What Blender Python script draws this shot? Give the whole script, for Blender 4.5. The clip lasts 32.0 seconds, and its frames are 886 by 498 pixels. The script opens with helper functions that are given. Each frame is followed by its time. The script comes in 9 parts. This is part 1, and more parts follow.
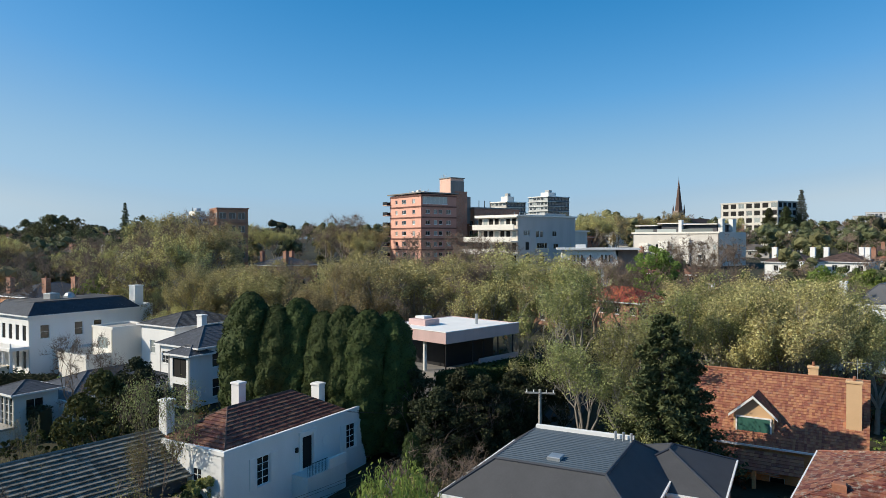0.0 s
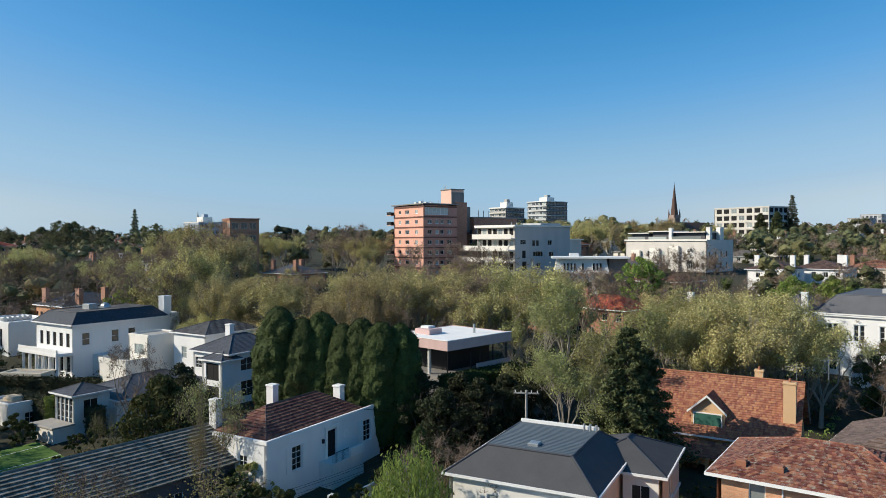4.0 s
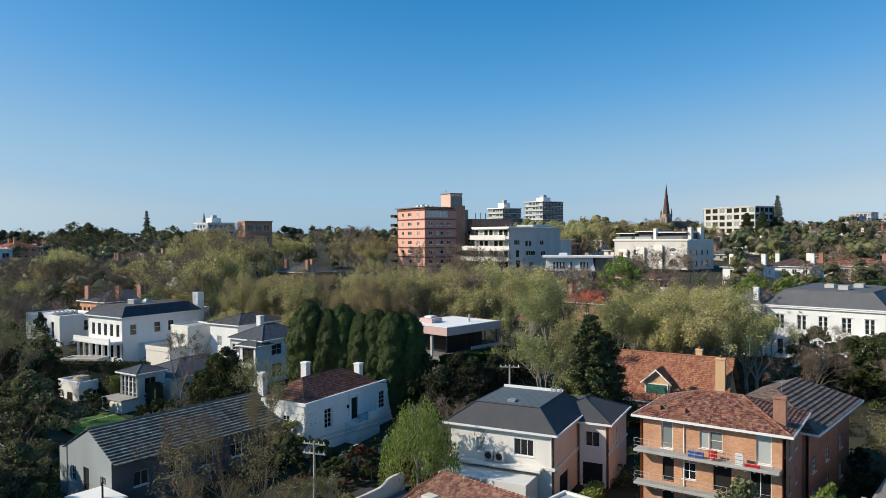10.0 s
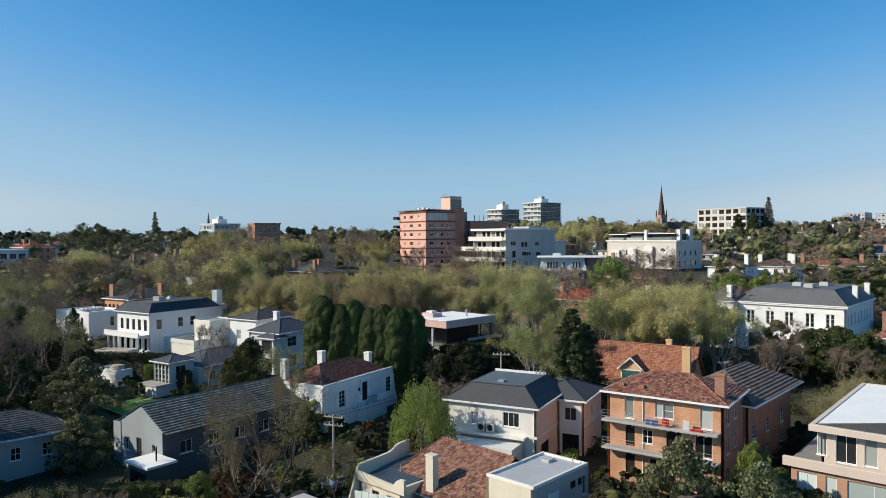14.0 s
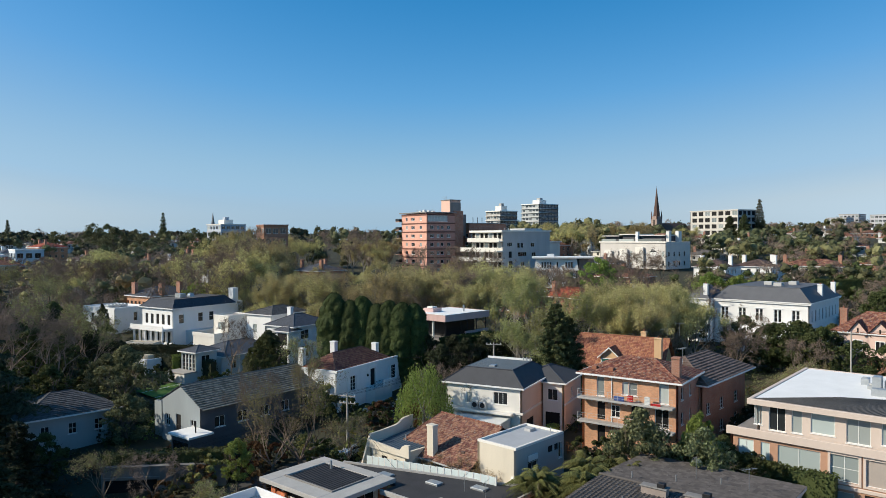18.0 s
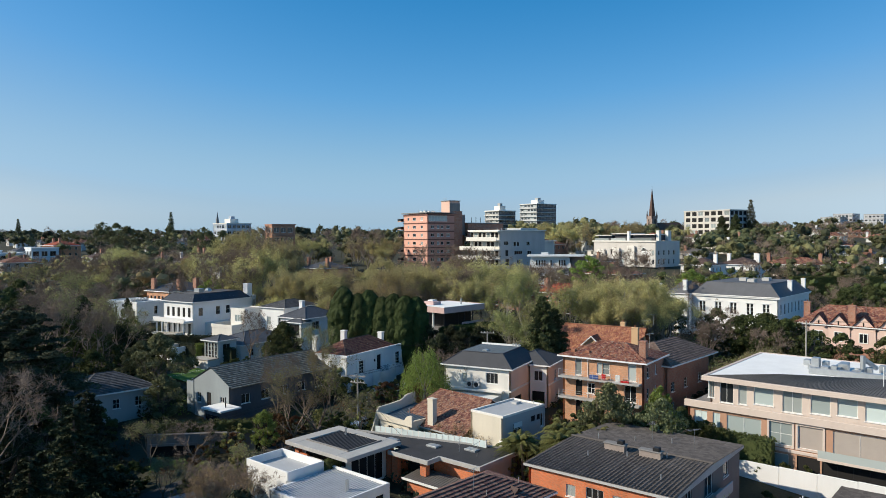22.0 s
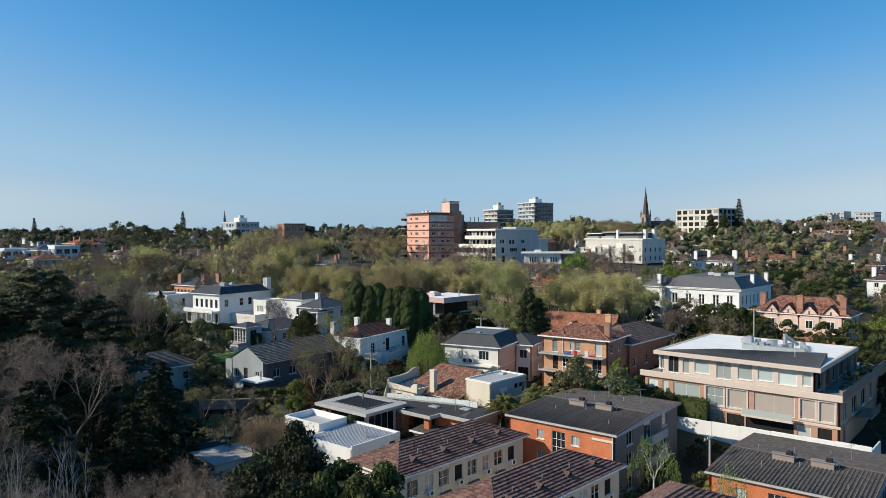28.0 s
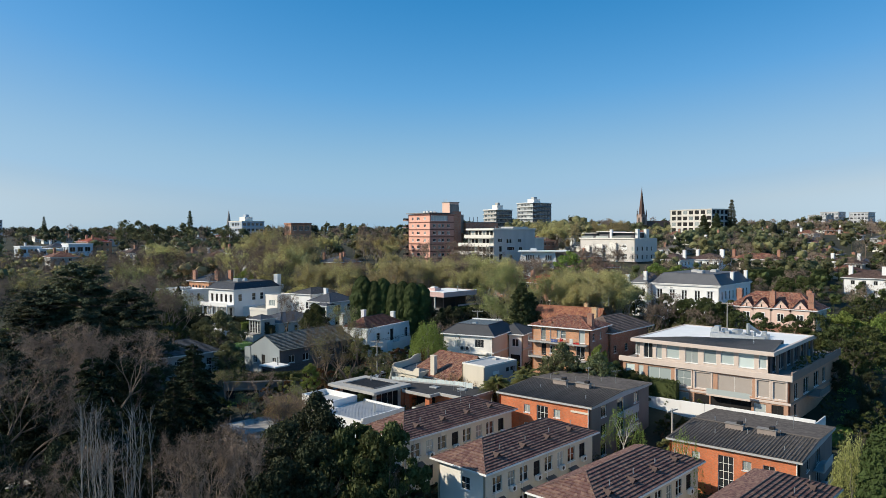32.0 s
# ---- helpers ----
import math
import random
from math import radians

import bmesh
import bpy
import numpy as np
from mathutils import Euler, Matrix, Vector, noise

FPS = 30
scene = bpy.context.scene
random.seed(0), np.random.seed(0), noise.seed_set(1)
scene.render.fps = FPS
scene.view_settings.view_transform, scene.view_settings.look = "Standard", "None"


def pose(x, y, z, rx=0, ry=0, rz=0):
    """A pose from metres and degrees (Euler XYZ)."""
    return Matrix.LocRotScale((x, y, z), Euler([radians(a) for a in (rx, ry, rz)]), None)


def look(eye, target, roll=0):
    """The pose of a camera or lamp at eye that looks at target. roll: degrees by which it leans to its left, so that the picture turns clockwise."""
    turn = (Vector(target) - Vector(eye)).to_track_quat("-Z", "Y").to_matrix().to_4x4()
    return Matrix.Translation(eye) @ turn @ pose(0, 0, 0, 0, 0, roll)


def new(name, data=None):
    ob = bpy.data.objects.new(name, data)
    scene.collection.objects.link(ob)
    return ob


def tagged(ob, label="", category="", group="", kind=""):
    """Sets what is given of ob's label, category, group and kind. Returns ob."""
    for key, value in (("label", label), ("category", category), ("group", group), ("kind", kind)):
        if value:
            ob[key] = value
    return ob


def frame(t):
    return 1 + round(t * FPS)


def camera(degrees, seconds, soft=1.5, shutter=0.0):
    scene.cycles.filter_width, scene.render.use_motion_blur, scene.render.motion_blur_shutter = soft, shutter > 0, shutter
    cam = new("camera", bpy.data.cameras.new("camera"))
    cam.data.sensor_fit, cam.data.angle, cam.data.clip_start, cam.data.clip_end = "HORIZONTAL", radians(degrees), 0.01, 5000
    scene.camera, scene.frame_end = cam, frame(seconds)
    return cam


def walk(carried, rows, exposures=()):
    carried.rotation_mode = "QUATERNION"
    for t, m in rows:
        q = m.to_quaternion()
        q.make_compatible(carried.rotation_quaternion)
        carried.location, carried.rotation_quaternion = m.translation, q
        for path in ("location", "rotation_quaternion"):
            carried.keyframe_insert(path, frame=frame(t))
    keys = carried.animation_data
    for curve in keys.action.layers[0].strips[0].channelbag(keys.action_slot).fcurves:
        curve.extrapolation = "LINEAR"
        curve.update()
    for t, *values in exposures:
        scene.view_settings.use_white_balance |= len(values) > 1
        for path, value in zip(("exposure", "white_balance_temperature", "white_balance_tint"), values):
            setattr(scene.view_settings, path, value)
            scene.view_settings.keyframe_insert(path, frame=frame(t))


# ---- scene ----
cam = camera(65.0, 32.0, soft=0.5)
PATH = [
    (0, 0.05, 0.44, 21.97, 0.177, -0.808, 0.045),
    (0.5, 0.04, -0.91, 22.29, 0.180, -0.814, 0.074),
    (1, 0.04, -2.25, 22.56, 0.206, -0.776, 0.098),
    (1.5, 0.02, -3.62, 22.88, 0.211, -0.778, 0.115),
    (2, 0.00, -5.03, 23.19, 0.220, -0.752, 0.101),
    (2.5, -0.03, -6.39, 23.49, 0.222, -0.744, 0.140),
    (3, -0.04, -7.79, 23.83, 0.222, -0.747, 0.155),
    (3.5, -0.02, -9.19, 24.14, 0.235, -0.752, 0.177),
    (5.5, -0.05, -14.66, 24.73, 0.242, -0.775, 0.224),
    (6, -0.06, -16.05, 24.79, 0.234, -0.805, 0.244),
    (6.5, -0.06, -17.44, 24.84, 0.238, -0.829, 0.271),
    (7, -0.04, -18.85, 24.87, 0.237, -0.852, 0.285),
    (7.5, -0.05, -20.28, 24.93, 0.229, -0.874, 0.306),
    (8, -0.06, -21.72, 24.99, 0.221, -0.889, 0.327),
    (8.5, -0.02, -23.16, 25.05, 0.227, -0.890, 0.348),
    (9, -0.02, -24.59, 25.11, 0.226, -0.897, 0.354),
    (9.5, 0.01, -26.04, 25.18, 0.233, -0.910, 0.361),
    (10, 0.05, -27.49, 25.27, 0.239, -0.928, 0.379),
    (10.5, 0.04, -28.94, 25.30, 0.233, -0.919, 0.383),
    (11, 0.07, -30.39, 25.37, 0.241, -0.928, 0.387),
    (11.5, 0.09, -31.83, 25.40, 0.248, -0.931, 0.382),
    (12, 0.10, -33.32, 25.51, 0.244, -0.945, 0.396),
    (12.5, 0.10, -34.78, 25.55, 0.246, -0.939, 0.382),
    (13, 0.15, -36.26, 25.66, 0.254, -0.953, 0.393),
    (13.5, 0.17, -37.78, 25.75, 0.263, -0.959, 0.396),
    (14, 0.20, -39.27, 25.83, 0.273, -0.965, 0.391),
    (14.5, 0.25, -40.77, 25.95, 0.282, -0.983, 0.378),
    (16.5, 0.33, -46.91, 26.24, 0.290, -0.959, 0.323),
    (17, 0.39, -48.43, 26.29, 0.306, -0.970, 0.318),
    (17.5, 0.42, -49.95, 26.29, 0.310, -0.963, 0.320),
    (18, 0.44, -51.49, 26.32, 0.314, -0.975, 0.295),
    (18.5, 0.49, -53.02, 26.33, 0.325, -0.987, 0.297),
    (19, 0.55, -54.56, 26.37, 0.329, -1.000, 0.279),
    (19.5, 0.58, -56.13, 26.39, 0.339, -1.006, 0.255),
    (20, 0.62, -57.69, 26.41, 0.343, -1.019, 0.251),
    (20.5, 0.63, -59.26, 26.41, 0.341, -1.025, 0.242),
    (21, 0.72, -60.80, 26.42, 0.358, -1.039, 0.240),
    (21.5, 0.73, -62.39, 26.45, 0.355, -1.059, 0.239),
    (22, 0.78, -63.98, 26.47, 0.366, -1.079, 0.234),
    (22.5, 0.81, -65.57, 26.51, 0.370, -1.092, 0.230),
    (23, 0.84, -67.17, 26.54, 0.374, -1.112, 0.228),
    (23.5, 0.88, -68.76, 26.56, 0.378, -1.132, 0.228),
    (24, 0.92, -70.36, 26.61, 0.389, -1.152, 0.230),
    (24.5, 0.94, -71.99, 26.68, 0.394, -1.178, 0.226),
    (25, 0.96, -73.61, 26.72, 0.398, -1.204, 0.225),
    (25.5, 1.00, -75.23, 26.77, 0.409, -1.223, 0.231),
    (27.5, 1.20, -81.73, 26.91, 0.473, -1.290, 0.290),
    (28, 1.22, -83.35, 26.95, 0.472, -1.301, 0.297),
    (28.5, 1.27, -84.96, 26.97, 0.483, -1.312, 0.309),
    (29, 1.30, -86.56, 26.99, 0.488, -1.336, 0.311),
    (29.5, 1.34, -88.16, 27.00, 0.500, -1.354, 0.309),
    (30, 1.38, -89.75, 27.01, 0.505, -1.365, 0.302),
    (30.5, 1.41, -91.33, 27.03, 0.510, -1.377, 0.293),
    (31, 1.45, -92.89, 27.06, 0.522, -1.377, 0.270),
    (31.5, 1.49, -94.42, 27.06, 0.527, -1.377, 0.236),
    (32, 1.53, -95.91, 27.04, 0.532, -1.374, 0.182),
]
walk(cam, [(t, pose(x, y, z, 90 + pitch, roll, yaw)) for t, x, y, z, yaw, pitch, roll in PATH],
     exposures=[(0.0, 0.0, 6200, 8), (32.0, 0.0, 6200, 8)])

# ---- light ----
SUN_AZ = radians(187)   # plan direction towards the sun, from +x
SUN_EL = radians(32)
world = bpy.data.worlds.new("sky")
scene.world = world
world.use_nodes = True
wn = world.node_tree
sky = wn.nodes.new("ShaderNodeTexSky")
sky.sky_type = "NISHITA"
sky.sun_disc = False
sky.sun_elevation = SUN_EL
sky.sun_rotation = radians(90) - SUN_AZ
sky.altitude, sky.air_density, sky.dust_density, sky.ozone_density = 0, 0.7, 0.35, 2.0
tint = wn.nodes.new("ShaderNodeMixRGB")
tint.blend_type = "MULTIPLY"
tint.inputs[0].default_value = 1.0
tint.inputs[2].default_value = (0.605, 0.96, 1.02, 1)
wn.links.new(sky.outputs[0], tint.inputs[1])
# haze: the brighter the sky, the paler
lum, pale, hazy = (wn.nodes.new("ShaderNode" + k) for k in ("RGBToBW", "MapRange", "HueSaturation"))
dim = wn.nodes.new("ShaderNodeMapRange")
pale.inputs[1].default_value, pale.inputs[2].default_value = 1.6, 4.6
pale.inputs[3].default_value, pale.inputs[4].default_value = 1.14, 0.72
dim.inputs[1].default_value, dim.inputs[2].default_value = 1.4, 4.6
dim.inputs[3].default_value, dim.inputs[4].default_value = 1.34, 0.83
hue = wn.nodes.new("ShaderNodeMapRange")
hue.inputs[1].default_value, hue.inputs[2].default_value = 2.0, 4.6
hue.inputs[3].default_value, hue.inputs[4].default_value = 0.5, 0.503
wn.links.new(lum.outputs[0], hue.inputs[0])
wn.links.new(hue.outputs[0], hazy.inputs["Hue"])
wn.links.new(lum.outputs[0], dim.inputs[0])
wn.links.new(dim.outputs[0], hazy.inputs["Value"])
wn.links.new(tint.outputs[0], lum.inputs[0])
wn.links.new(lum.outputs[0], pale.inputs[0])
wn.links.new(pale.outputs[0], hazy.inputs["Saturation"])
wn.links.new(tint.outputs[0], hazy.inputs["Color"])
# low over the land the haze is a pale clear blue
grey, low, much = (wn.nodes.new("ShaderNode" + k) for k in ("MixRGB", "MixRGB", "MapRange"))
bright = wn.nodes.new("ShaderNodeRGBToBW")
wn.links.new(hazy.outputs[0], bright.inputs[0])
grey.blend_type, grey.inputs[0].default_value, grey.inputs[2].default_value = "MULTIPLY", 1.0, (0.70, 1.04, 1.36, 1)
wn.links.new(bright.outputs[0], grey.inputs[1])
much.inputs[1].default_value, much.inputs[2].default_value = 2.4, 4.4
much.inputs[3].default_value, much.inputs[4].default_value = 0.0, 0.9
wn.links.new(lum.outputs[0], much.inputs[0])
wn.links.new(much.outputs[0], low.inputs[0])
wn.links.new(hazy.outputs[0], low.inputs[1])
wn.links.new(grey.outputs[0], low.inputs[2])
# and nearly white where it is thickest
milk, last, thick = (wn.nodes.new("ShaderNode" + k) for k in ("MixRGB", "MixRGB", "MapRange"))
milk.blend_type, milk.inputs[0].default_value, milk.inputs[2].default_value = "MULTIPLY", 1.0, (0.88, 1.04, 1.14, 1)
wn.links.new(bright.outputs[0], milk.inputs[1])
thick.inputs[1].default_value, thick.inputs[2].default_value = 4.3, 5.2
thick.inputs[3].default_value, thick.inputs[4].default_value = 0.0, 0.8
wn.links.new(lum.outputs[0], thick.inputs[0])
wn.links.new(thick.outputs[0], last.inputs[0])
wn.links.new(low.outputs[0], last.inputs[1])
wn.links.new(milk.outputs[0], last.inputs[2])
wn.links.new(last.outputs[0], wn.nodes["Background"].inputs[0])
wn.nodes["Background"].inputs[1].default_value = 0.125
sun = new("sun", bpy.data.lights.new("sun", "SUN"))
sun.data.energy, sun.data.angle, sun.data.color = 5.2, radians(0.53), (1.0, 0.865, 0.68)
sun.matrix_world = look((0, 0, 200), (-200 * math.cos(SUN_EL) * math.cos(SUN_AZ), -200 * math.cos(SUN_EL) * math.sin(SUN_AZ), 200 - 200 * math.sin(SUN_EL)))

# ---- materials ----
MATS = {}


def mat(name, color, rough=0.8, vary=0.15, scale=0.6, bump=0.15, metal=0.0, island=0.0, objvary=0.0, fine=9.0, spec=0.3, warm=0.0, streak=False, lichen=0.0):
    """A weathered surface: two scales of noise over a base colour, with relief; island or objvary: tint piece by piece."""
    if name in MATS:
        return MATS[name]
    m = bpy.data.materials.new(name)
    m.use_nodes = True
    nt = m.node_tree
    b = nt.nodes["Principled BSDF"]
    link = nt.links.new

    def node(kind, **props):
        n = nt.nodes.new(kind)
        for k, v in props.items():
            n.inputs[k].default_value = v
        return n
    tc = nt.nodes.new("ShaderNodeTexCoord")
    src = tc.outputs["Object"]
    if streak:
        mp = nt.nodes.new("ShaderNodeMapping")
        mp.inputs["Scale"].default_value = (1, 1, 0.22)
        link(src, mp.inputs[0])
        src = mp.outputs[0]
    n1 = node("ShaderNodeTexNoise", Scale=scale, Detail=5.0, Roughness=0.62)
    n2 = node("ShaderNodeTexNoise", Scale=fine, Detail=3.0, Roughness=0.6)
    link(src, n1.inputs[0])
    link(tc.outputs["Object"], n2.inputs[0])
    add = nt.nodes.new("ShaderNodeMath")
    add.operation = "MULTIPLY_ADD"
    link(n2.outputs[0], add.inputs[0])
    add.inputs[1].default_value = 0.55
    link(n1.outputs[0], add.inputs[2])
    mr = node("ShaderNodeMapRange")
    mr.inputs[1].default_value, mr.inputs[2].default_value = 0.45, 1.1
    mr.inputs[3].default_value, mr.inputs[4].default_value = 1 - vary, 1 + vary
    link(add.outputs[0], mr.inputs[0])
    value = mr.outputs[0]
    for amount, kind, out in ((island, "ShaderNodeNewGeometry", "Random Per Island"), (objvary, "ShaderNodeObjectInfo", "Random")):
        if amount:
            g = nt.nodes.new(kind)
            r2 = node("ShaderNodeMapRange")
            r2.inputs[3].default_value, r2.inputs[4].default_value = 1 - amount, 1 + amount
            link(g.outputs[out], r2.inputs[0])
            mul = nt.nodes.new("ShaderNodeMath")
            mul.operation = "MULTIPLY"
            link(value, mul.inputs[0])
            link(r2.outputs[0], mul.inputs[1])
            value = mul.outputs[0]
            pick = g.outputs[out]
    hsv = nt.nodes.new("ShaderNodeHueSaturation")
    hsv.inputs["Color"].default_value = (*color, 1)
    link(value, hsv.inputs["Value"])
    if warm:
        h = node("ShaderNodeMapRange")
        h.inputs[3].default_value, h.inputs[4].default_value = 0.5 - warm, 0.5 + warm
        if island or objvary:
            link(pick, h.inputs[0])
        else:
            link(n1.outputs[0], h.inputs[0])
        link(h.outputs[0], hsv.inputs["Hue"])
    tone = hsv.outputs[0]
    if lichen:
        n3 = node("ShaderNodeTexNoise", Scale=3.2, Detail=8.0, Roughness=0.75)
        link(tc.outputs["Object"], n3.inputs[0])
        spot = node("ShaderNodeMapRange")
        spot.inputs[1].default_value, spot.inputs[2].default_value = 0.52, 0.66
        spot.inputs[4].default_value = lichen
        link(n3.outputs[0], spot.inputs[0])
        mx = nt.nodes.new("ShaderNodeMixRGB")
        mx.inputs[2].default_value = (0.36, 0.33, 0.27, 1)
        link(spot.outputs[0], mx.inputs[0])
        link(tone, mx.inputs[1])
        tone = mx.outputs[0]
    link(tone, b.inputs["Base Color"])
    b.inputs["Roughness"].default_value = rough
    b.inputs["Metallic"].default_value = metal
    b.inputs["Specular IOR Level"].default_value = spec
    if bump:
        bp = nt.nodes.new("ShaderNodeBump")
        bp.inputs["Strength"].default_value = bump
        bp.inputs["Distance"].default_value = 0.05
        link(n2.outputs[0], bp.inputs["Height"])
        link(bp.outputs[0], b.inputs["Normal"])
    MATS[name] = m
    return m


def leaf_mat(name, color, vary=0.35, hue=0.03, objvary=0.15, trans=0.25):
    """Foliage: leaf by leaf variation of tone and hue, with some light passing through."""
    m = bpy.data.materials.new(name)
    m.use_nodes = True
    nt = m.node_tree
    b = nt.nodes["Principled BSDF"]
    link = nt.links.new
    geo, oi = nt.nodes.new("ShaderNodeNewGeometry"), nt.nodes.new("ShaderNodeObjectInfo")
    r1, r2, r3 = (nt.nodes.new("ShaderNodeMapRange") for _ in range(3))
    for r, a, z in ((r1, 1 - vary, 1 + vary), (r2, 1 - objvary, 1 + objvary), (r3, 0.5 - hue, 0.5 + hue)):
        r.inputs[3].default_value, r.inputs[4].default_value = a, z
    link(geo.outputs["Random Per Island"], r1.inputs[0])
    link(oi.outputs["Random"], r2.inputs[0])
    link(oi.outputs["Random"], r3.inputs[0])
    mul = nt.nodes.new("ShaderNodeMath")
    mul.operation = "MULTIPLY"
    link(r1.outputs[0], mul.inputs[0])
    link(r2.outputs[0], mul.inputs[1])
    hsv = nt.nodes.new("ShaderNodeHueSaturation")
    hsv.inputs["Color"].default_value = (*color, 1)
    link(mul.outputs[0], hsv.inputs["Value"])
    link(r3.outputs[0], hsv.inputs["Hue"])
    link(hsv.outputs[0], b.inputs["Base Color"])
    b.inputs["Roughness"].default_value = 0.75
    b.inputs["Specular IOR Level"].default_value = 0.2
    if trans:
        t = nt.nodes.new("ShaderNodeBsdfTranslucent")
        mix = nt.nodes.new("ShaderNodeMixShader")
        link(hsv.outputs[0], t.inputs[0])
        mix.inputs[0].default_value = trans
        link(b.outputs[0], mix.inputs[1])
        link(t.outputs[0], mix.inputs[2])
        link(mix.outputs[0], nt.nodes["Material Output"].inputs[0])
    MATS[name] = m
    return m


def brick_mat(name, color, mortar, scale=1.0):
    """Brickwork in courses of 86 mm; the walls' own axes carry the bond."""
    m = bpy.data.materials.new(name)
    m.use_nodes = True
    nt = m.node_tree
    b = nt.nodes["Principled BSDF"]
    link = nt.links.new
    tc, sep, cmb, add = (nt.nodes.new("ShaderNode" + k) for k in ("TexCoord", "SeparateXYZ", "CombineXYZ", "Math"))
    link(tc.outputs["Object"], sep.inputs[0])
    link(sep.outputs[0], add.inputs[0])
    link(sep.outputs[1], add.inputs[1])
    link(add.outputs[0], cmb.inputs[0])
    link(sep.outputs[2], cmb.inputs[1])
    br = nt.nodes.new("ShaderNodeTexBrick")
    br.inputs["Scale"].default_value = 1.0
    br.inputs["Brick Width"].default_value, br.inputs["Row Height"].default_value = 0.24 * scale, 0.086 * scale
    br.inputs["Mortar Size"].default_value = 0.009
    br.inputs["Color1"].default_value = (*[c * 0.86 for c in color], 1)
    br.inputs["Color2"].default_value = (*[min(1, c * 1.14) for c in color], 1)
    br.inputs["Mortar"].default_value = (*mortar, 1)
    link(cmb.outputs[0], br.inputs[0])
    n = nt.nodes.new("ShaderNodeTexNoise")
    n.inputs["Scale"].default_value, n.inputs["Detail"].default_value = 0.5, 5
    link(tc.outputs["Object"], n.inputs[0])
    mr = nt.nodes.new("ShaderNodeMapRange")
    mr.inputs[1].default_value, mr.inputs[2].default_value, mr.inputs[3].default_value, mr.inputs[4].default_value = 0.3, 0.7, 0.8, 1.15
    link(n.outputs[0], mr.inputs[0])
    hsv = nt.nodes.new("ShaderNodeHueSaturation")
    link(br.outputs[0], hsv.inputs["Color"])
    link(mr.outputs[0], hsv.inputs["Value"])
    link(hsv.outputs[0], b.inputs["Base Color"])
    b.inputs["Roughness"].default_value = 0.88
    bp = nt.nodes.new("ShaderNodeBump")
    bp.inputs["Strength"].default_value, bp.inputs["Distance"].default_value = 0.35, 0.02
    link(br.outputs[1], bp.inputs["Height"])
    bp.invert = True
    link(bp.outputs[0], b.inputs["Normal"])
    MATS[name] = m
    return m


def glass_mat(name, color, rough=0.06):
    """Window glass over a dim room: mirror-like, with a dark or curtained ground behind it."""
    m = bpy.data.materials.new(name)
    m.use_nodes = True
    nt = m.node_tree
    b = nt.nodes["Principled BSDF"]
    oi, mr, hsv = (nt.nodes.new("ShaderNode" + k) for k in ("ObjectInfo", "MapRange", "HueSaturation"))
    mr.inputs[3].default_value, mr.inputs[4].default_value = 0.6, 1.5
    nt.links.new(oi.outputs["Random"], mr.inputs[0])
    nt.links.new(mr.outputs[0], hsv.inputs["Value"])
    hsv.inputs["Color"].default_value = (*color, 1)
    nt.links.new(hsv.outputs[0], b.inputs["Base Color"])
    b.inputs["Roughness"].default_value = rough
    b.inputs["IOR"].default_value = 1.52
    b.inputs["Specular IOR Level"].default_value = 0.6
    MATS[name] = m
    return m


WHITE = mat("white_render", (0.78, 0.78, 0.77), 0.75, 0.07, 0.5, 0.05, streak=True)
WHITE2 = mat("white_paint_aged", (0.70, 0.70, 0.67), 0.75, 0.10, 0.5, 0.06, streak=True)
CREAM = mat("cream_render", (0.66, 0.60, 0.49), 0.8, 0.10, 0.5, 0.08, streak=True)
CREAM2 = mat("pale_cream_render", (0.76, 0.73, 0.67), 0.8, 0.08, 0.5, 0.06, streak=True)
PEACH = mat("peach_render", (0.74, 0.58, 0.45), 0.8, 0.08, 0.5, 0.06, streak=True)
TAN = mat("tan_render", (0.52, 0.43, 0.31), 0.8, 0.12, 0.5, 0.08, streak=True)
PINKR = mat("pink_render", (0.68, 0.45, 0.36), 0.8, 0.10, 0.5, 0.08, streak=True)
PINKP = mat("pale_pink_render", (0.72, 0.53, 0.45), 0.8, 0.12, 0.5, 0.08, streak=True)
PINKSTONE = mat("pink_beige_stone", (0.62, 0.52, 0.45), 0.7, 0.08, 0.7, 0.05, streak=True)
GREYR = mat("grey_render", (0.42, 0.43, 0.43), 0.8, 0.10, 0.5, 0.06, streak=True)
# also darkens walls that lie in shade: S sides, recessed storeys
GREYD = mat("dark_grey_cladding_and_shade", (0.10, 0.10, 0.11), 0.6, 0.2, 0.8, 0.05)
CONC = mat("concrete", (0.40, 0.39, 0.37), 0.85, 0.15, 0.7, 0.2, streak=True)
CONCD = mat("stained_concrete", (0.22, 0.21, 0.20), 0.85, 0.25, 0.7, 0.2, streak=True)
BRICKO = brick_mat("orange_brick", (0.60, 0.17, 0.065), (0.42, 0.25, 0.16))
BRICKC = brick_mat("apricot_brick", (0.58, 0.285, 0.155), (0.5, 0.36, 0.25))
BRICKR = brick_mat("red_brown_brick", (0.36, 0.16, 0.10), (0.36, 0.29, 0.24))
BRICKY = brick_mat("yellow_ochre_brick", (0.62, 0.36, 0.14), (0.5, 0.4, 0.28))
TILE_BR = mat("brown_terracotta_tile", (0.17, 0.075, 0.05), 0.8, 0.30, 1.2, 0.3, island=0.45, warm=0.02, lichen=0.3)
TILE_VILLA = mat("dark_red_tile", (0.16, 0.072, 0.056), 0.8, 0.3, 1.2, 0.3, island=0.4, warm=0.02, lichen=0.15)
TILE_RED = mat("bright_red_tile", (0.30, 0.075, 0.045), 0.8, 0.25, 1.0, 0.3, island=0.3, warm=0.02)
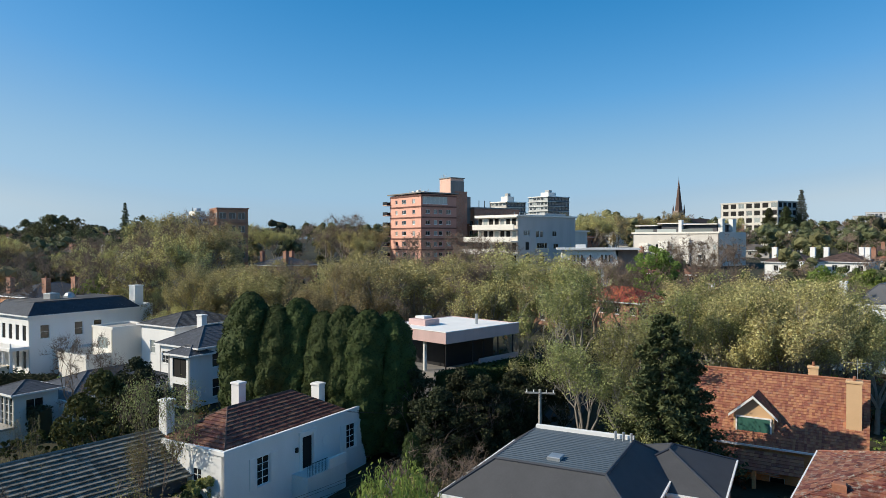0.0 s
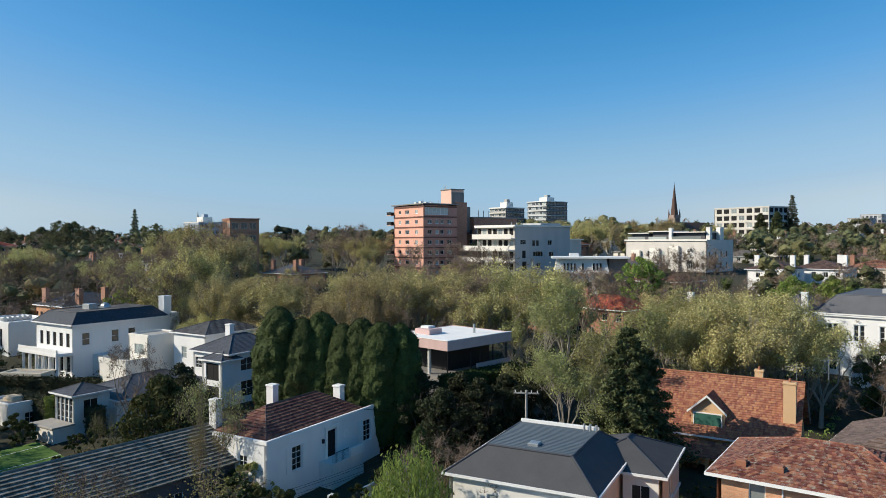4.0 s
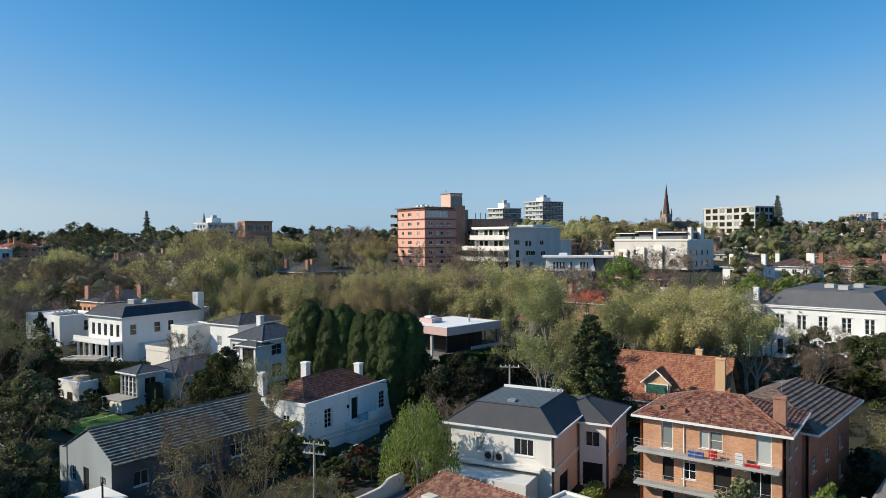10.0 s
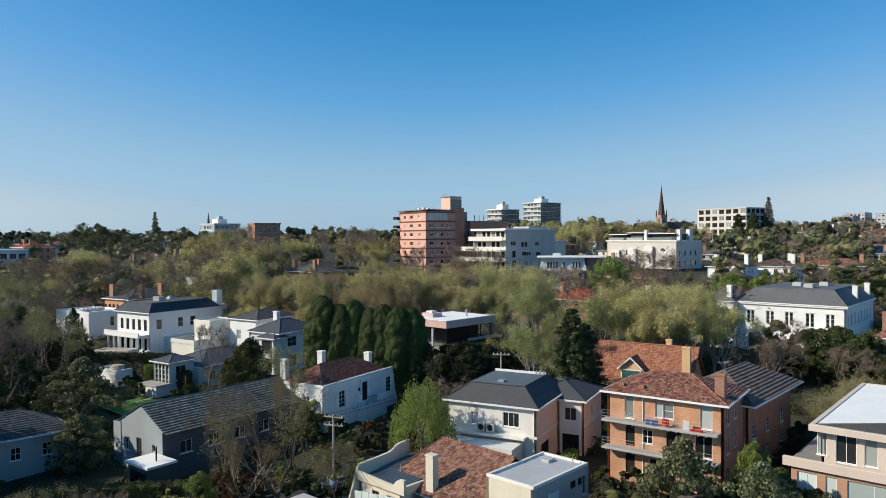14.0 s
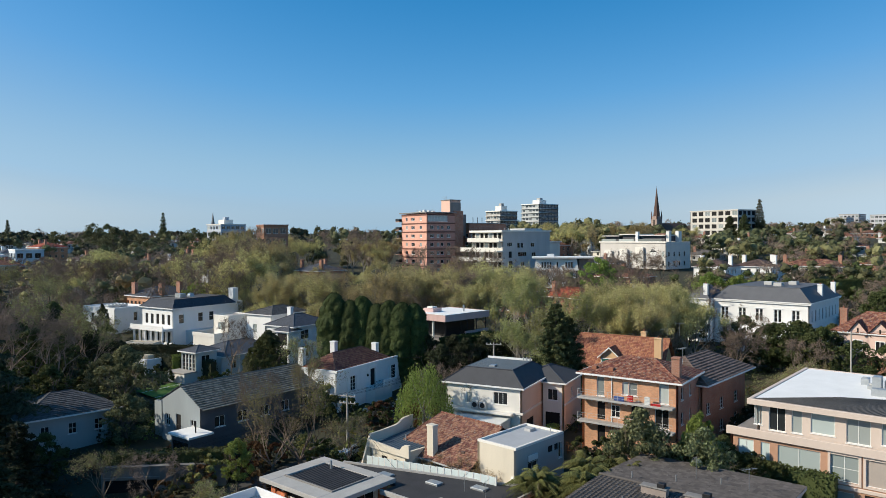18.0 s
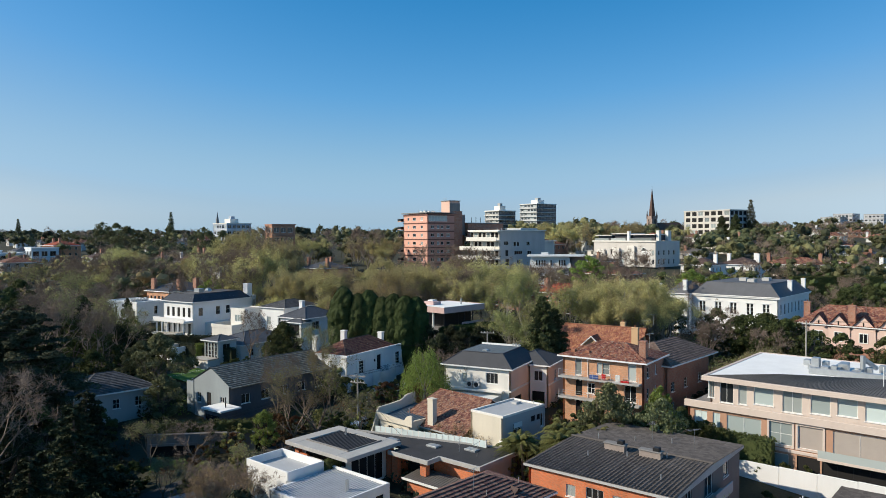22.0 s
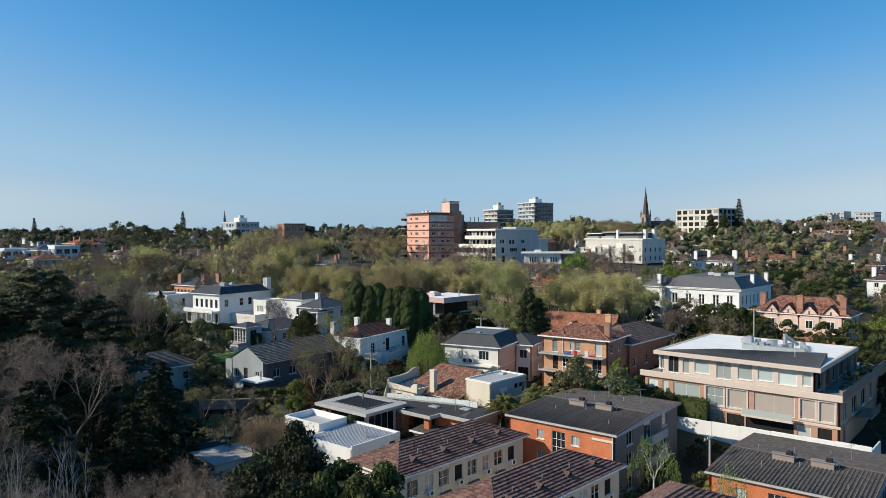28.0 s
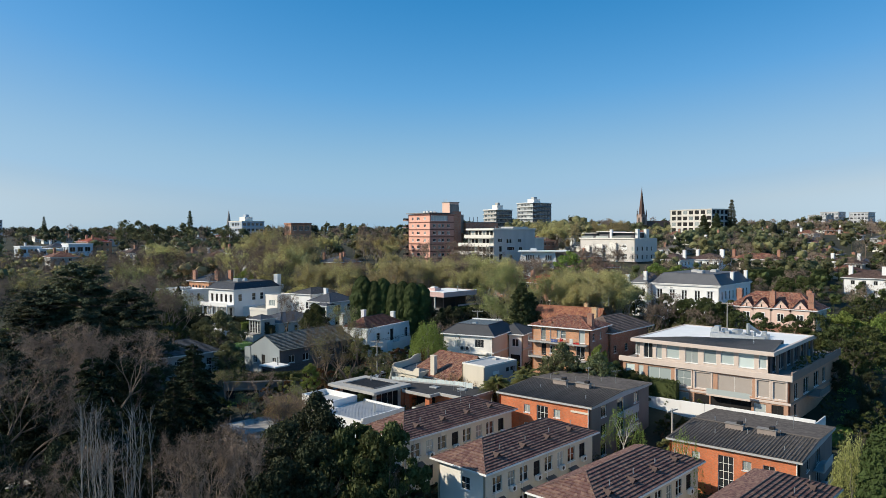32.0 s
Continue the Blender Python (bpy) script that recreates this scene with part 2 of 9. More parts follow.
TILE_L = mat("grey_concrete_tile", (0.165, 0.165, 0.15), 0.8, 0.25, 1.0, 0.25, island=0.35, lichen=0.3)
TILE_VL = mat("villa_roof_tile", (0.175, 0.098, 0.082), 0.85, 0.30, 1.0, 0.3, island=0.38, warm=0.02, lichen=0.25)
TILE_DK = mat("dark_brown_tile", (0.10, 0.066, 0.056), 0.75, 0.25, 1.0, 0.3, island=0.35)
TILE_AN = mat("weathered_brown_pan_tile", (0.165, 0.118, 0.098), 0.85, 0.3, 1.0, 0.3, island=0.3, lichen=0.3)
TILE_RD = mat("weathered_red_tile", (0.21, 0.082, 0.058), 0.85, 0.55, 1.5, 0.3, island=0.55, warm=0.02, lichen=1.0)
TILE_OR = mat("orange_terracotta_tile", (0.30, 0.125, 0.075), 0.85, 0.25, 1.0, 0.3, island=0.30, warm=0.015, lichen=0.3)
TILE_MOSS = mat("mossy_red_tile", (0.20, 0.095, 0.07), 0.9, 0.5, 0.8, 0.3, island=0.5, warm=0.02, lichen=0.7)
TILE_FLAT = mat("grey_brown_pan_tile", (0.105, 0.093, 0.086), 0.85, 0.25, 0.5, 0.2, island=0.25)
TILE_GY = mat("charcoal_tile", (0.085, 0.085, 0.088), 0.7, 0.25, 1.0, 0.25, island=0.3)
SLATE = mat("grey_slate", (0.085, 0.088, 0.098), 0.55, 0.18, 1.0, 0.1, island=0.15)
SLATEB = mat("blue_slate", (0.05, 0.055, 0.068), 0.5, 0.2, 1.0, 0.1, island=0.12)
METAL = mat("grey_roof_sheet", (0.13, 0.12, 0.11), 0.7, 0.25, 0.5, 0.05)
METALB = mat("blue_grey_roof_sheet", (0.085, 0.11, 0.135), 0.45, 0.15, 0.6, 0.05, metal=0.2)
ZINC = mat("galvanised_sheet", (0.45, 0.47, 0.48), 0.4, 0.15, 1.5, 0.05, metal=0.6)
ROOFW = mat("white_membrane", (0.82, 0.82, 0.80), 0.8, 0.08, 0.4, 0.05)
ROOFG = mat("pale_grey_roof_sheet", (0.42, 0.43, 0.44), 0.6, 0.12, 0.5, 0.05)
ROOFD = mat("dark_bitumen", (0.045, 0.045, 0.048), 0.8, 0.25, 0.6, 0.2)
TRIM = mat("white_trim", (0.80, 0.80, 0.78), 0.6, 0.05, 1.5, 0.03)
TRIMD = mat("black_frame_and_shade", (0.02, 0.02, 0.022), 0.5, 0.2, 2.0, 0.0)
TRIMG = mat("grey_trim", (0.45, 0.45, 0.44), 0.6, 0.1, 1.5, 0.05)
GLASS = glass_mat("window_glass", (0.022, 0.025, 0.028))
GLASSC = glass_mat("curtained_glass", (0.30, 0.33, 0.32), 0.10)
GLASSB = glass_mat("pale_blind_glass", (0.46, 0.53, 0.52), 0.12)
BANDBR = mat("brown_band_paint", (0.16, 0.075, 0.06), 0.8, 0.15, 0.8, 0.05)
BANDPK = mat("weathered_brown_brickwork", (0.42, 0.23, 0.15), 0.85, 0.12, 0.6, 0.05)
PALEBLOCK = mat("pale_grey_render", (0.60, 0.57, 0.52), 0.8, 0.12, 0.4, 0.05, streak=True)
FADEDW = mat("faded_white_render", (0.60, 0.57, 0.53), 0.8, 0.10, 0.4, 0.06, streak=True)
# near-black sheet that stands for the unlit depth of openings
DARK = mat("unlit_opening_shade", (0.018, 0.017, 0.017), 0.9, 0.2, 1.0, 0.0)
BLIND = mat("taupe_shutter", (0.40, 0.35, 0.31), 0.7, 0.06, 1.0, 0.0)
PALEFENCE = mat("pale_blue_fence_paint", (0.60, 0.68, 0.68), 0.7, 0.12, 0.8, 0.05, streak=True)
GREENB = mat("green_awning_cloth", (0.04, 0.13, 0.10), 0.8, 0.1, 1.0, 0.05)
BARK = mat("grey_brown_bark", (0.13, 0.105, 0.085), 0.9, 0.3, 2.0, 0.4, objvary=0.2)
BARKP = mat("pale_grey_bark", (0.30, 0.27, 0.23), 0.9, 0.3, 2.0, 0.3)
BARKW = mat("silvery_bark", (0.31, 0.285, 0.25), 0.85, 0.25, 2.0, 0.2)
BARKB = mat("white_birch_bark", (0.58, 0.55, 0.50), 0.85, 0.25, 3.0, 0.1)
TWIG = mat("twig_bark", (0.225, 0.17, 0.13), 0.9, 0.2, 2.0, 0.0, objvary=0.25)
WOODP = mat("weathered_pole_timber", (0.40, 0.375, 0.34), 0.9, 0.25, 2.0, 0.3)
WIRE = mat("dark_cable", (0.03, 0.03, 0.03), 0.6, 0.0, 1.0, 0.0)
LEAF_GOLD = leaf_mat("golden_brown_leaf", (0.36, 0.255, 0.13), 0.40, 0.015)
LEAF_OLIVE = leaf_mat("olive_brown_leaf", (0.215, 0.19, 0.078), 0.40, 0.02)
LEAF_PLANE = leaf_mat("plane_leaf", (0.43, 0.375, 0.172), 0.45, 0.025, 0.26, trans=0.2)
LEAF_LIGHT = leaf_mat("fresh_leaf", (0.22, 0.28, 0.07), 0.35, 0.015, trans=0.35)
LEAF_MID = leaf_mat("evergreen_leaf", (0.082, 0.096, 0.034), 0.40, 0.02)
LEAF_SAGE = leaf_mat("sage_green_leaf", (0.17, 0.18, 0.088), 0.40, 0.02)
LEAF_DARK = leaf_mat("dark_conifer_needle", (0.052, 0.060, 0.034), 0.45, 0.02, trans=0.1)
LEAF_CYP = leaf_mat("cypress_spray", (0.038, 0.055, 0.015), 0.35, 0.01, trans=0.05)
LEAF_GREY = leaf_mat("grey_green_leaf", (0.31, 0.31, 0.125), 0.40, 0.02)
LEAF_CEDAR = leaf_mat("cedar_needle", (0.072, 0.080, 0.042), 0.40, 0.02, trans=0.08)
LEAF_PALM = leaf_mat("palm_frond_green", (0.13, 0.135, 0.045), 0.35, 0.02, trans=0.15)
LEAF_PINE = leaf_mat("green_pine_needle", (0.085, 0.10, 0.042), 0.40, 0.02, trans=0.1)
# far foliage: leaf colours paled and greyed to carry the distance haze
LEAF_FAR = leaf_mat("hazed_grey_green_leaf", (0.135, 0.14, 0.07), 0.40, 0.03)
LEAF_HAZE = leaf_mat("hazed_spring_leaf", (0.215, 0.205, 0.098), 0.40, 0.03)
LEAF_RUST = leaf_mat("bronze_leaf", (0.13, 0.075, 0.035), 0.40, 0.02)
LEAF_DEEP = leaf_mat("deep_green_leaf", (0.042, 0.048, 0.023), 0.45, 0.02, trans=0.1)
LEAF_YEL = leaf_mat("yellow_green_leaf", (0.32, 0.315, 0.115), 0.35, 0.015)
GROUND = mat("garden_earth_and_grass", (0.045, 0.044, 0.026), 0.95, 0.5, 0.12, 0.6, fine=3.0)
LAWN = mat("mown_lawn", (0.085, 0.16, 0.03), 0.95, 0.25, 0.3, 0.5, fine=6.0)
ASPHALT = mat("worn_asphalt", (0.055, 0.054, 0.053), 0.9, 0.25, 0.4, 0.3)
PAVE = mat("pale_paving", (0.36, 0.34, 0.31), 0.9, 0.2, 0.6, 0.2)
CARW = mat("car_paint_white", (0.75, 0.75, 0.75), 0.25, 0.03, 1.0, 0.0, spec=0.6)
CARD = mat("car_paint_dark", (0.03, 0.035, 0.045), 0.25, 0.05, 1.0, 0.0, spec=0.6)
TYRE = mat("tyre_rubber", (0.02, 0.02, 0.02), 0.9, 0.1, 3.0, 0.0)
REDCLOTH = mat("red_cloth", (0.5, 0.03, 0.03), 0.9, 0.1, 2.0, 0.0)
BLUECLOTH = mat("blue_cloth", (0.08, 0.12, 0.3), 0.9, 0.1, 2.0, 0.0)


# ---- building blocks ----
class Geo:
    """Points and faces of one part."""

    def __init__(self):
        self.v, self.f = [], []

    def poly(self, *pts):
        n = len(self.v)
        self.v.extend(tuple(p) for p in pts)
        self.f.append(tuple(range(n, n + len(pts))))
        return self

    def box(self, x0, y0, z0, x1, y1, z1):
        n = len(self.v)
        self.v += [(x0, y0, z0), (x1, y0, z0), (x1, y1, z0), (x0, y1, z0), (x0, y0, z1), (x1, y0, z1), (x1, y1, z1), (x0, y1, z1)]
        self.f += [tuple(n + i for i in q) for q in ((3, 2, 1, 0), (4, 5, 6, 7), (0, 1, 5, 4), (1, 2, 6, 5), (2, 3, 7, 6), (3, 0, 4, 7))]
        return self

    def bar(self, x0, y0, z0, x1, y1, z1, c=0.02):
        """A box with its upright and upper edges taken off."""
        n = len(self.v)
        for z, k in ((z0, 0), (z1 - c, 0), (z1, c)):
            a, b, d, e = x0 + k, y0 + k, x1 - k, y1 - k
            self.v += [(a, b, z), (d, b, z), (d, e, z), (a, e, z)]
        for r in (0, 4):
            for i in range(4):
                j = (i + 1) % 4
                self.f.append((n + r + i, n + r + j, n + r + 4 + j, n + r + 4 + i))
        self.f += [(n + 3, n + 2, n + 1, n), (n + 8, n + 9, n + 10, n + 11)]
        return self

    def tube(self, p, q, r0, r1, sides=6, cap=True):
        p, q = Vector(p), Vector(q)
        d = q - p
        if d.length < 1e-6:
            return self
        a = d.orthogonal().normalized()
        b = d.normalized().cross(a)
        n = len(self.v)
        for c, r in ((p, r0), (q, r1)):
            for i in range(sides):
                w = 2 * math.pi * i / sides
                self.v.append(tuple(c + a * (r * math.cos(w)) + b * (r * math.sin(w))))
        for i in range(sides):
            j = (i + 1) % sides
            self.f.append((n + i, n + j, n + sides + j, n + sides + i))
        if cap:
            self.f.append(tuple(n + sides + i for i in range(sides)))
            self.f.append(tuple(n + i for i in reversed(range(sides))))
        return self

    def dome(self, c, rx, ry, rz, rings=4, sides=8):
        n = len(self.v)
        for k in range(rings):
            w = 0.5 * math.pi * k / rings
            for i in range(sides):
                a = 2 * math.pi * i / sides
                self.v.append((c[0] + rx * math.cos(w) * math.cos(a), c[1] + ry * math.cos(w) * math.sin(a), c[2] + rz * math.sin(w)))
        self.v.append((c[0], c[1], c[2] + rz))
        for k in range(rings - 1):
            for i in range(sides):
                j = (i + 1) % sides
                self.f.append((n + k * sides + i, n + k * sides + j, n + (k + 1) * sides + j, n + (k + 1) * sides + i))
        for i in range(sides):
            self.f.append((n + (rings - 1) * sides + i, n + (rings - 1) * sides + (i + 1) % sides, n + rings * sides))
        return self


def part(name, g, material, parent=None, label=""):
    me = bpy.data.meshes.new(name)
    me.from_pydata(g.v, [], g.f)
    me.materials.append(material)
    ob = new(name, me)
    if parent is not None:
        ob.parent = parent
    if label:
        ob["label"] = label
    return ob


def thing(name, m, label, category, group="", kind=""):
    ob = new(name)
    ob.matrix_world = m
    ob.empty_display_size = 0.3
    return tagged(ob, label, category, group, kind)


def lerp(a, b, t):
    return tuple(a[i] + (b[i] - a[i]) * t for i in range(3))


def tiled(g, a, b, c, d, course=0.36, width=0.34, lift=0.05, ragged=0.012, rng=random.Random(5)):
    """Tiles over the plane a-b (eave) to d-c (top), each its own piece, each course lapping the one below."""
    a, b, c, d = (Vector(p) for p in (a, b, c, d))
    n = (b - a).cross(d - a)
    if n.length < 1e-6:
        return
    n.normalize()
    rows = max(1, round(((d + c) / 2 - (a + b) / 2).length / course))
    for k in range(rows):
        t0, t1 = k / rows, (k + 1) / rows
        l0, r0, l1, r1 = a.lerp(d, t0), b.lerp(c, t0), a.lerp(d, t1), b.lerp(c, t1)
        m = max(1, round((r0 - l0).length / width))
        for i in range(m):
            s0, s1 = i / m, (i + 1) / m
            up = n * (lift + rng.uniform(-ragged, ragged))
            p, q = l0.lerp(r0, s0), l0.lerp(r0, s1)
            s, r = l1.lerp(r1, s0), l1.lerp(r1, s1)
            j = len(g.v)
            g.v += [tuple(p), tuple(q), tuple(p + up), tuple(q + up), tuple(r + up * 0.12), tuple(s + up * 0.12)]
            g.f += [(j, j + 1, j + 3, j + 2), (j + 2, j + 3, j + 4, j + 5)]


def ribbed(g, a, b, c, d, pitch=0.42, high=0.05):
    """Roof sheet with ribs that run from the eave a-b to the top d-c."""
    a, b, c, d = (Vector(p) for p in (a, b, c, d))
    n = (b - a).cross(d - a).normalized() * high
    m = max(2, round((b - a).length / pitch))
    for i in range(m):
        lo = [a.lerp(b, (i + k) / m) for k in (0, 0.62, 0.72, 0.9, 1)]
        hi = [d.lerp(c, (i + k) / m) for k in (0, 0.62, 0.72, 0.9, 1)]
        for k in range(4):
            u, w = (n if k in (2, 3) else n * 0), (n if k in (1, 2) else n * 0)
            g.poly(lo[k] + u, lo[k + 1] + w, hi[k + 1] + w, hi[k] + u)


FACES = {
    "S": lambda x0, y0, x1, y1: (pose(x0, y0, 0), x1 - x0),
    "E": lambda x0, y0, x1, y1: (pose(x1, y0, 0, 0, 0, 90), y1 - y0),
    "N": lambda x0, y0, x1, y1: (pose(x1, y1, 0, 0, 0, 180), x1 - x0),
    "W": lambda x0, y0, x1, y1: (pose(x0, y1, 0, 0, 0, -90), y1 - y0),
}


def wall_panel(m, width, z0, z1, openings, thick=0.28):
    """A wall with its openings cut through, in the frame m: x along the wall, -y outwards."""
    xs = sorted({0.0, width, *[v for o in openings for v in (max(0, o[0]), min(width, o[0] + o[2]))]})
    zs = sorted({z0, z1, *[v for o in openings for v in (max(z0, o[1]), min(z1, o[1] + o[3]))]})
    g = Geo()

    def at(x, y, z):
        return tuple(m @ Vector((x, y, z)))
    for i in range(len(xs) - 1):
        for k in range(len(zs) - 1):
            cx, cz = (xs[i] + xs[i + 1]) / 2, (zs[k] + zs[k + 1]) / 2
            if any(o[0] < cx < o[0] + o[2] and o[1] < cz < o[1] + o[3] for o in openings):
                continue
            a, b, c, d = xs[i], xs[i + 1], zs[k], zs[k + 1]
            g.poly(at(a, 0, c), at(b, 0, c), at(b, 0, d), at(a, 0, d))
            g.poly(at(b, thick, c), at(a, thick, c), at(a, thick, d), at(b, thick, d))
    for o in openings:
        a, b, c, d = max(0, o[0]), min(width, o[0] + o[2]), max(z0, o[1]), min(z1, o[1] + o[3])
        g.poly(at(a, 0, c), at(a, thick, c), at(b, thick, c), at(b, 0, c))
        g.poly(at(a, 0, d), at(b, 0, d), at(b, thick, d), at(a, thick, d))
        g.poly(at(a, 0, c), at(a, 0, d), at(a, thick, d), at(a, thick, c))
        g.poly(at(b, 0, c), at(b, thick, c), at(b, thick, d), at(b, 0, d))
    g.poly(at(0, 0, z1), at(width, 0, z1), at(width, thick, z1), at(0, thick, z1))
    return g


def lattice(m, xs, zs, y0, y1):
    """A window frame in one piece: bars where either step is even, openings between."""
    g, at = Geo(), {}

    def v(i, k, s):
        if (i, k, s) not in at:
            at[i, k, s] = len(g.v)
            g.v.append(tuple(m @ Vector((xs[i], (y0, y1)[s], zs[k]))))
        return at[i, k, s]
    nx, nz = len(xs) - 1, len(zs) - 1

    def bar(i, k):
        return 0 <= i < nx and 0 <= k < nz and (i % 2 == 0 or k % 2 == 0)
    for i in range(nx):
        for k in range(nz):
            if not bar(i, k):
                continue
            g.f.append((v(i, k, 0), v(i + 1, k, 0), v(i + 1, k + 1, 0), v(i, k + 1, 0)))
            for (p, q), o in ((((i, k), (i + 1, k)), (i, k - 1)), (((i + 1, k), (i + 1, k + 1)), (i + 1, k)), (((i + 1, k + 1), (i, k + 1)), (i, k + 1)), (((i, k + 1), (i, k)), (i - 1, k))):
                if not bar(*o):
                    g.f.append((v(*q, 0), v(*p, 0), v(*p, 1), v(*q, 1)))
    return g


def fit_window(b, m, o, frame_mat, pane_mat, nx=1, nz=1, sill=True, bar=0.06, name="window"):
    """Frame, bars, panes and sill in one opening o of the wall frame m."""
    u, z, w, h = o[:4]

    def solid(boxes):
        g = Geo()
        for x0, y0, a, x1, y1, c in boxes:
            n = len(g.v)
            g.box(x0, y0, a, x1, y1, c)
            g.v[n:] = [tuple(m @ Vector(p)) for p in g.v[n:]]
        return g
    e = bar
    xs, zs = [u, u + e], [z, z + e]
    for i in range(1, nx):
        xs += [u + w * i / nx - e * 0.4, u + w * i / nx + e * 0.4]
    for k in range(1, nz):
        zs += [z + h * k / nz - e * 0.35, z + h * k / nz + e * 0.35]
    xs += [u + w - e, u + w]
    zs += [z + h - e, z + h]
    win = part(name, lattice(m, xs, zs, 0.09, 0.16), frame_mat, b)
    part("pane", solid([(u + e * 0.5, 0.12, z + e * 0.5, u + w - e * 0.5, 0.135, z + h - e * 0.5)]), pane_mat, win)
    if sill:
        part("sill", solid([(u - 0.08, -0.07, z - 0.09, u + w + 0.08, 0.1, z - 0.003)]), frame_mat, win)
    return win


def block(b, x0, y0, x1, y1, z0, z1, material, openings=None, frame_mat=None, glass=None, mats=None, thick=0.28, sills=True):
    """Four walls round a rectangle. openings: face -> list of (u, z, w, h, kind, nx, nz)."""
    openings, mats = openings or {}, mats or {}
    for face in "SWEN":
        m, width = FACES[face](x0, y0, x1, y1)
        if face in "EW":    # butt between the other two
            m, width = m @ pose(thick, 0, 0), width - 2 * thick
        ops = openings.get(face, [])
        if face == "W":     # u counts from the near corner
            ops = [(width + thick - o[0] - o[2], *o[1:]) for o in ops]
        elif face == "E":
            ops = [(o[0] - thick, *o[1:]) for o in ops]
        part("wall", wall_panel(m, width, z0, z1, ops, thick), mats.get(face, material), b)
        for o in ops:
            kind = o[4] if len(o) > 4 else "w"
            nx, nz = (o[5], o[6]) if len(o) > 6 else (2, 1)
            # k: a near-black sheet in place of the unlit room behind
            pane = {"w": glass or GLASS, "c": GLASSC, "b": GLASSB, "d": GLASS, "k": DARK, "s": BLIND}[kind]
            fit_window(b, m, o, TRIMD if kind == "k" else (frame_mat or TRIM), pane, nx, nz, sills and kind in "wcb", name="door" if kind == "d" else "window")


def hip_roof(b, x0, y0, x1, y1, z, rise, over, material, course=0.36, width=0.34, flat=0.0, gutter=None, gable="", lift=0.05, cap=None, caps=True, ends=None):
    """Hipped (or, at the named ends, gabled) tile roof; flat: half width of a level top; ends: lengths of the two hips."""
    x0, y0, x1, y1 = x0 - over, y0 - over, x1 + over, y1 + over
    w, d = x1 - x0, y1 - y0
    zt = z + rise
    if w >= d:
        k = d / 2 - flat
        A, C = (x0 + (0 if "W" in gable else ends[0] if ends else k), y0 + k), (x1 - (0 if "E" in gable else ends[1] if ends else k), y1 - k)
    else:
        k = w / 2 - flat
        A, C = (x0 + k, y0 + (0 if "S" in gable else k)), (x1 - k, y1 - (0 if "N" in gable else k))
    p = [(x0, y0, z), (x1, y0, z), (x1, y1, z), (x0, y1, z)]
    t = [(A[0], A[1], zt), (C[0], A[1], zt), (C[0], C[1], zt), (A[0], C[1], zt)]
    g = Geo()
    for i in range(4):
        j = (i + 1) % 4
        tiled(g, p[i], p[j], t[j], t[i], course, width, lift)
    g.poly(*reversed(p))
    roof = part("roof", g, material, b)
    if caps:
        for i in range(4):
            part("ridge_cap", Geo().tube(p[i], t[i], 0.09, 0.09, 6), cap or material, roof)
            q = t[(i + 1) % 4]
            if (Vector(t[i]) - Vector(q)).length > 0.3 and (i < 2 or flat):
                part("ridge_cap", Geo().tube(t[i], q, 0.1, 0.1, 6), cap or material, roof)
    e = 0.11
    gg = Geo()
    for q in ((x0 - e, y0 - e, x1 + e, y0), (x0 - e, y1, x1 + e, y1 + e), (x0 - e, y0, x0, y1), (x1, y0, x1 + e, y1)):
        gg.box(q[0], q[1], z - 0.16, q[2], q[3], z + 0.03)
    part("gutter", gg, gutter or TRIM, roof)
    return roof, t


def flat_roof(b, x0, y0, x1, y1, z, par, material, wall_mat, thick=0.3, over=0.0):
    """Level roof inside a parapet of height par above z."""
    part("roof", Geo().box(x0 - over + thick, y0 - over + thick, z - 0.15, x1 + over - thick, y1 + over - thick, z + 0.05), material, b)
    a, c, d, e = x0 - over, y0 - over, x1 + over, y1 + over
    for q in ((a, c, d, c + thick), (a, e - thick, d, e), (a, c + thick, a + thick, e - thick), (d - thick, c + thick, d, e - thick)):
        part("parapet", Geo().bar(q[0], q[1], z - 0.02, q[2], q[3], z + par, 0.04), wall_mat, b)


def chimney(b, x, y, z0, z1, material, w=0.7, d=0.9, pots=1):
    c = part("chimney", Geo().bar(x - w / 2, y - d / 2, z0, x + w / 2, y + d / 2, z1 - 0.18, 0.02).bar(x - w / 2 - 0.07, y - d / 2 - 0.07, z1 - 0.18, x + w / 2 + 0.07, y + d / 2 + 0.07, z1, 0.04), material, b)
    g = Geo()
    for i in range(pots):
        g.tube((x, y + (i - (pots - 1) / 2) * 0.4, z1), (x, y + (i - (pots - 1) / 2) * 0.4, z1 + 0.35), 0.14, 0.11, 8)
    part("chimney_pot", g, TILE_OR, c)


# ---- terrain ----
YS = (-160, -100, -50, -20, 5, 25, 45, 70, 110, 150, 200, 260, 400, 700, 1500, 4000)
ZL = (-9.0, -8.0, -6.5, -5.5, -4.0, -2.5, -0.6, 0.8, 2.5, 7.0, 11.0, 14.0, 19.0, 22.0, 22.0, 10.0)
ZR = (-9.0, -8.0, -7.0, -6.0, -3.6, -0.2, 1.0, 2.2, 4.0, 8.0, 12.0, 15.0, 24.0, 27.0, 26.0, 10.0)


def land(x, y):
    s = 1 / (1 + math.exp(-(x + 5) / 18))
    return float(np.interp(y, YS, ZL) * (1 - s) + np.interp(y, YS, ZR) * s)


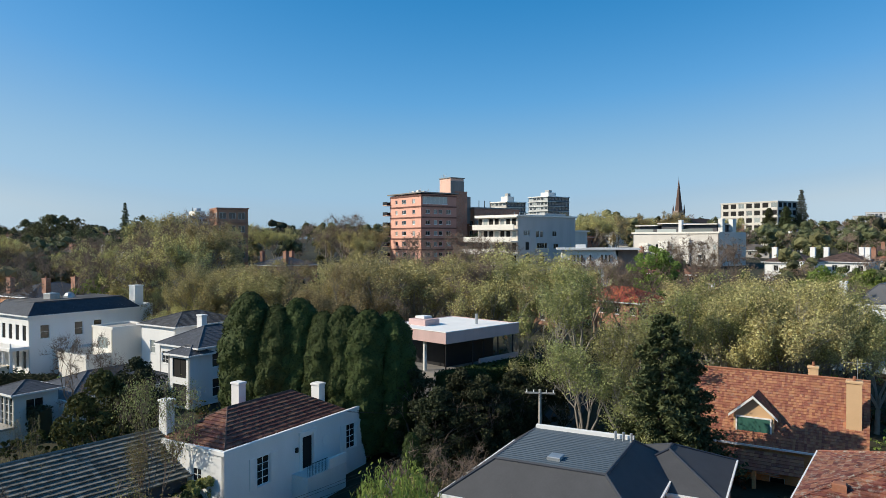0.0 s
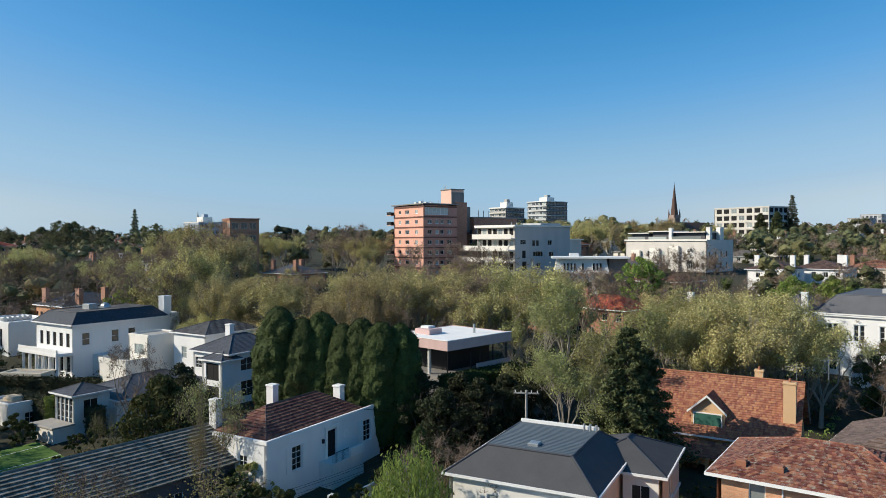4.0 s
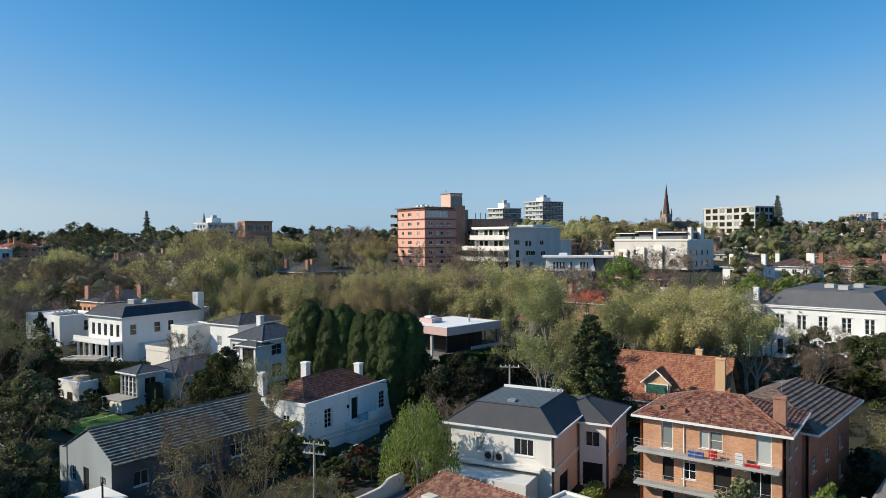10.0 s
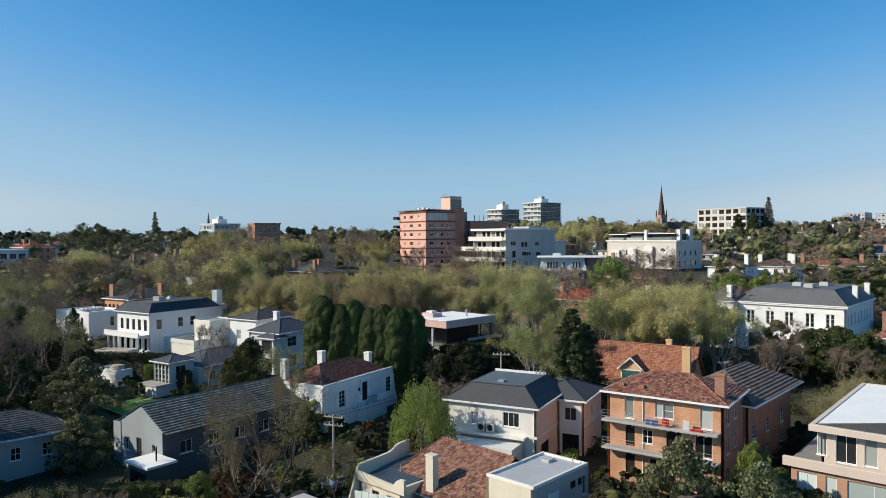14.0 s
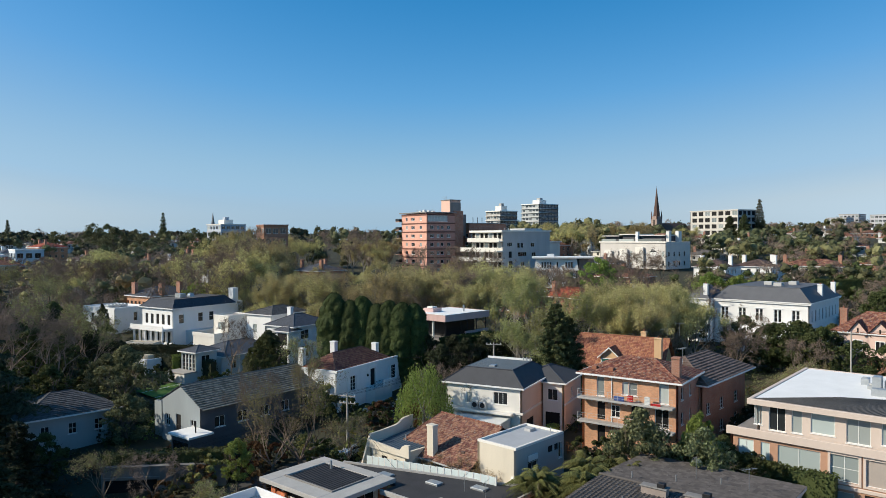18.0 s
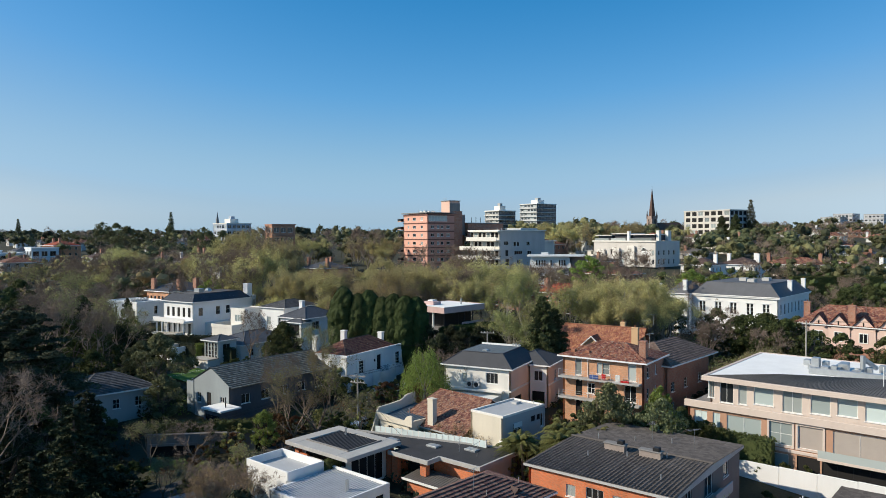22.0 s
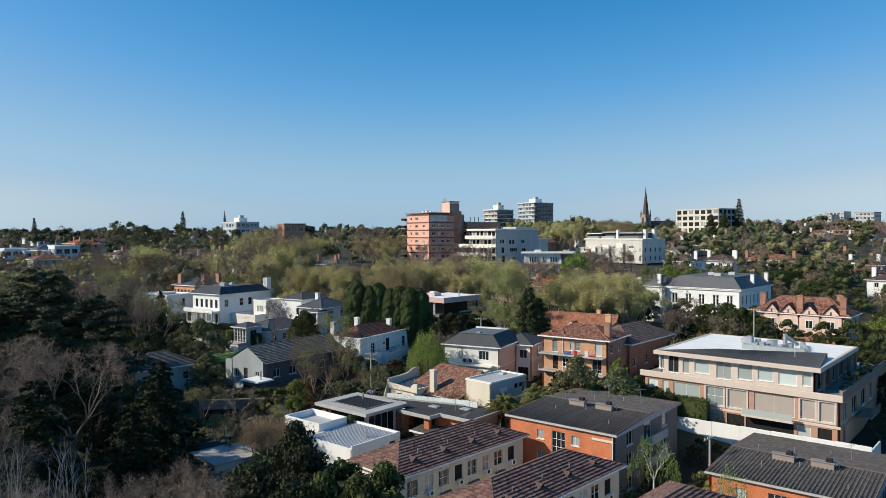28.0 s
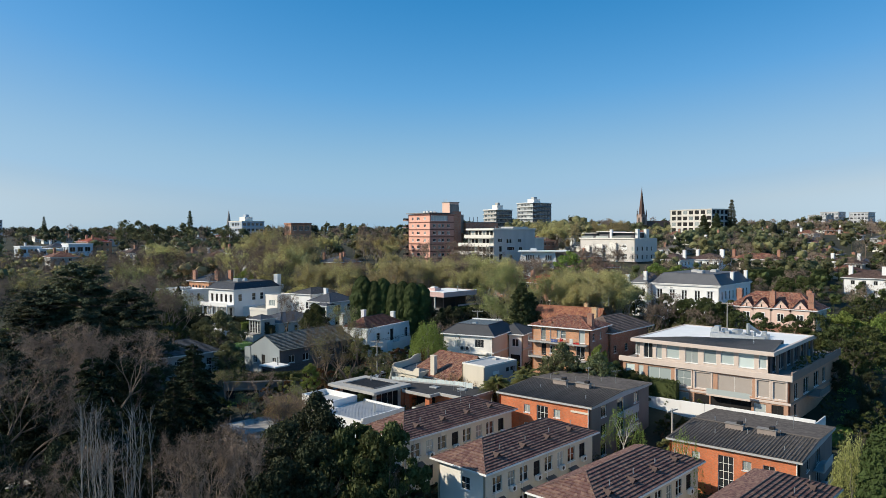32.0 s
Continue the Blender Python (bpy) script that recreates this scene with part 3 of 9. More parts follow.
g = Geo()
gx = [-4000, -2000, -1200, -800, -500, -350, -250, -180] + list(range(-140, 141, 10)) + [180, 250, 350, 500, 800, 1200, 2000, 4000]
gy = [-1500, -700, -350, -220] + list(range(-160, 301, 10)) + [340, 400, 480, 600, 800, 1100, 1500, 2200, 3200, 4500]
for yy in gy:
    for xx in gx:
        g.v.append((xx, yy, land(xx, yy) + 0.15 * noise.noise((xx * 0.07, yy * 0.07, 0))))
for j in range(len(gy) - 1):
    for i in range(len(gx) - 1):
        k = j * len(gx) + i
        g.f.append((k, k + 1, k + 1 + len(gx), k + len(gx)))
tagged(part("ground", g, GROUND), "uneven suburban ground of grass and garden earth", "ground", kind="structure")


def house(x, y, z, r, label, category="house", name="house", group=""):
    return thing(name, pose(x, y, z, 0, 0, r), label, category, group)


# ---- near houses ----
def white_villa():
    b = house(-15.8, 50, 0.6, 60, "white rendered house with brown tiled hip roof and shuttered windows")
    block(b, 0, 0, 17, 6.6, 0, 5.8, WHITE, {
        "S": [(3.2, 2.6, 1.35, 2.2, "w", 2, 4), (8.2, 2.5, 1.3, 2.6, "k", 1, 1), (14.0, 2.6, 1.35, 2.2, "w", 2, 4), (12.0, 0.4, 1.2, 1.5, "w", 2, 2)],
        "W": [(2.4, 3.0, 1.0, 1.5, "w", 2, 3), (2.4, 0.6, 1.0, 1.5, "w", 2, 3)]})
    for u in (2.42, 4.62, 13.22, 15.42):
        part("shutter", Geo().bar(u, -0.09, 2.5, u + 0.72, -0.003, 4.9, 0.02), TRIM, b)
    part("door_surround", Geo().bar(7.85, -0.12, 2.453, 8.17, -0.003, 5.3, 0.03), TRIM, b)
    part("door_surround", Geo().bar(9.53, -0.12, 2.453, 9.85, -0.003, 5.3, 0.03), TRIM, b)
    part("door_head", Geo().bar(7.8, -0.16, 5.303, 9.9, -0.003, 5.6, 0.03), TRIM, b)
    part("oval_window", Geo().tube((11.2, 0.06, 4.2), (11.2, -0.05, 4.2), 0.42, 0.42, 14), TRIM, b)
    part("wall_lamp", Geo().bar(7.4, -0.16, 4.1, 7.65, -0.003, 4.5, 0.03), TRIMD, b)
    for q in ((-0.1, -0.1, 17.1, 0.2), (-0.1, 0.2, 0.2, 6.7)):
        part("parapet", Geo().bar(q[0], q[1], 5.803, q[2], q[3], 6.15, 0.04), WHITE, b)
    hip_roof(b, 0.5, 0.5, 15.2, 7.9, 5.75, 2.2, 0.0, TILE_VILLA, course=0.40, lift=0.09, gutter=WHITE, cap=TILE_DK)
    chimney(b, 8.2, 7.2, 5.5, 9.0, WHITE, 0.8, 0.9, 0)
    chimney(b, 1.3, 7.8, 4.5, 8.8, WHITE, 0.8, 0.9, 0)
    chimney(b, 14.0, 3.2, 5.8, 8.3, WHITE, 0.8, 0.9, 0)
    # entrance terrace with its wall, railing and steps
    part("terrace", Geo().box(7.0, -1.7, 0, 11.8, -0.003, 2.45), WHITE2, b)
    part("terrace_wall", Geo().bar(9.6, -1.8, 2.453, 11.8, -1.55, 3.3, 0.03), WHITE, b)
    rail = Geo()
    for i in range(14):
        rail.tube((7.1 + i * 0.18, -1.6, 2.4), (7.1 + i * 0.18, -1.6, 3.4), 0.015, 0.015, 4)
    rail.tube((7.1, -1.6, 3.4), (9.5, -1.6, 3.4), 0.03, 0.03, 5)
    part("railing", rail, TRIMD, b)
    w = thing("garden_wall", pose(-15.8, 50, 0.4, 0, 0, 60), "low white rendered garden wall with a gate pier", "wall", kind="structure")
    part("wall", Geo().bar(-1.5, -5.2, -0.6, 2.4, -4.95, 1.5, 0.04), WHITE2, w)
    part("pier", Geo().bar(2.4, -5.35, -0.6, 3.0, -4.8, 1.8, 0.05), WHITE2, w)
    part("wall", Geo().bar(5.6, -6.2, -0.6, 16, -5.95, 1.6, 0.04), WHITE2, w)


SLATEC = mat("charcoal_slate", (0.072, 0.073, 0.078), 0.75, 0.15, 0.8, 0.05, island=0.03)


def slate_house():
    b = house(9.8, 35.7, 0.4, 63, "cream rendered house under a charcoal slate roof with level top")
    ops = {
        "W": [(2.0, 4.5, 1.9, 1.55, "w", 3, 1), (6.9, 4.3, 0.9, 1.4, "c", 1, 1), (2.2, 1.0, 2.2, 2.0, "w", 2, 2), (6.3, 1.0, 1.8, 2.0, "w", 2, 2)],
        "S": [(1.6, 0.2, 2.6, 2.3, "k", 1, 1)]}
    block(b, 0, 0, 11.5, 10.8, 0, 6.8, CREAM2, ops, mats={"S": PEACH})
    block(b, 7.2, -3.2, 15.0, -0.003, 0, 6.4, PEACH, {"W": [(0.9, 4.0, 1.4, 1.5, "w", 2, 1), (0.6, 0.1, 2.0, 2.3, "k", 1, 1)], "S": [(3.0, 3.8, 1.2, 1.5, "c", 2, 1)]}, mats={"W": CREAM2})
    for q in ((-0.12, -0.12, 11.5, -0.003), (-0.12, -0.003, -0.003, 10.9)):
        part("string_course", Geo().bar(q[0], q[1], 3.45, q[2], q[3], 3.75, 0.03), CREAM2, b)
    part("string_course", Geo().bar(7.08, -3.32, 3.35, 15.1, -3.203, 3.6, 0.03), CREAM2, b)
    _, t = hip_roof(b, 0, 0, 11.5, 10.8, 6.85, 1.75, 0.35, SLATEC, 4.0, 20.0, flat=3.3, lift=0.008, cap=SLATEB)
    g = Geo()
    ribbed(g, (t[0][0], t[0][1], t[0][2] + 0.03), (t[1][0], t[1][1], t[1][2] + 0.03), (t[2][0], t[2][1], t[2][2] + 0.05), (t[3][0], t[3][1], t[3][2] + 0.05), 0.35, 0.04)
    part("deck_sheet", g, METALB, b)
    part("deck_edge", Geo().bar(t[1][0] - 0.15, t[1][1], t[1][2] - 0.02, t[1][0] + 0.1, t[2][1], t[1][2] + 0.3, 0.02), TRIM, b)
    hip_roof(b, 7.2, -3.2, 15.0, 3.4, 6.45, 1.6, 0.35, SLATEC, 4.0, 20.0, lift=0.008, cap=SLATEB)
    part("skylight", Geo().bar(3.0, 5.0, 8.55, 3.9, 5.8, 8.85, 0.04), ZINC, b)
    for i in range(3):
        part("vent_pipe", Geo().tube((9.0, 2.2 + i * 0.5, 8.4), (9.0, 2.2 + i * 0.5, 9.15), 0.09, 0.09, 8), ZINC, b)
    for i in range(2):
        ac = part("air_conditioner", Geo().bar(-0.75, 4.7 + i * 1.1, 3.8, -0.2, 5.6 + i * 1.1, 4.75, 0.04), TRIMG, b)
        part("fan_grille", Geo().tube((-0.76, 5.15 + i * 1.1, 4.3), (-0.74, 5.15 + i * 1.1, 4.3), 0.34, 0.34, 14), TRIMD, ac)
    part("balcony", Geo().bar(-1.1, 1.0, 3.45, -0.14, 9.8, 3.68, 0.03), CREAM2, b)
    part("downpipe", Geo().tube((-0.08, 0.25, 0.2), (-0.08, 0.25, 6.7), 0.05, 0.05, 6), TRIM, b)
    part("lower_wing", Geo().box(-3.4, 1.5, 0, -0.15, 10.2, 3.0), WHITE2, b)


def dormer_house():
    b = house(33.1, 55.45, -0.5, 58, "orange brick house with steep terracotta tiled roof and dormer")
    block(b, 0, 0, 9, 15.5, 0, 5.2, BRICKY, {
        "W": [(1.5, 2.9, 1.1, 1.5, "w", 2, 2), (6.0, 2.6, 2.6, 1.7, "w", 3, 2), (10.5, 2.9, 1.1, 1.5, "w", 2, 2), (5.5, 0.3, 1.2, 2.1, "d", 1, 1)],
        "S": [(2.0, 2.8, 1.4, 1.6, "w", 2, 2)]})
    x0, x1, y0, y1, z, zt = -0.6, 9.6, -0.5, 16.0, 5.0, 10.4
    g = Geo()
    tiled(g, (x0, y1, z), (x0, y0, z), (4.5, y0, zt), (4.5, y1, zt), 0.28, 0.21, 0.045)
    tiled(g, (x1, y0, z), (x1, y1, z), (4.5, y1, zt), (4.5, y0, zt))
    roof = part("roof", g, TILE_OR, b)
    part("ridge_cap", Geo().tube((4.5, y0, zt + 0.04), (4.5, y1, zt + 0.04), 0.12, 0.12, 6), TILE_OR, roof)
    for y in (0.02, 15.2):
        part("gable_wall", Geo().poly((0, y, 5.2), (9, y, 5.2), (4.5, y, 10.1)).poly((0, y + 0.25, 5.2), (4.5, y + 0.25, 10.1), (9, y + 0.25, 5.2)), BRICKY, b)
    part("gutter", Geo().box(x0 - 0.12, y0, z - 0.1, x0, y1, z + 0.06), TRIM, roof)
    # dormer
    d = part("dormer", Geo().box(0.35, 6.4, 5.4, 3.6, 9.6, 7.5).poly((0.35, 6.4, 7.5), (0.35, 9.6, 7.5), (0.35, 8.0, 8.9)), mat("cream_timber", (0.66, 0.44, 0.25), 0.7, 0.06), b)
    dg = Geo()
    tiled(dg, (4.4, 6.1, 7.3), (-0.1, 6.1, 7.3), (-0.1, 8.0, 9.05), (4.4, 8.0, 9.05))
    tiled(dg, (-0.1, 9.9, 7.3), (4.4, 9.9, 7.3), (4.4, 8.0, 9.05), (-0.1, 8.0, 9.05))
    part("dormer_roof", dg, TILE_OR, d)
    bb = Geo()
    for s in (-1, 1):
        bb.poly((-0.12, 8.0 + s * 1.95, 7.12), (-0.12, 8.0 + s * 1.95, 7.35), (-0.12, 8.0, 9.1), (-0.12, 8.0, 8.85))
    part("barge_board", bb, TRIM, d)
    part("dormer_window", Geo().box(0.28, 6.7, 5.7, 0.34, 9.3, 7.1), GREENB, d)
    part("dormer_window_frame", Geo().box(0.24, 6.58, 5.58, 0.33, 6.7, 7.22).box(0.24, 9.3, 5.58, 0.33, 9.42, 7.22).box(0.24, 6.7, 7.1, 0.33, 9.3, 7.22).box(0.24, 6.7, 5.58, 0.33, 9.3, 5.7), TRIM, d)
    chimney(b, 1.6, 0.6, 5.6, 10.9, mat("cream_timber", (0.66, 0.44, 0.25)), 0.8, 1.1)
    chimney(b, 4.9, 3.8, 9.8, 11.3, mat("cream_timber", (0.66, 0.44, 0.25)), 0.7, 0.8)
    part("antenna", Geo().tube((6.5, 0.5, 8.0), (6.5, 0.5, 12.0), 0.03, 0.02, 5).tube((6.5, -0.6, 11.6), (6.5, 1.6, 11.6), 0.02, 0.02, 4), ZINC, b)
    # skillion porch
    pg = Geo()
    tiled(pg, (-2.3, 14.5, 3.4), (-2.3, 4.0, 3.4), (-0.6, 4.0, 4.6), (-0.6, 14.5, 4.6))
    part("porch_roof", pg, TILE_OR, b)
    for y in (4.3, 7.6, 11.0, 14.2):
        part("porch_post", Geo().bar(-2.2, y - 0.15, 0, -1.9, y + 0.15, 3.4), BRICKY, b)


def brick_flats():
    b = house(26.2, 26.0, 0.3, 55, "apricot brick flats with balconies and a weathered tiled roof", "apartment block", "apartment_block")
    W = [(10.0, 7.0, 0.95, 2.3, "c", 1, 1), (5.4, 7.5, 1.0, 1.5, "c", 1, 2), (6.6, 7.5, 0.75, 1.5, "c", 1, 1), (1.2, 7.0, 1.1, 2.3, "c", 1, 1),
         (9.9, 4.2, 0.95, 2.3, "k", 1, 1), (7.8, 4.7, 1.1, 1.4, "w", 2, 2), (4.6, 4.2, 1.4, 2.2, "k", 1, 1), (1.2, 4.2, 1.6, 2.2, "w", 2, 1),
         (9.9, 1.4, 0.95, 2.2, "k", 1, 1), (6.5, 1.9, 1.5, 1.4, "w", 2, 2), (2.0, 1.9, 1.5, 1.4, "w", 2, 2)]
    S = [(1.0, z, 0.9, 1.4, "w", 1, 2) for z in (1.8, 4.6, 7.4)] + [(4.2, z, 0.7, 1.3, "c", 1, 2) for z in (4.6, 7.4)]
    block(b, 0, 0, 8.0, 11.5, 0, 9.55, BRICKC, {"W": [(q[0] * 0.87, *q[1:]) for q in W], "S": S}, mats={"S": BRICKR})
    hip_roof(b, 0, 0, 8.0, 11.5, 9.6, 1.8, 0.5, TILE_RD, course=0.3, width=0.24, lift=0.06)
    for z in (6.85, 4.05):
        s = part("balcony", Geo().bar(-1.15, 0.3, z - 0.2, -0.003, 11.7, z, 0.03), CONC, b)
        rg = Geo()
        for h in (0.35, 0.65, 0.95):
            rg.tube((-1.1, 0.35, z + h), (-1.1, 11.65, z + h), 0.016, 0.016, 4, False)
        for i in range(10):
            rg.tube((-1.1, 0.35 + i * 1.255, z), (-1.1, 0.35 + i * 1.255, z + 0.97), 0.018, 0.018, 4, False)
        part("railing", rg, TRIMG, s)
        for i in range(16):
            part("joist", Geo().box(-1.0, 0.6 + i * 0.71, z - 0.36, -0.003, 0.75 + i * 0.71, z - 0.203), CONC, s)
    part("downpipe", Geo().tube((-0.08, 7.75, 0.2), (-0.08, 7.75, 9.5), 0.05, 0.05, 6), TRIM, b)
    for y in (9.9, 7.8):
        part("roof_vent", Geo().bar(0.5, y, 9.7, 1.0, y + 0.6, 10.4, 0.05), TILE_OR, b)
    chimney(b, 1.7, 0.7, 9.4, 12.2, BRICKR, 0.9, 0.9, 0)
    # washing and boards on the balcony
    for y, z, w, h, m, n in ((6.9, 6.9, 1.2, 0.5, BLUECLOTH, "drying_rack"), (5.7, 7.0, 0.6, 0.65, REDCLOTH, "red_towel"), (3.4, 6.87, 0.6, 0.9, WHITE2, "folded_table"), (2.0, 6.87, 1.1, 0.25, REDCLOTH, "planter_box")):
        o = thing(n, pose(26.2, 26.0, 0.3, 0, 0, 55) @ pose(-0.75, y * 0.87, z), {"drying_rack": "blue and white washing on a drying rack", "red_towel": "red towel hung over a chair on the balcony", "folded_table": "white folding table leaning at the balcony railing", "planter_box": "planter box with red flowers on the balcony"}[n], n.split("_")[-1])
        part(n.split("_")[-1], Geo().bar(-0.12, 0, 0, 0.12, w, h, 0.05), m, o)
    # wing at the back under its own roof
    c = house(31.2, 32.3, 0.1, 48, "brick wing under a dark brown tiled hip roof", "apartment block", "apartment_block")
    block(c, 0, 0, 14.5, 7.6, 0, 8.3, BRICKR, {"S": [(1.2, z, 1.2, 1.4, "w", 2, 3) for z in (1.5, 4.3)] + [(5.5, z, 1.2, 1.4, "w", 2, 3) for z in (1.5, 4.3)] + [(10.5, z, 1.2, 1.4, "w", 2, 3) for z in (1.5, 4.3)]})
    hip_roof(c, 0, 0, 14.5, 7.6, 8.35, 2.4, 1.0, TILE_AN, course=0.45, width=0.4, lift=0.11)


def parapet_house():
    b = house(7.2, 19.6, -0.4, 47, "old cream house with mossy red tiled roof and curved parapets")
    # white flat-roofed box
    # cream walls; grey on S puts that face's shade into the colour
    block(b, -0.8, -0.9, 7.8, 4.2, 0, 5.1, CREAM, {"S": [(2.0, 2.5, 1.7, 1.6, "w", 2, 2), (5.6, 3.6, 0.9, 0.7, "k", 1, 1), (6.8, 3.6, 0.9, 0.7, "k", 1, 1), (7.6, 2.6, 0.6, 1.7, "w", 1, 1)]}, mats={"S": GREYR})
    flat_roof(b, -0.8, -0.9, 7.8, 4.2, 5.1, 0.24, ROOFG, CREAM2)
    part("blind", Geo().box(1.25, -1.0, 3.5, 2.85, -0.903, 4.1), TRIM, b)
    part("roof_hatch", Geo().bar(5.6, 2.0, 5.15, 6.6, 2.8, 5.4, 0.03), TRIMG, b)
    part("vent_pipe", Geo().tube((6.9, 0.2, 5.1), (6.9, 0.2, 5.75), 0.06, 0.06, 6), ZINC, b)
    part("buttress", Geo().poly((-1.9, -0.85, 0), (-0.8, -0.85, 0), (-0.8, -0.85, 2.4)).poly((-1.9, -0.3, 0), (-0.8, -0.3, 2.4), (-0.8, -0.3, 0)).poly((-1.9, -0.85, 0), (-0.8, -0.85, 2.4), (-0.8, -0.3, 2.4), (-1.9, -0.3, 0)), CREAM2, b)
    # long tiled slope, its ridge and the chimney that stands out of it
    block(b, -1.6, 4.2, 8.4, 16.2, 0, 2.1, TAN)
    g = Geo()
    tiled(g, (-2.1, 16.4, 2.1), (-2.1, 4.25, 2.1), (3.5, 4.25, 5.65), (3.5, 13.6, 5.75), 0.30, 0.24, 0.06)
    tiled(g, (-2.1, 16.4, 2.1), (3.5, 13.6, 5.75), (3.5, 13.6, 5.75), (3.5, 16.6, 3.9), 0.30, 0.24, 0.06)
    tiled(g, (8.8, 4.25, 2.4), (8.8, 16.4, 2.4), (3.5, 13.6, 5.75), (3.5, 4.25, 5.65), 0.30, 0.24, 0.06)
    tiled(g, (8.8, 16.4, 2.4), (3.4, 16.6, 2.4), (3.5, 13.6, 5.75), (3.5, 13.6, 5.75), 0.30, 0.24, 0.06)
    roof = part("roof", g, TILE_MOSS, b)
    for i in range(22):
        y = 4.3 + i * 0.42
        part("ridge_cap", Geo().tube((3.5, y, 5.72 + i * 0.005), (3.5, y + 0.40, 5.70 + i * 0.005), 0.13, 0.10, 6), TILE_RD, roof)
    part("gutter", Geo().box(-2.24, 4.3, 1.98, -2.1, 12.0, 2.12), TRIMG, roof)
    chimney(b, -1.3, 10.4, 1.2, 5.85, CREAM, 0.75, 0.95, 0)
    for z, y in ((2.95, 6.4), (2.8, 9.0)):
        part("roof_vent", Geo().bar(-0.5, y, z, 0.2, y + 0.5, z + 0.42, 0.05), TILE_DK, b)
    # low wing with a sheet roof behind shaped parapets
    block(b, -3.8, 11.9, 3.0, 18.0, -0.6, 2.9, CREAM, {"W": [(0.6, 0.9, 1.5, 0.9, "k", 2, 1), (3.2, 0.9, 1.0, 0.9, "k", 1, 1)]})
    g = Geo()
    ribbed(g, (-3.5, 17.75, 2.72), (-3.5, 12.2, 2.72), (2.8, 12.2, 3.35), (2.8, 17.75, 3.35), 0.45, 0.04)
    part("roof", g, METALB, b)
    for i in range(3):
        part("vent_pipe", Geo().tube((-0.8 + i * 1.0, 15.2 - i * 0.4, 2.9), (-0.8 + i * 1.0, 15.2 - i * 0.4, 3.7 - 0.2 * i), 0.07, 0.07, 8), ZINC, b)

    def shaped(prof, along, at, base, name):
        pg = Geo()
        for (a, za), (c, zc) in zip(prof, prof[1:]):
            q = [(a, base), (c, base), (c, zc), (a, za)]
            f, k = ([(u, at, z) for u, z in q], [(u, at + 0.28, z) for u, z in q]) if along == "x" else ([(at, u, z) for u, z in q], [(at + 0.28, u, z) for u, z in q])
            pg.poly(*f).poly(*reversed(k)).poly(f[3], f[2], k[2], k[3])
        for i in (0, -1):
            u, z = prof[i]
            pg.poly(*([(u, at, base), (u, at, z), (u, at + 0.28, z), (u, at + 0.28, base)] if along == "x" else [(at, u, base), (at, u, z), (at + 0.28, u, z), (at + 0.28, u, base)]))
        part(name, pg, CREAM, b, "stepped and curved cream parapet")
    shaped([(-3.8, 3.85), (-1.5, 3.95), (0.3, 4.1), (0.9, 4.3), (1.3, 4.6), (1.8, 4.72), (3.1, 4.8)], "x", 18.02, 2.4, "parapet")
    shaped([(11.3, 3.85), (12.0, 3.78), (12.4, 3.55), (12.7, 3.15), (13.0, 3.02), (18.3, 3.3)], "y", -4.1, 2.4, "parapet")
    part("raking_wall", Geo().poly((-5.4, 18.05, -0.4), (-3.8, 18.05, -0.4), (-3.8, 18.05, 3.8)).poly((-5.4, 18.3, -0.4), (-3.8, 18.3, 3.8), (-3.8, 18.3, -0.4)).poly((-5.4, 18.05, -0.4), (-3.8, 18.05, 3.8), (-3.8, 18.3, 3.8), (-5.4, 18.3, -0.4)), CREAM, b)


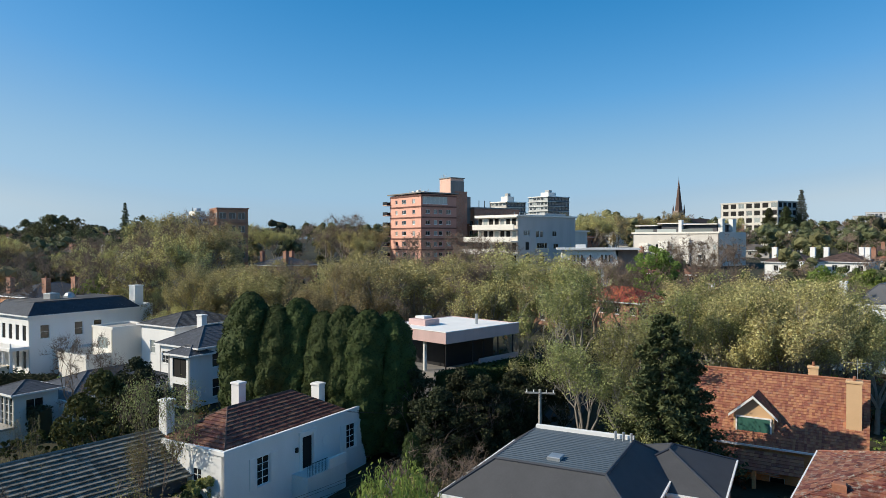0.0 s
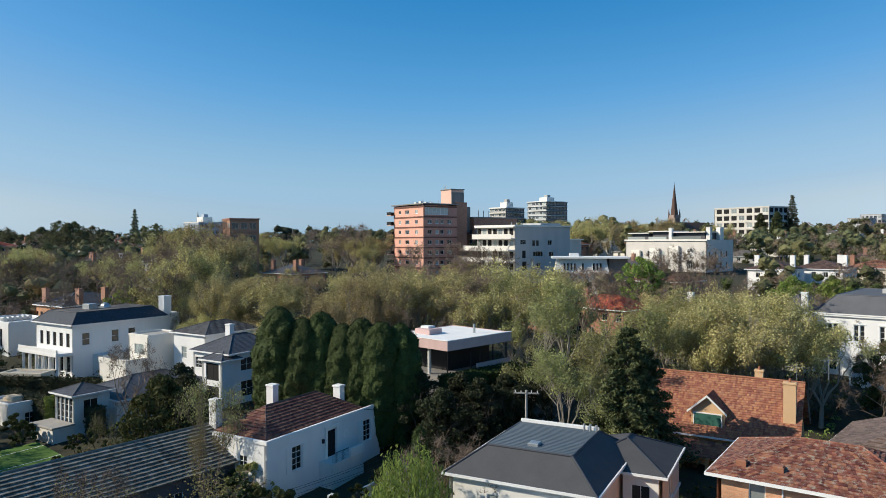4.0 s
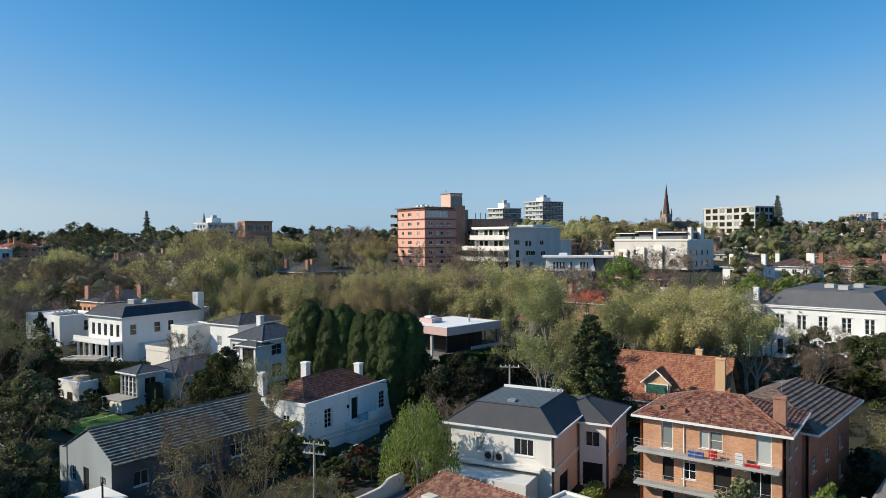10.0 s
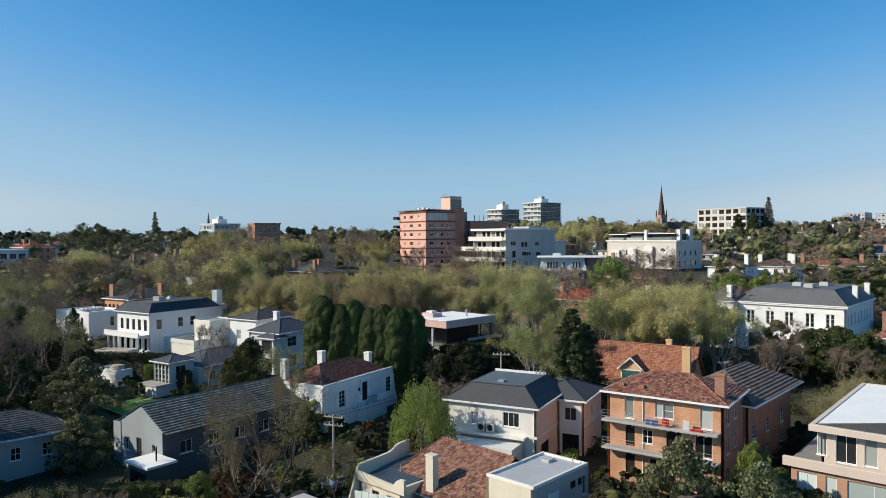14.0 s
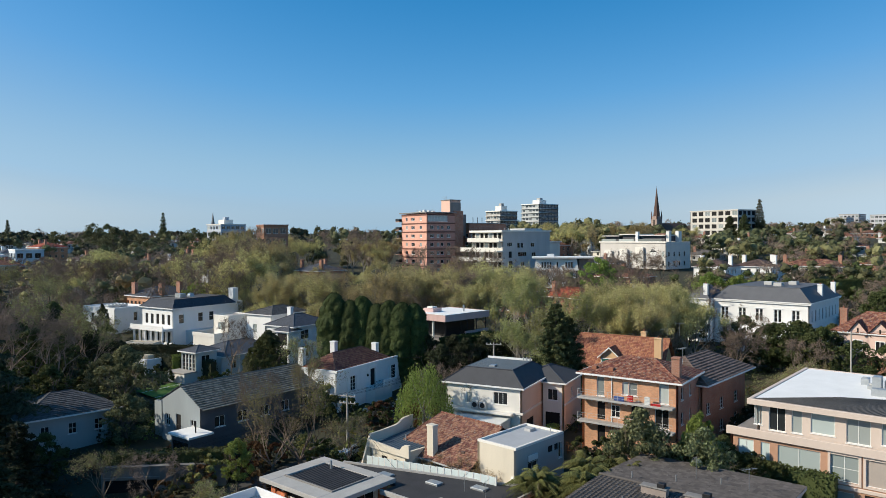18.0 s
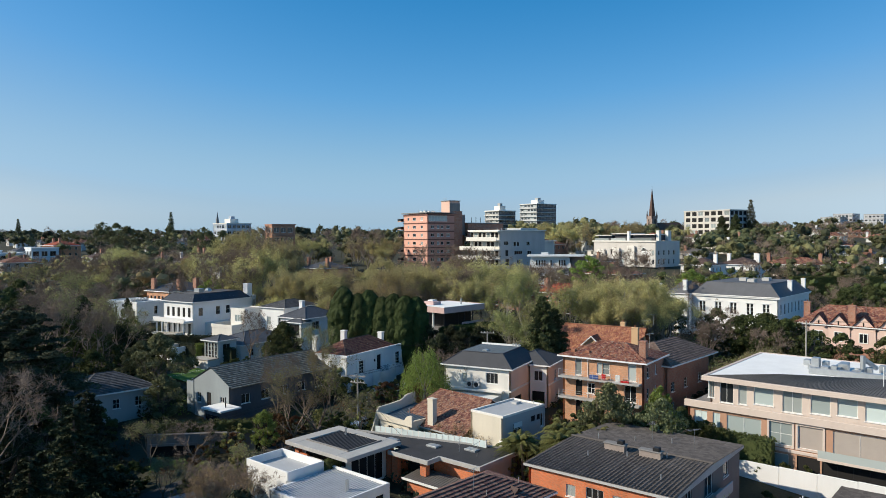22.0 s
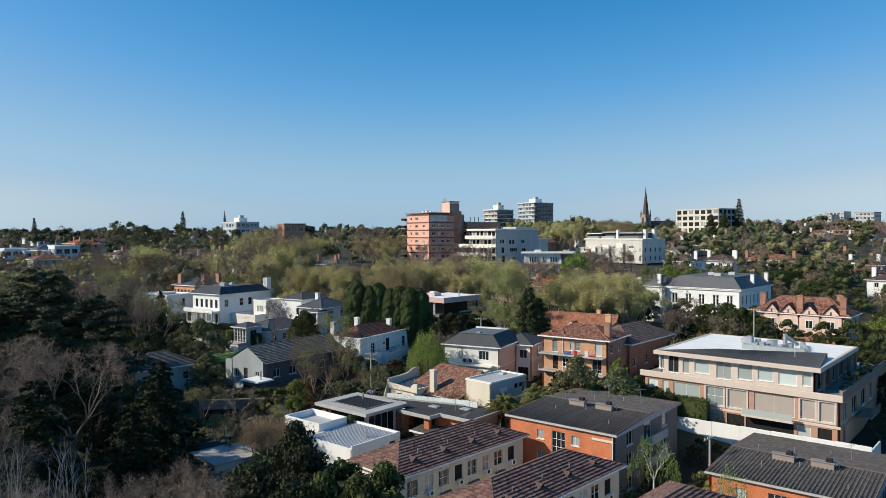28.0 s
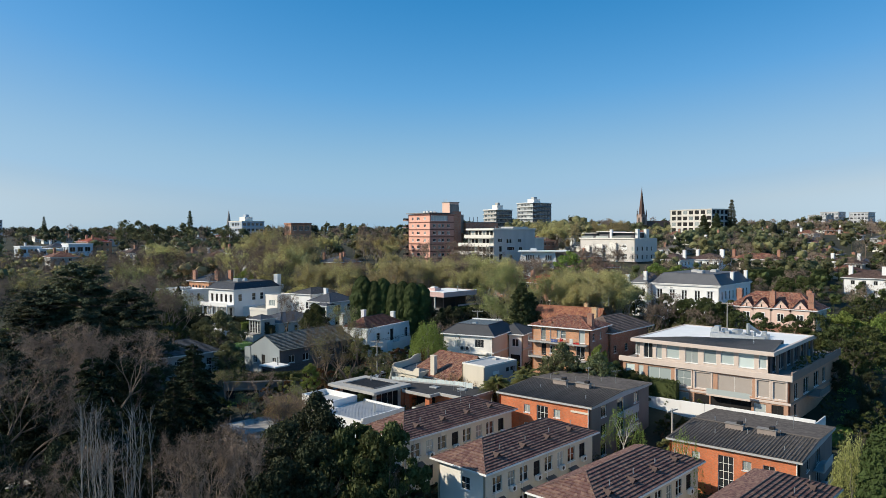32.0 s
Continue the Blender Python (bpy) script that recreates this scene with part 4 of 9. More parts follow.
def pavilion():
    b = house(-10.3, 11.6, -2.3, 50, "modern pavilion house, orange brick walls under wide pale concrete eaves")
    block(b, 1.4, 1.4, 7.4, 9.6, 0, 3.9, CREAM2, {"W": [(0.4, 2.7, 7.2, 1.0, "k", 5, 1)], "S": [(0.5, 0.2, 5.0, 3.5, "w", 4, 1)]})
    part("brick_wall", Geo().box(0.9, 9.603, 0, 7.2, 10.3, 3.3), BRICKO, b)
    part("brick_wall", Geo().box(1.0, 8.2, 0, 1.38, 9.6, 3.0), BRICKO, b)
    part("brick_pier", Geo().box(7.5, 0.7, 0, 8.0, 1.9, 3.9), BRICKO, b)
    for q in ((0.0, 0.0, 8.5, 1.9), (0.0, 9.3, 8.5, 11.0), (0.0, 1.903, 1.8, 9.297), (7.2, 1.903, 8.5, 9.297)):
        part("eave", Geo().bar(q[0], q[1], 3.95, q[2], q[3], 4.38, 0.03), CONC, b)
    part("curb", Geo().bar(1.8, 1.9, 4.3, 2.0, 9.3, 4.5, 0.02), CONCD, b)
    part("curb", Geo().bar(2.0, 1.9, 4.3, 7.2, 2.1, 4.5, 0.02), CONCD, b)
    g = Geo()
    ribbed(g, (1.9, 9.3, 4.2), (1.9, 2.0, 4.2), (7.2, 2.0, 4.28), (7.2, 9.3, 4.28), 0.4, 0.05)
    part("roof", g, ROOFD, b)
    part("roof_pipe", Geo().tube((6.4, 7.4, 4.2), (6.4, 7.4, 5.2), 0.12, 0.12, 8), ZINC, b)
    part("terrace", Geo().bar(-3.4, -4.6, 0, 1.36, 1.3, 1.3, 0.04), CONC, b)
    for i in range(9):
        part("terrace_post", Geo().tube((-3.2 + i * 0.55, -4.5, 1.3), (-3.2 + i * 0.55, -4.5, 2.2), 0.03, 0.03, 5), TRIMG, b)
    part("terrace_rail", Geo().tube((-3.2, -4.5, 2.2), (1.3, -4.5, 2.2), 0.035, 0.035, 5), TRIMG, b)
    c = house(-10.3, 11.6, -2.3, 50, "low dark-roofed wing with orange brick piers and pale fascia")
    # the dark deck, its pale edges and the courtyard that it looks on
    deck = [(8.6, -11.6), (16.4, -11.6), (9.8, 9.4), (8.6, 9.4)]
    dg = Geo().poly(*[(x, y, 3.66) for x, y in deck]).poly(*[(x, y, 3.42) for x, y in reversed(deck)])
    for p, q in zip(deck, deck[1:] + deck[:1]):
        dg.poly((*p, 3.42), (*q, 3.42), (*q, 3.66), (*p, 3.66))
    part("roof", dg, ROOFD, c)
    part("back_edge", Geo().poly((16.4, -11.6, 3.4), (16.4, -11.6, 3.84), (9.8, 9.4, 3.84), (9.8, 9.4, 3.4)).poly((16.4, -11.6, 3.84), (16.65, -11.5, 3.84), (10.05, 9.5, 3.84), (9.8, 9.4, 3.84)).poly((16.65, -11.5, 3.4), (10.05, 9.5, 3.4), (10.05, 9.5, 3.84), (16.65, -11.5, 3.84)), CONC, c)
    part("roof", Geo().box(6.5, -5.9, 3.45, 8.597, -0.1, 3.69), ROOFD, c)
    for q in ((6.25, -6.2, 6.5, 0.0), (6.5, -6.2, 8.6, -5.9), (8.35, -11.9, 8.6, -6.2), (8.6, -11.9, 16.6, -11.6)):
        part("fascia", Geo().bar(q[0], q[1], 3.4, q[2], q[3], 3.86, 0.03), CONC, c)
    for q in ((6.9, -5.4, 7.5, -4.5), (7.0, -0.9, 7.6, 0.0)):
        part("brick_pier", Geo().box(q[0], q[1], 0, q[2], q[3], 3.44), BRICKO, c)
    part("brick_wall", Geo().box(9.2, -11.0, 0, 9.6, 0.6, 3.4), BRICKO, c)
    part("brick_wall", Geo().box(9.603, -11.0, 0, 16.2, -10.6, 3.4), GREYR, c)
    part("sliding_door", Geo().box(9.1, -4.6, 0.1, 9.19, -0.6, 2.7), GLASS, c)
    part("low_wing", Geo().box(5.9, -10.2, 0, 8.3, -3.4, 1.5), BRICKO, c)
    lg = Geo()
    ribbed(lg, (5.5, -3.1, 1.62), (5.5, -10.5, 1.62), (8.6, -10.5, 1.95), (8.6, -3.1, 1.95), 0.4, 0.04)
    part("low_roof", lg, METAL, c)
    part("low_fascia", Geo().bar(5.4, -10.6, 1.4, 5.5, -3.0, 1.66, 0.02), WHITE2, c)
    for x, y in ((9.4, 2.0), (10.8, -3.5), (12.5, -8.0)):
        part("roof_light", Geo().bar(x, y, 3.66, x + 1.0, y + 1.6, 3.86, 0.04), ZINC, c)
    for i in range(2):
        mast = part("aerial_mast", Geo().tube((11.6, -9.0 + 2.6 * i, 3.6), (11.6, -9.0 + 2.6 * i, 5.4), 0.03, 0.02, 5), ZINC, c)
        part("aerial_rod", Geo().tube((10.7, -9.2 + 2.6 * i, 5.2), (12.5, -8.8 + 2.6 * i, 5.2), 0.02, 0.02, 4), ZINC, mast)
        part("aerial_rod", Geo().tube((11.0, -9.4 + 2.6 * i, 4.7), (12.2, -8.6 + 2.6 * i, 4.7), 0.02, 0.02, 4), ZINC, mast)
    f = thing("panel_fence", pose(-8.9, 28.0, -0.9, 0, 0, -35.7), "long pale bluish paling fence in panels", "fence", kind="structure")
    for i in range(19):
        u = i * 0.92
        pz = 0.06 * min(u, 15)
        part("fence_panel", Geo().bar(u, 0, pz - 0.9, u + 0.80, 0.05, 2.2 + pz, 0.02), PALEFENCE, f)
        part("fence_post", Geo().bar(u + 0.80, -0.03, pz - 0.9, u + 0.92, 0.08, 2.28 + pz, 0.02), WHITE2, f)


def white_annex():
    b = house(-10.8, 1.4, -3.8, 50, "low white building with parapets and pale blue metal roof")
    block(b, 0, 0, 8.5, 9.0, 0, 4.2, WHITE, {"S": [(6.5, 2.3, 1.2, 1.4, "w", 1, 1)]})
    g = Geo()
    ribbed(g, (0.25, 8.8, 4.1), (0.25, 0.2, 4.1), (8.3, 0.2, 4.3), (8.3, 8.8, 4.3), 0.4, 0.05)
    part("roof", g, ROOFG, b)
    for q in ((-0.02, -0.02, 8.5, 0.22), (8.25, 0.22, 8.5, 9.0)):
        part("parapet", Geo().bar(q[0], q[1], 4.203, q[2], q[3], 4.6, 0.03), WHITE, b)
    part("flue", Geo().tube((4.6, 2.4, 4.2), (4.6, 2.4, 5.5), 0.13, 0.13, 8).tube((5.0, 2.6, 4.2), (5.0, 2.6, 5.4), 0.13, 0.13, 8), ZINC, b)
    block(b, 2.5, 9.3, 7.5, 16.8, 0, 4.3, WHITE)
    flat_roof(b, 2.5, 9.3, 7.5, 16.8, 4.3, 0.9, ROOFG, WHITE, 0.22)


DUCT = mat("brownish_duct_render", (0.30, 0.25, 0.22), 0.85, 0.2, 1.0, 0.1)


def ribbed_flats(x, y, z, r, w, d, h, label, ops, north=False):
    b = house(x, y, z, r, label, "apartment block", "apartment_block", "orange brick flats")
    # S wall: brown-grey instead of brick, the side's shade put into its colour
    block(b, 0, 0, w, d, 0, h, BRICKO, ops, mats={"S": mat("shaded_side_brown_grey", (0.19, 0.17, 0.16), 0.85, 0.15, 0.6, 0.06, streak=True), "E": GREYR})
    zt, o = h + 0.6, 0.35
    g = Geo()
    tiled(g, (-o, d + o, h + 0.1), (-o, -o, h + 0.1), (w / 2, -o, zt), (w / 2, d + o, zt), 0.42, 0.40, 0.075)
    tiled(g, (w + o, -o, h + 0.1), (w + o, d + o, h + 0.1), (w / 2, d + o, zt), (w / 2, -o, zt), 0.42, 0.40, 0.075)
    for i in range(round((d + 2 * o) / 0.40)):     # rolls down the slope, one to each column of tiles
        y = -o + 0.40 * i
        g.poly((-o, y, h + 0.18), (-o, y + 0.10, h + 0.26), (w / 2, y + 0.10, zt + 0.10), (w / 2, y, zt + 0.04))
        g.poly((-o, y + 0.10, h + 0.26), (-o, y + 0.20, h + 0.18), (w / 2, y + 0.20, zt + 0.04), (w / 2, y + 0.10, zt + 0.10))
    roof = part("roof", g, TILE_FLAT, b)
    part("ridge_cap", Geo().tube((w / 2, -o, zt + 0.06), (w / 2, d + o, zt + 0.06), 0.15, 0.15, 6), TILE_FLAT, roof)
    part("fascia", Geo().box(-o - 0.05, -o, h - 0.12, -o, d + o, h + 0.12), TRIMG, roof)
    part("fascia", Geo().box(w + o, -o, h - 0.12, w + o + 0.05, d + o, h + 0.12), TRIMG, roof)
    for y0 in (-o, d + 0.1):
        part("gable_infill", Geo().poly((-o, y0, h - 0.15), (w + o, y0, h - 0.15), (w + o, y0, h + 0.1), (w / 2, y0, zt), (-o, y0, h + 0.1)).poly((-o, y0 + 0.25, h - 0.15), (-o, y0 + 0.25, h + 0.1), (w / 2, y0 + 0.25, zt), (w + o, y0 + 0.25, h + 0.1), (w + o, y0 + 0.25, h - 0.15)), TRIMG, b)
    for u in (0.36, 0.62):
        v = part("roof_duct", Geo().bar(w * 0.42 - 0.35, d * u - 1.1, h + 0.4, w * 0.42 + 0.35, d * u + 1.1, h + 1.18, 0.05), DUCT, b)
        part("duct_cap", Geo().bar(w * 0.42 - 0.45, d * u - 1.2, h + 1.183, w * 0.42 + 0.45, d * u + 1.2, h + 1.28, 0.03), CONCD, v)
        part("cowl", Geo().bar(w * 0.42 - 0.3, d * u - 0.9, h + 1.283, w * 0.42 + 0.3, d * u - 0.3, h + 1.65, 0.05), TRIMD, v)
    for i in range(7):
        px, py = w * (0.15 + 0.1 * (i % 7)), d * (0.15 + 0.8 * ((i * 5) % 7) / 7)
        zz = h + 0.1 + (zt - h) * (1 - abs(px - w / 2) / (w / 2))
        part("vent_pipe", Geo().tube((px, py, zz - 0.2), (px, py, zz + 0.55), 0.05, 0.05, 6), ZINC, b)
    part("downpipe", Geo().tube((-0.08, 0.3, 0.2), (-0.08, 0.3, h - 0.1), 0.06, 0.06, 6), TRIM, b)
    return b


def orange_flats():
    ops = {"W": [(4.6, 6.0, 1.0, 1.15, "c", 2, 1), (6.5, 1.6, 1.8, 5.7, "w", 3, 6), (9.4, 6.0, 1.0, 1.15, "c", 2, 1), (9.4, 3.4, 1.0, 1.15, "c", 2, 1), (4.6, 3.4, 1.0, 1.15, "c", 2, 1)],
           "S": [(3.0, z, 1.6, 1.6, "w", 2, 1) for z in (0.9, 3.6, 6.2)] + [(8.0, z, 2.2, 2.2, "w", 2, 1) for z in (0.4, 3.1, 5.7)] + [(13.5, z, 1.6, 1.6, "w", 2, 1) for z in (0.9, 3.6, 6.2)]}
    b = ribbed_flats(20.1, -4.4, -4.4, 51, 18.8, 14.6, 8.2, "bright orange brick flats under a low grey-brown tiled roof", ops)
    part("air_conditioner", Geo().bar(-0.4, 0.9, 4.6, -0.003, 1.8, 5.3, 0.03), TRIM, b)
    part("lintel_beam", Geo().bar(-0.14, 0.2, 7.2, -0.003, 2.9, 7.45, 0.02), CREAM, b)
    for z in (3.0, 5.6):
        part("balcony", Geo().bar(7.6, -1.2, z - 0.18, 12.5, -0.003, z, 0.03).bar(7.6, -1.25, z, 12.5, -1.13, z + 0.95, 0.03), GREYR, b)
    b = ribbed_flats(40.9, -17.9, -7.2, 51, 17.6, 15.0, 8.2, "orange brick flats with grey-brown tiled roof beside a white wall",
                     {"W": [(2.6, 5.9, 1.3, 1.2, "w", 2, 1), (5.2, 6.0, 1.0, 1.15, "c", 2, 1), (7.2, 1.6, 1.8, 5.7, "w", 3, 6), (11.2, 6.0, 1.0, 1.15, "c", 2, 1)],
                      "S": [(3.0, z, 1.6, 1.6, "w", 2, 1) for z in (3.6, 6.2)] + [(8.0, z, 2.2, 2.2, "w", 2, 1) for z in (3.1, 5.7)]})
    for z in (3.0, 5.6):
        part("balcony", Geo().bar(6.6, -1.2, z - 0.18, 11.5, -0.003, z, 0.03).bar(6.6, -1.25, z, 11.5, -1.13, z + 0.95, 0.03), GREYR, b)


def villa_unit(x, y, z, r, w, d, first=False):
    """Cream two-storey villa units in a row under a brown tile roof."""
    b = house(x, y, z, r, "cream rendered villa units under a dark brown tiled hip roof", "apartment block", "apartment_block", "row of cream villa units")
    S = []
    for i in range(4):
        u = 1.2 + i * (w - 2.0) / 4
        for zz in (1.0, 4.2):
            S += [(u, zz - 0.15, 1.5, 1.7, "w", 2, 2), (u + 2.5, zz - 0.15, 1.2, 1.7, "c" if (i + (zz > 2)) % 2 else "k", 2, 2)]
    block(b, 0, 0, w, d, 0, 6.6, CREAM, {"S": S, "W": [(2.2, 4.1, 1.3, 1.4, "w", 2, 2), (2.2, 1.0, 1.3, 1.4, "w", 2, 2)]}, mats={"W": CREAM2})
    hip_roof(b, 0, 0, w, d, 6.65, 2.1, 0.55, TILE_VL, course=0.40, lift=0.11, cap=TILE_DK, ends=(4.0, 5.6))
    for i in range(4):
        u = 2.6 + i * (w - 2.0) / 4
        zf = 6.75 + 2.0 * (0.9 + 0.55) / (d / 2 + 0.55)
        gv = Geo()
        for sg in (-1, 1):
            q = [(u + 0.4 + sg * 0.55, 0.7, zf - 0.10), (u + 0.4, 0.64, zf + 0.36), (u + 0.4, 1.7, zf + 0.44), (u + 0.4 + sg * 0.55, 0.9, zf - 0.04)]
            gv.poly(*(q if sg > 0 else q[::-1]))
        gv.poly((u - 0.1, 0.86, zf - 0.1), (u + 0.9, 0.86, zf - 0.1), (u + 0.4, 0.82, zf + 0.31))
        part("roof_vent", gv, TILE_DK, b)
        part("vent_pipe", Geo().tube((u + 1.6, 1.6, 7.4), (u + 1.6, 1.6, 8.3), 0.05, 0.05, 6), ZINC, b)
        ac = part("air_conditioner", Geo().bar(u + 1.4, -0.42, 3.6, u + 2.2, -0.003, 4.2, 0.03), TRIM, b)
        part("fan_grille", Geo().tube((u + 1.75, -0.43, 3.9), (u + 1.75, -0.41, 3.9), 0.22, 0.22, 12), TRIMD, ac)
        part("awning", Geo().poly((u - 1.3, -0.9, 3.0), (u + 0.4, -0.9, 3.0), (u + 0.4, -0.01, 3.4), (u - 1.3, -0.01, 3.4)).poly((u - 1.3, -0.9, 2.95), (u - 1.3, -0.01, 3.35), (u + 0.4, -0.01, 3.35), (u + 0.4, -0.9, 2.95)), METAL, b)
        part("downpipe", Geo().tube((u - 1.0, -0.08, 0.2), (u - 1.0, -0.08, 6.5), 0.05, 0.05, 6), TRIM, b)


# pink stone of the S side, browned and darkened for the shade there
BROWNST = mat("shaded_stone_facing", (0.27, 0.20, 0.165), 0.8, 0.12, 0.6, 0.08, streak=True)


def terrace_flats():
    b = house(51.6, 6.3, -1.6, 49, "pinkish stone apartments with wide glazing, terraces and white roof", "apartment block", "apartment_block")
    d, w, k = 27.0, 30.0, 25.4
    low = [(0.9, 0.3, 1.7, 2.4, "k", 2, 1), (0.6, 3.6, 1.8, 2.6, "s", 1, 1), (2.9, 3.6, 1.8, 2.6, "s", 1, 1), (3.4, 0.6, 1.7, 2.0, "c", 1, 1),
           (5.5, 0.2, 6.2, 2.5, "k", 4, 1), (5.4, 3.5, 5.2, 2.7, "s", 2, 1), (11.6, 3.6, 2.6, 2.6, "s", 1, 1), (11.9, 0.4, 2.4, 2.3, "k", 1, 1), (14.8, 3.6, 2.5, 2.6, "b", 2, 2), (15.2, 0.6, 2.2, 2.0, "c", 1, 1),
           (18.2, 3.4, 4.0, 2.7, "b", 2, 1), (18.6, 0.6, 2.2, 2.0, "c", 2, 1), (23.0, 3.6, 0.9, 2.5, "b", 1, 1), (24.6, 3.6, 1.6, 2.5, "b", 2, 1), (23.2, 0.6, 2.6, 2.0, "c", 2, 1)]
    block(b, 0, 0, w, d, 0, 6.8, BRICKR, {"W": low, "S": [(2, 3.4, 2, 2.4, "w", 2, 1), (2, 0.4, 1.5, 2.3, "w", 1, 1), (7, 3.4, 3, 2.4, "w", 2, 1), (13, 3.4, 3, 2.4, "w", 2, 1), (18.5, 3.4, 2, 2.4, "w", 2, 1)]}, mats={"W": mat("warm_brown_brickwork", (0.46, 0.27, 0.18), 0.85, 0.12, 0.8, 0.15), "S": mat("warm_brown_brickwork", (0.46, 0.27, 0.18))})
    for z0, z1, o in ((6.5, 7.35, 0.35), (2.9, 3.25, 0.12)):
        part("string_course", Geo().bar(-o, -o, z0, -0.003, d + o, z1, 0.05), PINKSTONE, b)
        # same course on the S side, in the shade-darkened stone
        part("string_course", Geo().bar(0.0, -o, z0, w, -0.003, z1, 0.05), BROWNST, b)
    for u, ww, z0, h in ((0.6, 1.8, 3.6, 2.6), (2.9, 1.8, 3.6, 2.6), (11.6, 2.6, 3.6, 2.6), (14.8, 2.5, 3.6, 2.6)):
        part("window_surround", Geo().box(-0.1, u - 0.22, z0 - 0.22, -0.003, u, z0 + h + 0.22).box(-0.1, u + ww, z0 - 0.22, -0.003, u + ww + 0.22, z0 + h + 0.22).box(-0.1, u, z0 - 0.22, -0.003, u + ww, z0 - 0.003).box(-0.1, u, z0 + h + 0.003, -0.003, u + ww, z0 + h + 0.22), PINKSTONE, b)
    part("terrace_parapet", Geo().bar(0.05, -0.3, 7.36, w, -0.05, 7.75, 0.04), BROWNST, b)
    part("rear_wing", Geo().box(22.4, 5, 7.003, w - 1, d - 3, 8.3), CONCD, b)
    part("terrace_floor", Geo().box(0.02, 0.02, 6.81, w - 0.3, d - 0.3, 7.0), CONCD, b)
    for i in range(6):
        part("terrace_column", Geo().bar(2.2 + i * 3.9, 2.3, 7.003, 2.6 + i * 3.9, 2.68, 9.99, 0.02), BROWNST, b)
    for i in range(9):
        part("planter", Geo().bar(2.5 + i * 2.9, 0.05, 7.003, 3.9 + i * 2.9, 0.6, 7.5, 0.03), BROWNST, b)
    # recessed top storey
    up = [(0.5, 7.9, 1.1, 2.0, "b", 1, 1), (2.3, 7.7, 2.3, 2.3, "b", 1, 1), (5.3, 7.9, 2.0, 2.1, "b", 1, 1), (8.0, 7.7, 2.0, 2.3, "b", 1, 1), (10.9, 7.4, 2.1, 2.6, "c", 2, 1), (14.0, 7.8, 2.2, 2.2, "b", 1, 1), (17.0, 7.5, 1.0, 2.4, "c", 1, 1), (18.6, 7.4, 1.6, 2.6, "w", 2, 1), (20.9, 7.8, 0.8, 2.1, "c", 1, 1)]
    # the S wall's dark grey holds the shade of its recess
    block(b, 0.5, 3.0, 22, k - 1.0, 7.003, 10.1, PINKSTONE, {"W": up, "S": [(1.2 + i * 2.6, 7.2, 1.9, 2.6, "w", 1, 1) for i in range(7)]}, mats={"S": GREYD})
    part("roof", Geo().box(0.2, 2.7, 10.11, 22.3, k - 0.7, 10.5), ROOFW, b)
    for q in ((-0.35, 2.2, 0.19, k - 0.2), (0.19, 2.2, 22.6, 2.69), (0.19, k - 0.69, 22.6, k - 0.2), (22.31, 2.7, 22.6, k - 0.7)):
        part("cornice", Geo().bar(q[0], q[1], 10.0, q[2], q[3], 10.58, 0.05), PINKSTONE, b)
    g = Geo()
    ribbed(g, (0.0, k - 0.5, 10.6), (0.0, 2.4, 10.6), (9.5, 3.6, 11.15), (4.6, k - 8.0, 10.95), 0.35, 0.05)
    g.poly((4.6, k - 8.0, 10.94), (9.5, 3.6, 11.14), (9.5, 3.6, 10.5), (4.6, k - 8.0, 10.5))
    part("sloped_roof", g, METAL, b)
    # plant on the roof, box by box
    rng = random.Random(8)
    for i in range(13):
        px, py = 12 + rng.uniform(-2.4, 3.8), 6.5 + i * 0.85
        s = rng.uniform(0.5, 1.1)
        u = part("plant_unit", Geo().bar(px, py, 10.5, px + s * 1.3, py + s, 10.5 + s * rng.uniform(0.8, 1.9), 0.06), ZINC, b)
        part("unit_fan", Geo().tube((px + s * 0.65, py + s * 0.5, 10.5 + s * 0.7), (px + s * 0.65, py + s * 0.5, 10.55 + s * 1.0), s * 0.3, s * 0.3, 8), TRIMG, u)
    part("duct", Geo().bar(9.8, 6.6, 10.5, 10.6, 15.5, 11.3, 0.05).bar(10.6, 12.2, 10.5, 16.5, 13.2, 11.4, 0.05).tube((12.4, 10, 10.5), (12.4, 10, 13.0), 0.3, 0.3, 10).tube((12.4, 10, 12.7), (15, 9, 11.2), 0.3, 0.3, 10), ZINC, b)
    part("mast", Geo().tube((4.2, 6.5, 11.0), (4.2, 6.5, 13.2), 0.04, 0.04, 5), TRIM, b)
    s = part("balcony", Geo().bar(-1.3, 5.3, 2.95, -0.4, 11.9, 3.25, 0.04), PINKSTONE, b)
    part("balcony_glass", Geo().box(-1.28, 5.35, 3.25, -1.25, 11.85, 4.1), GLASSC, s)
    part("side_balcony", Geo().bar(8, -2.2, 2.95, 14, -0.36, 3.2, 0.04), BROWNST, b)
    part("side_balcony_glass", Geo().box(8, -2.2, 3.2, 14, -2.15, 4.1), GLASSC, b)
    part("green_screen", Geo().bar(-1.9, 13.0, -0.6, -1.8, 18.5, 1.5, 0.02), GREENB, b, "dark green fence cloth")
    part("lower_terrace", Geo().bar(1.0, d + 0.36, 3.0, 6.5, d + 3.4, 3.5, 0.06).box(1.5, d + 0.36, 0, 6.0, d + 3.0, 3.0), PINKSTONE, b)
    w_ = thing("boundary_wall", pose(52.9, 1.6, -2.7, 0, 0, 139), "long white rendered boundary wall with shallow piers", "wall", kind="structure")
    for i in range(8):
        part("wall_panel", Geo().bar(i * 3.9, 0, -1.5, i * 3.9 + 3.86, 0.22, 3.2 - 0.06 * i, 0.03), WHITE, w_)
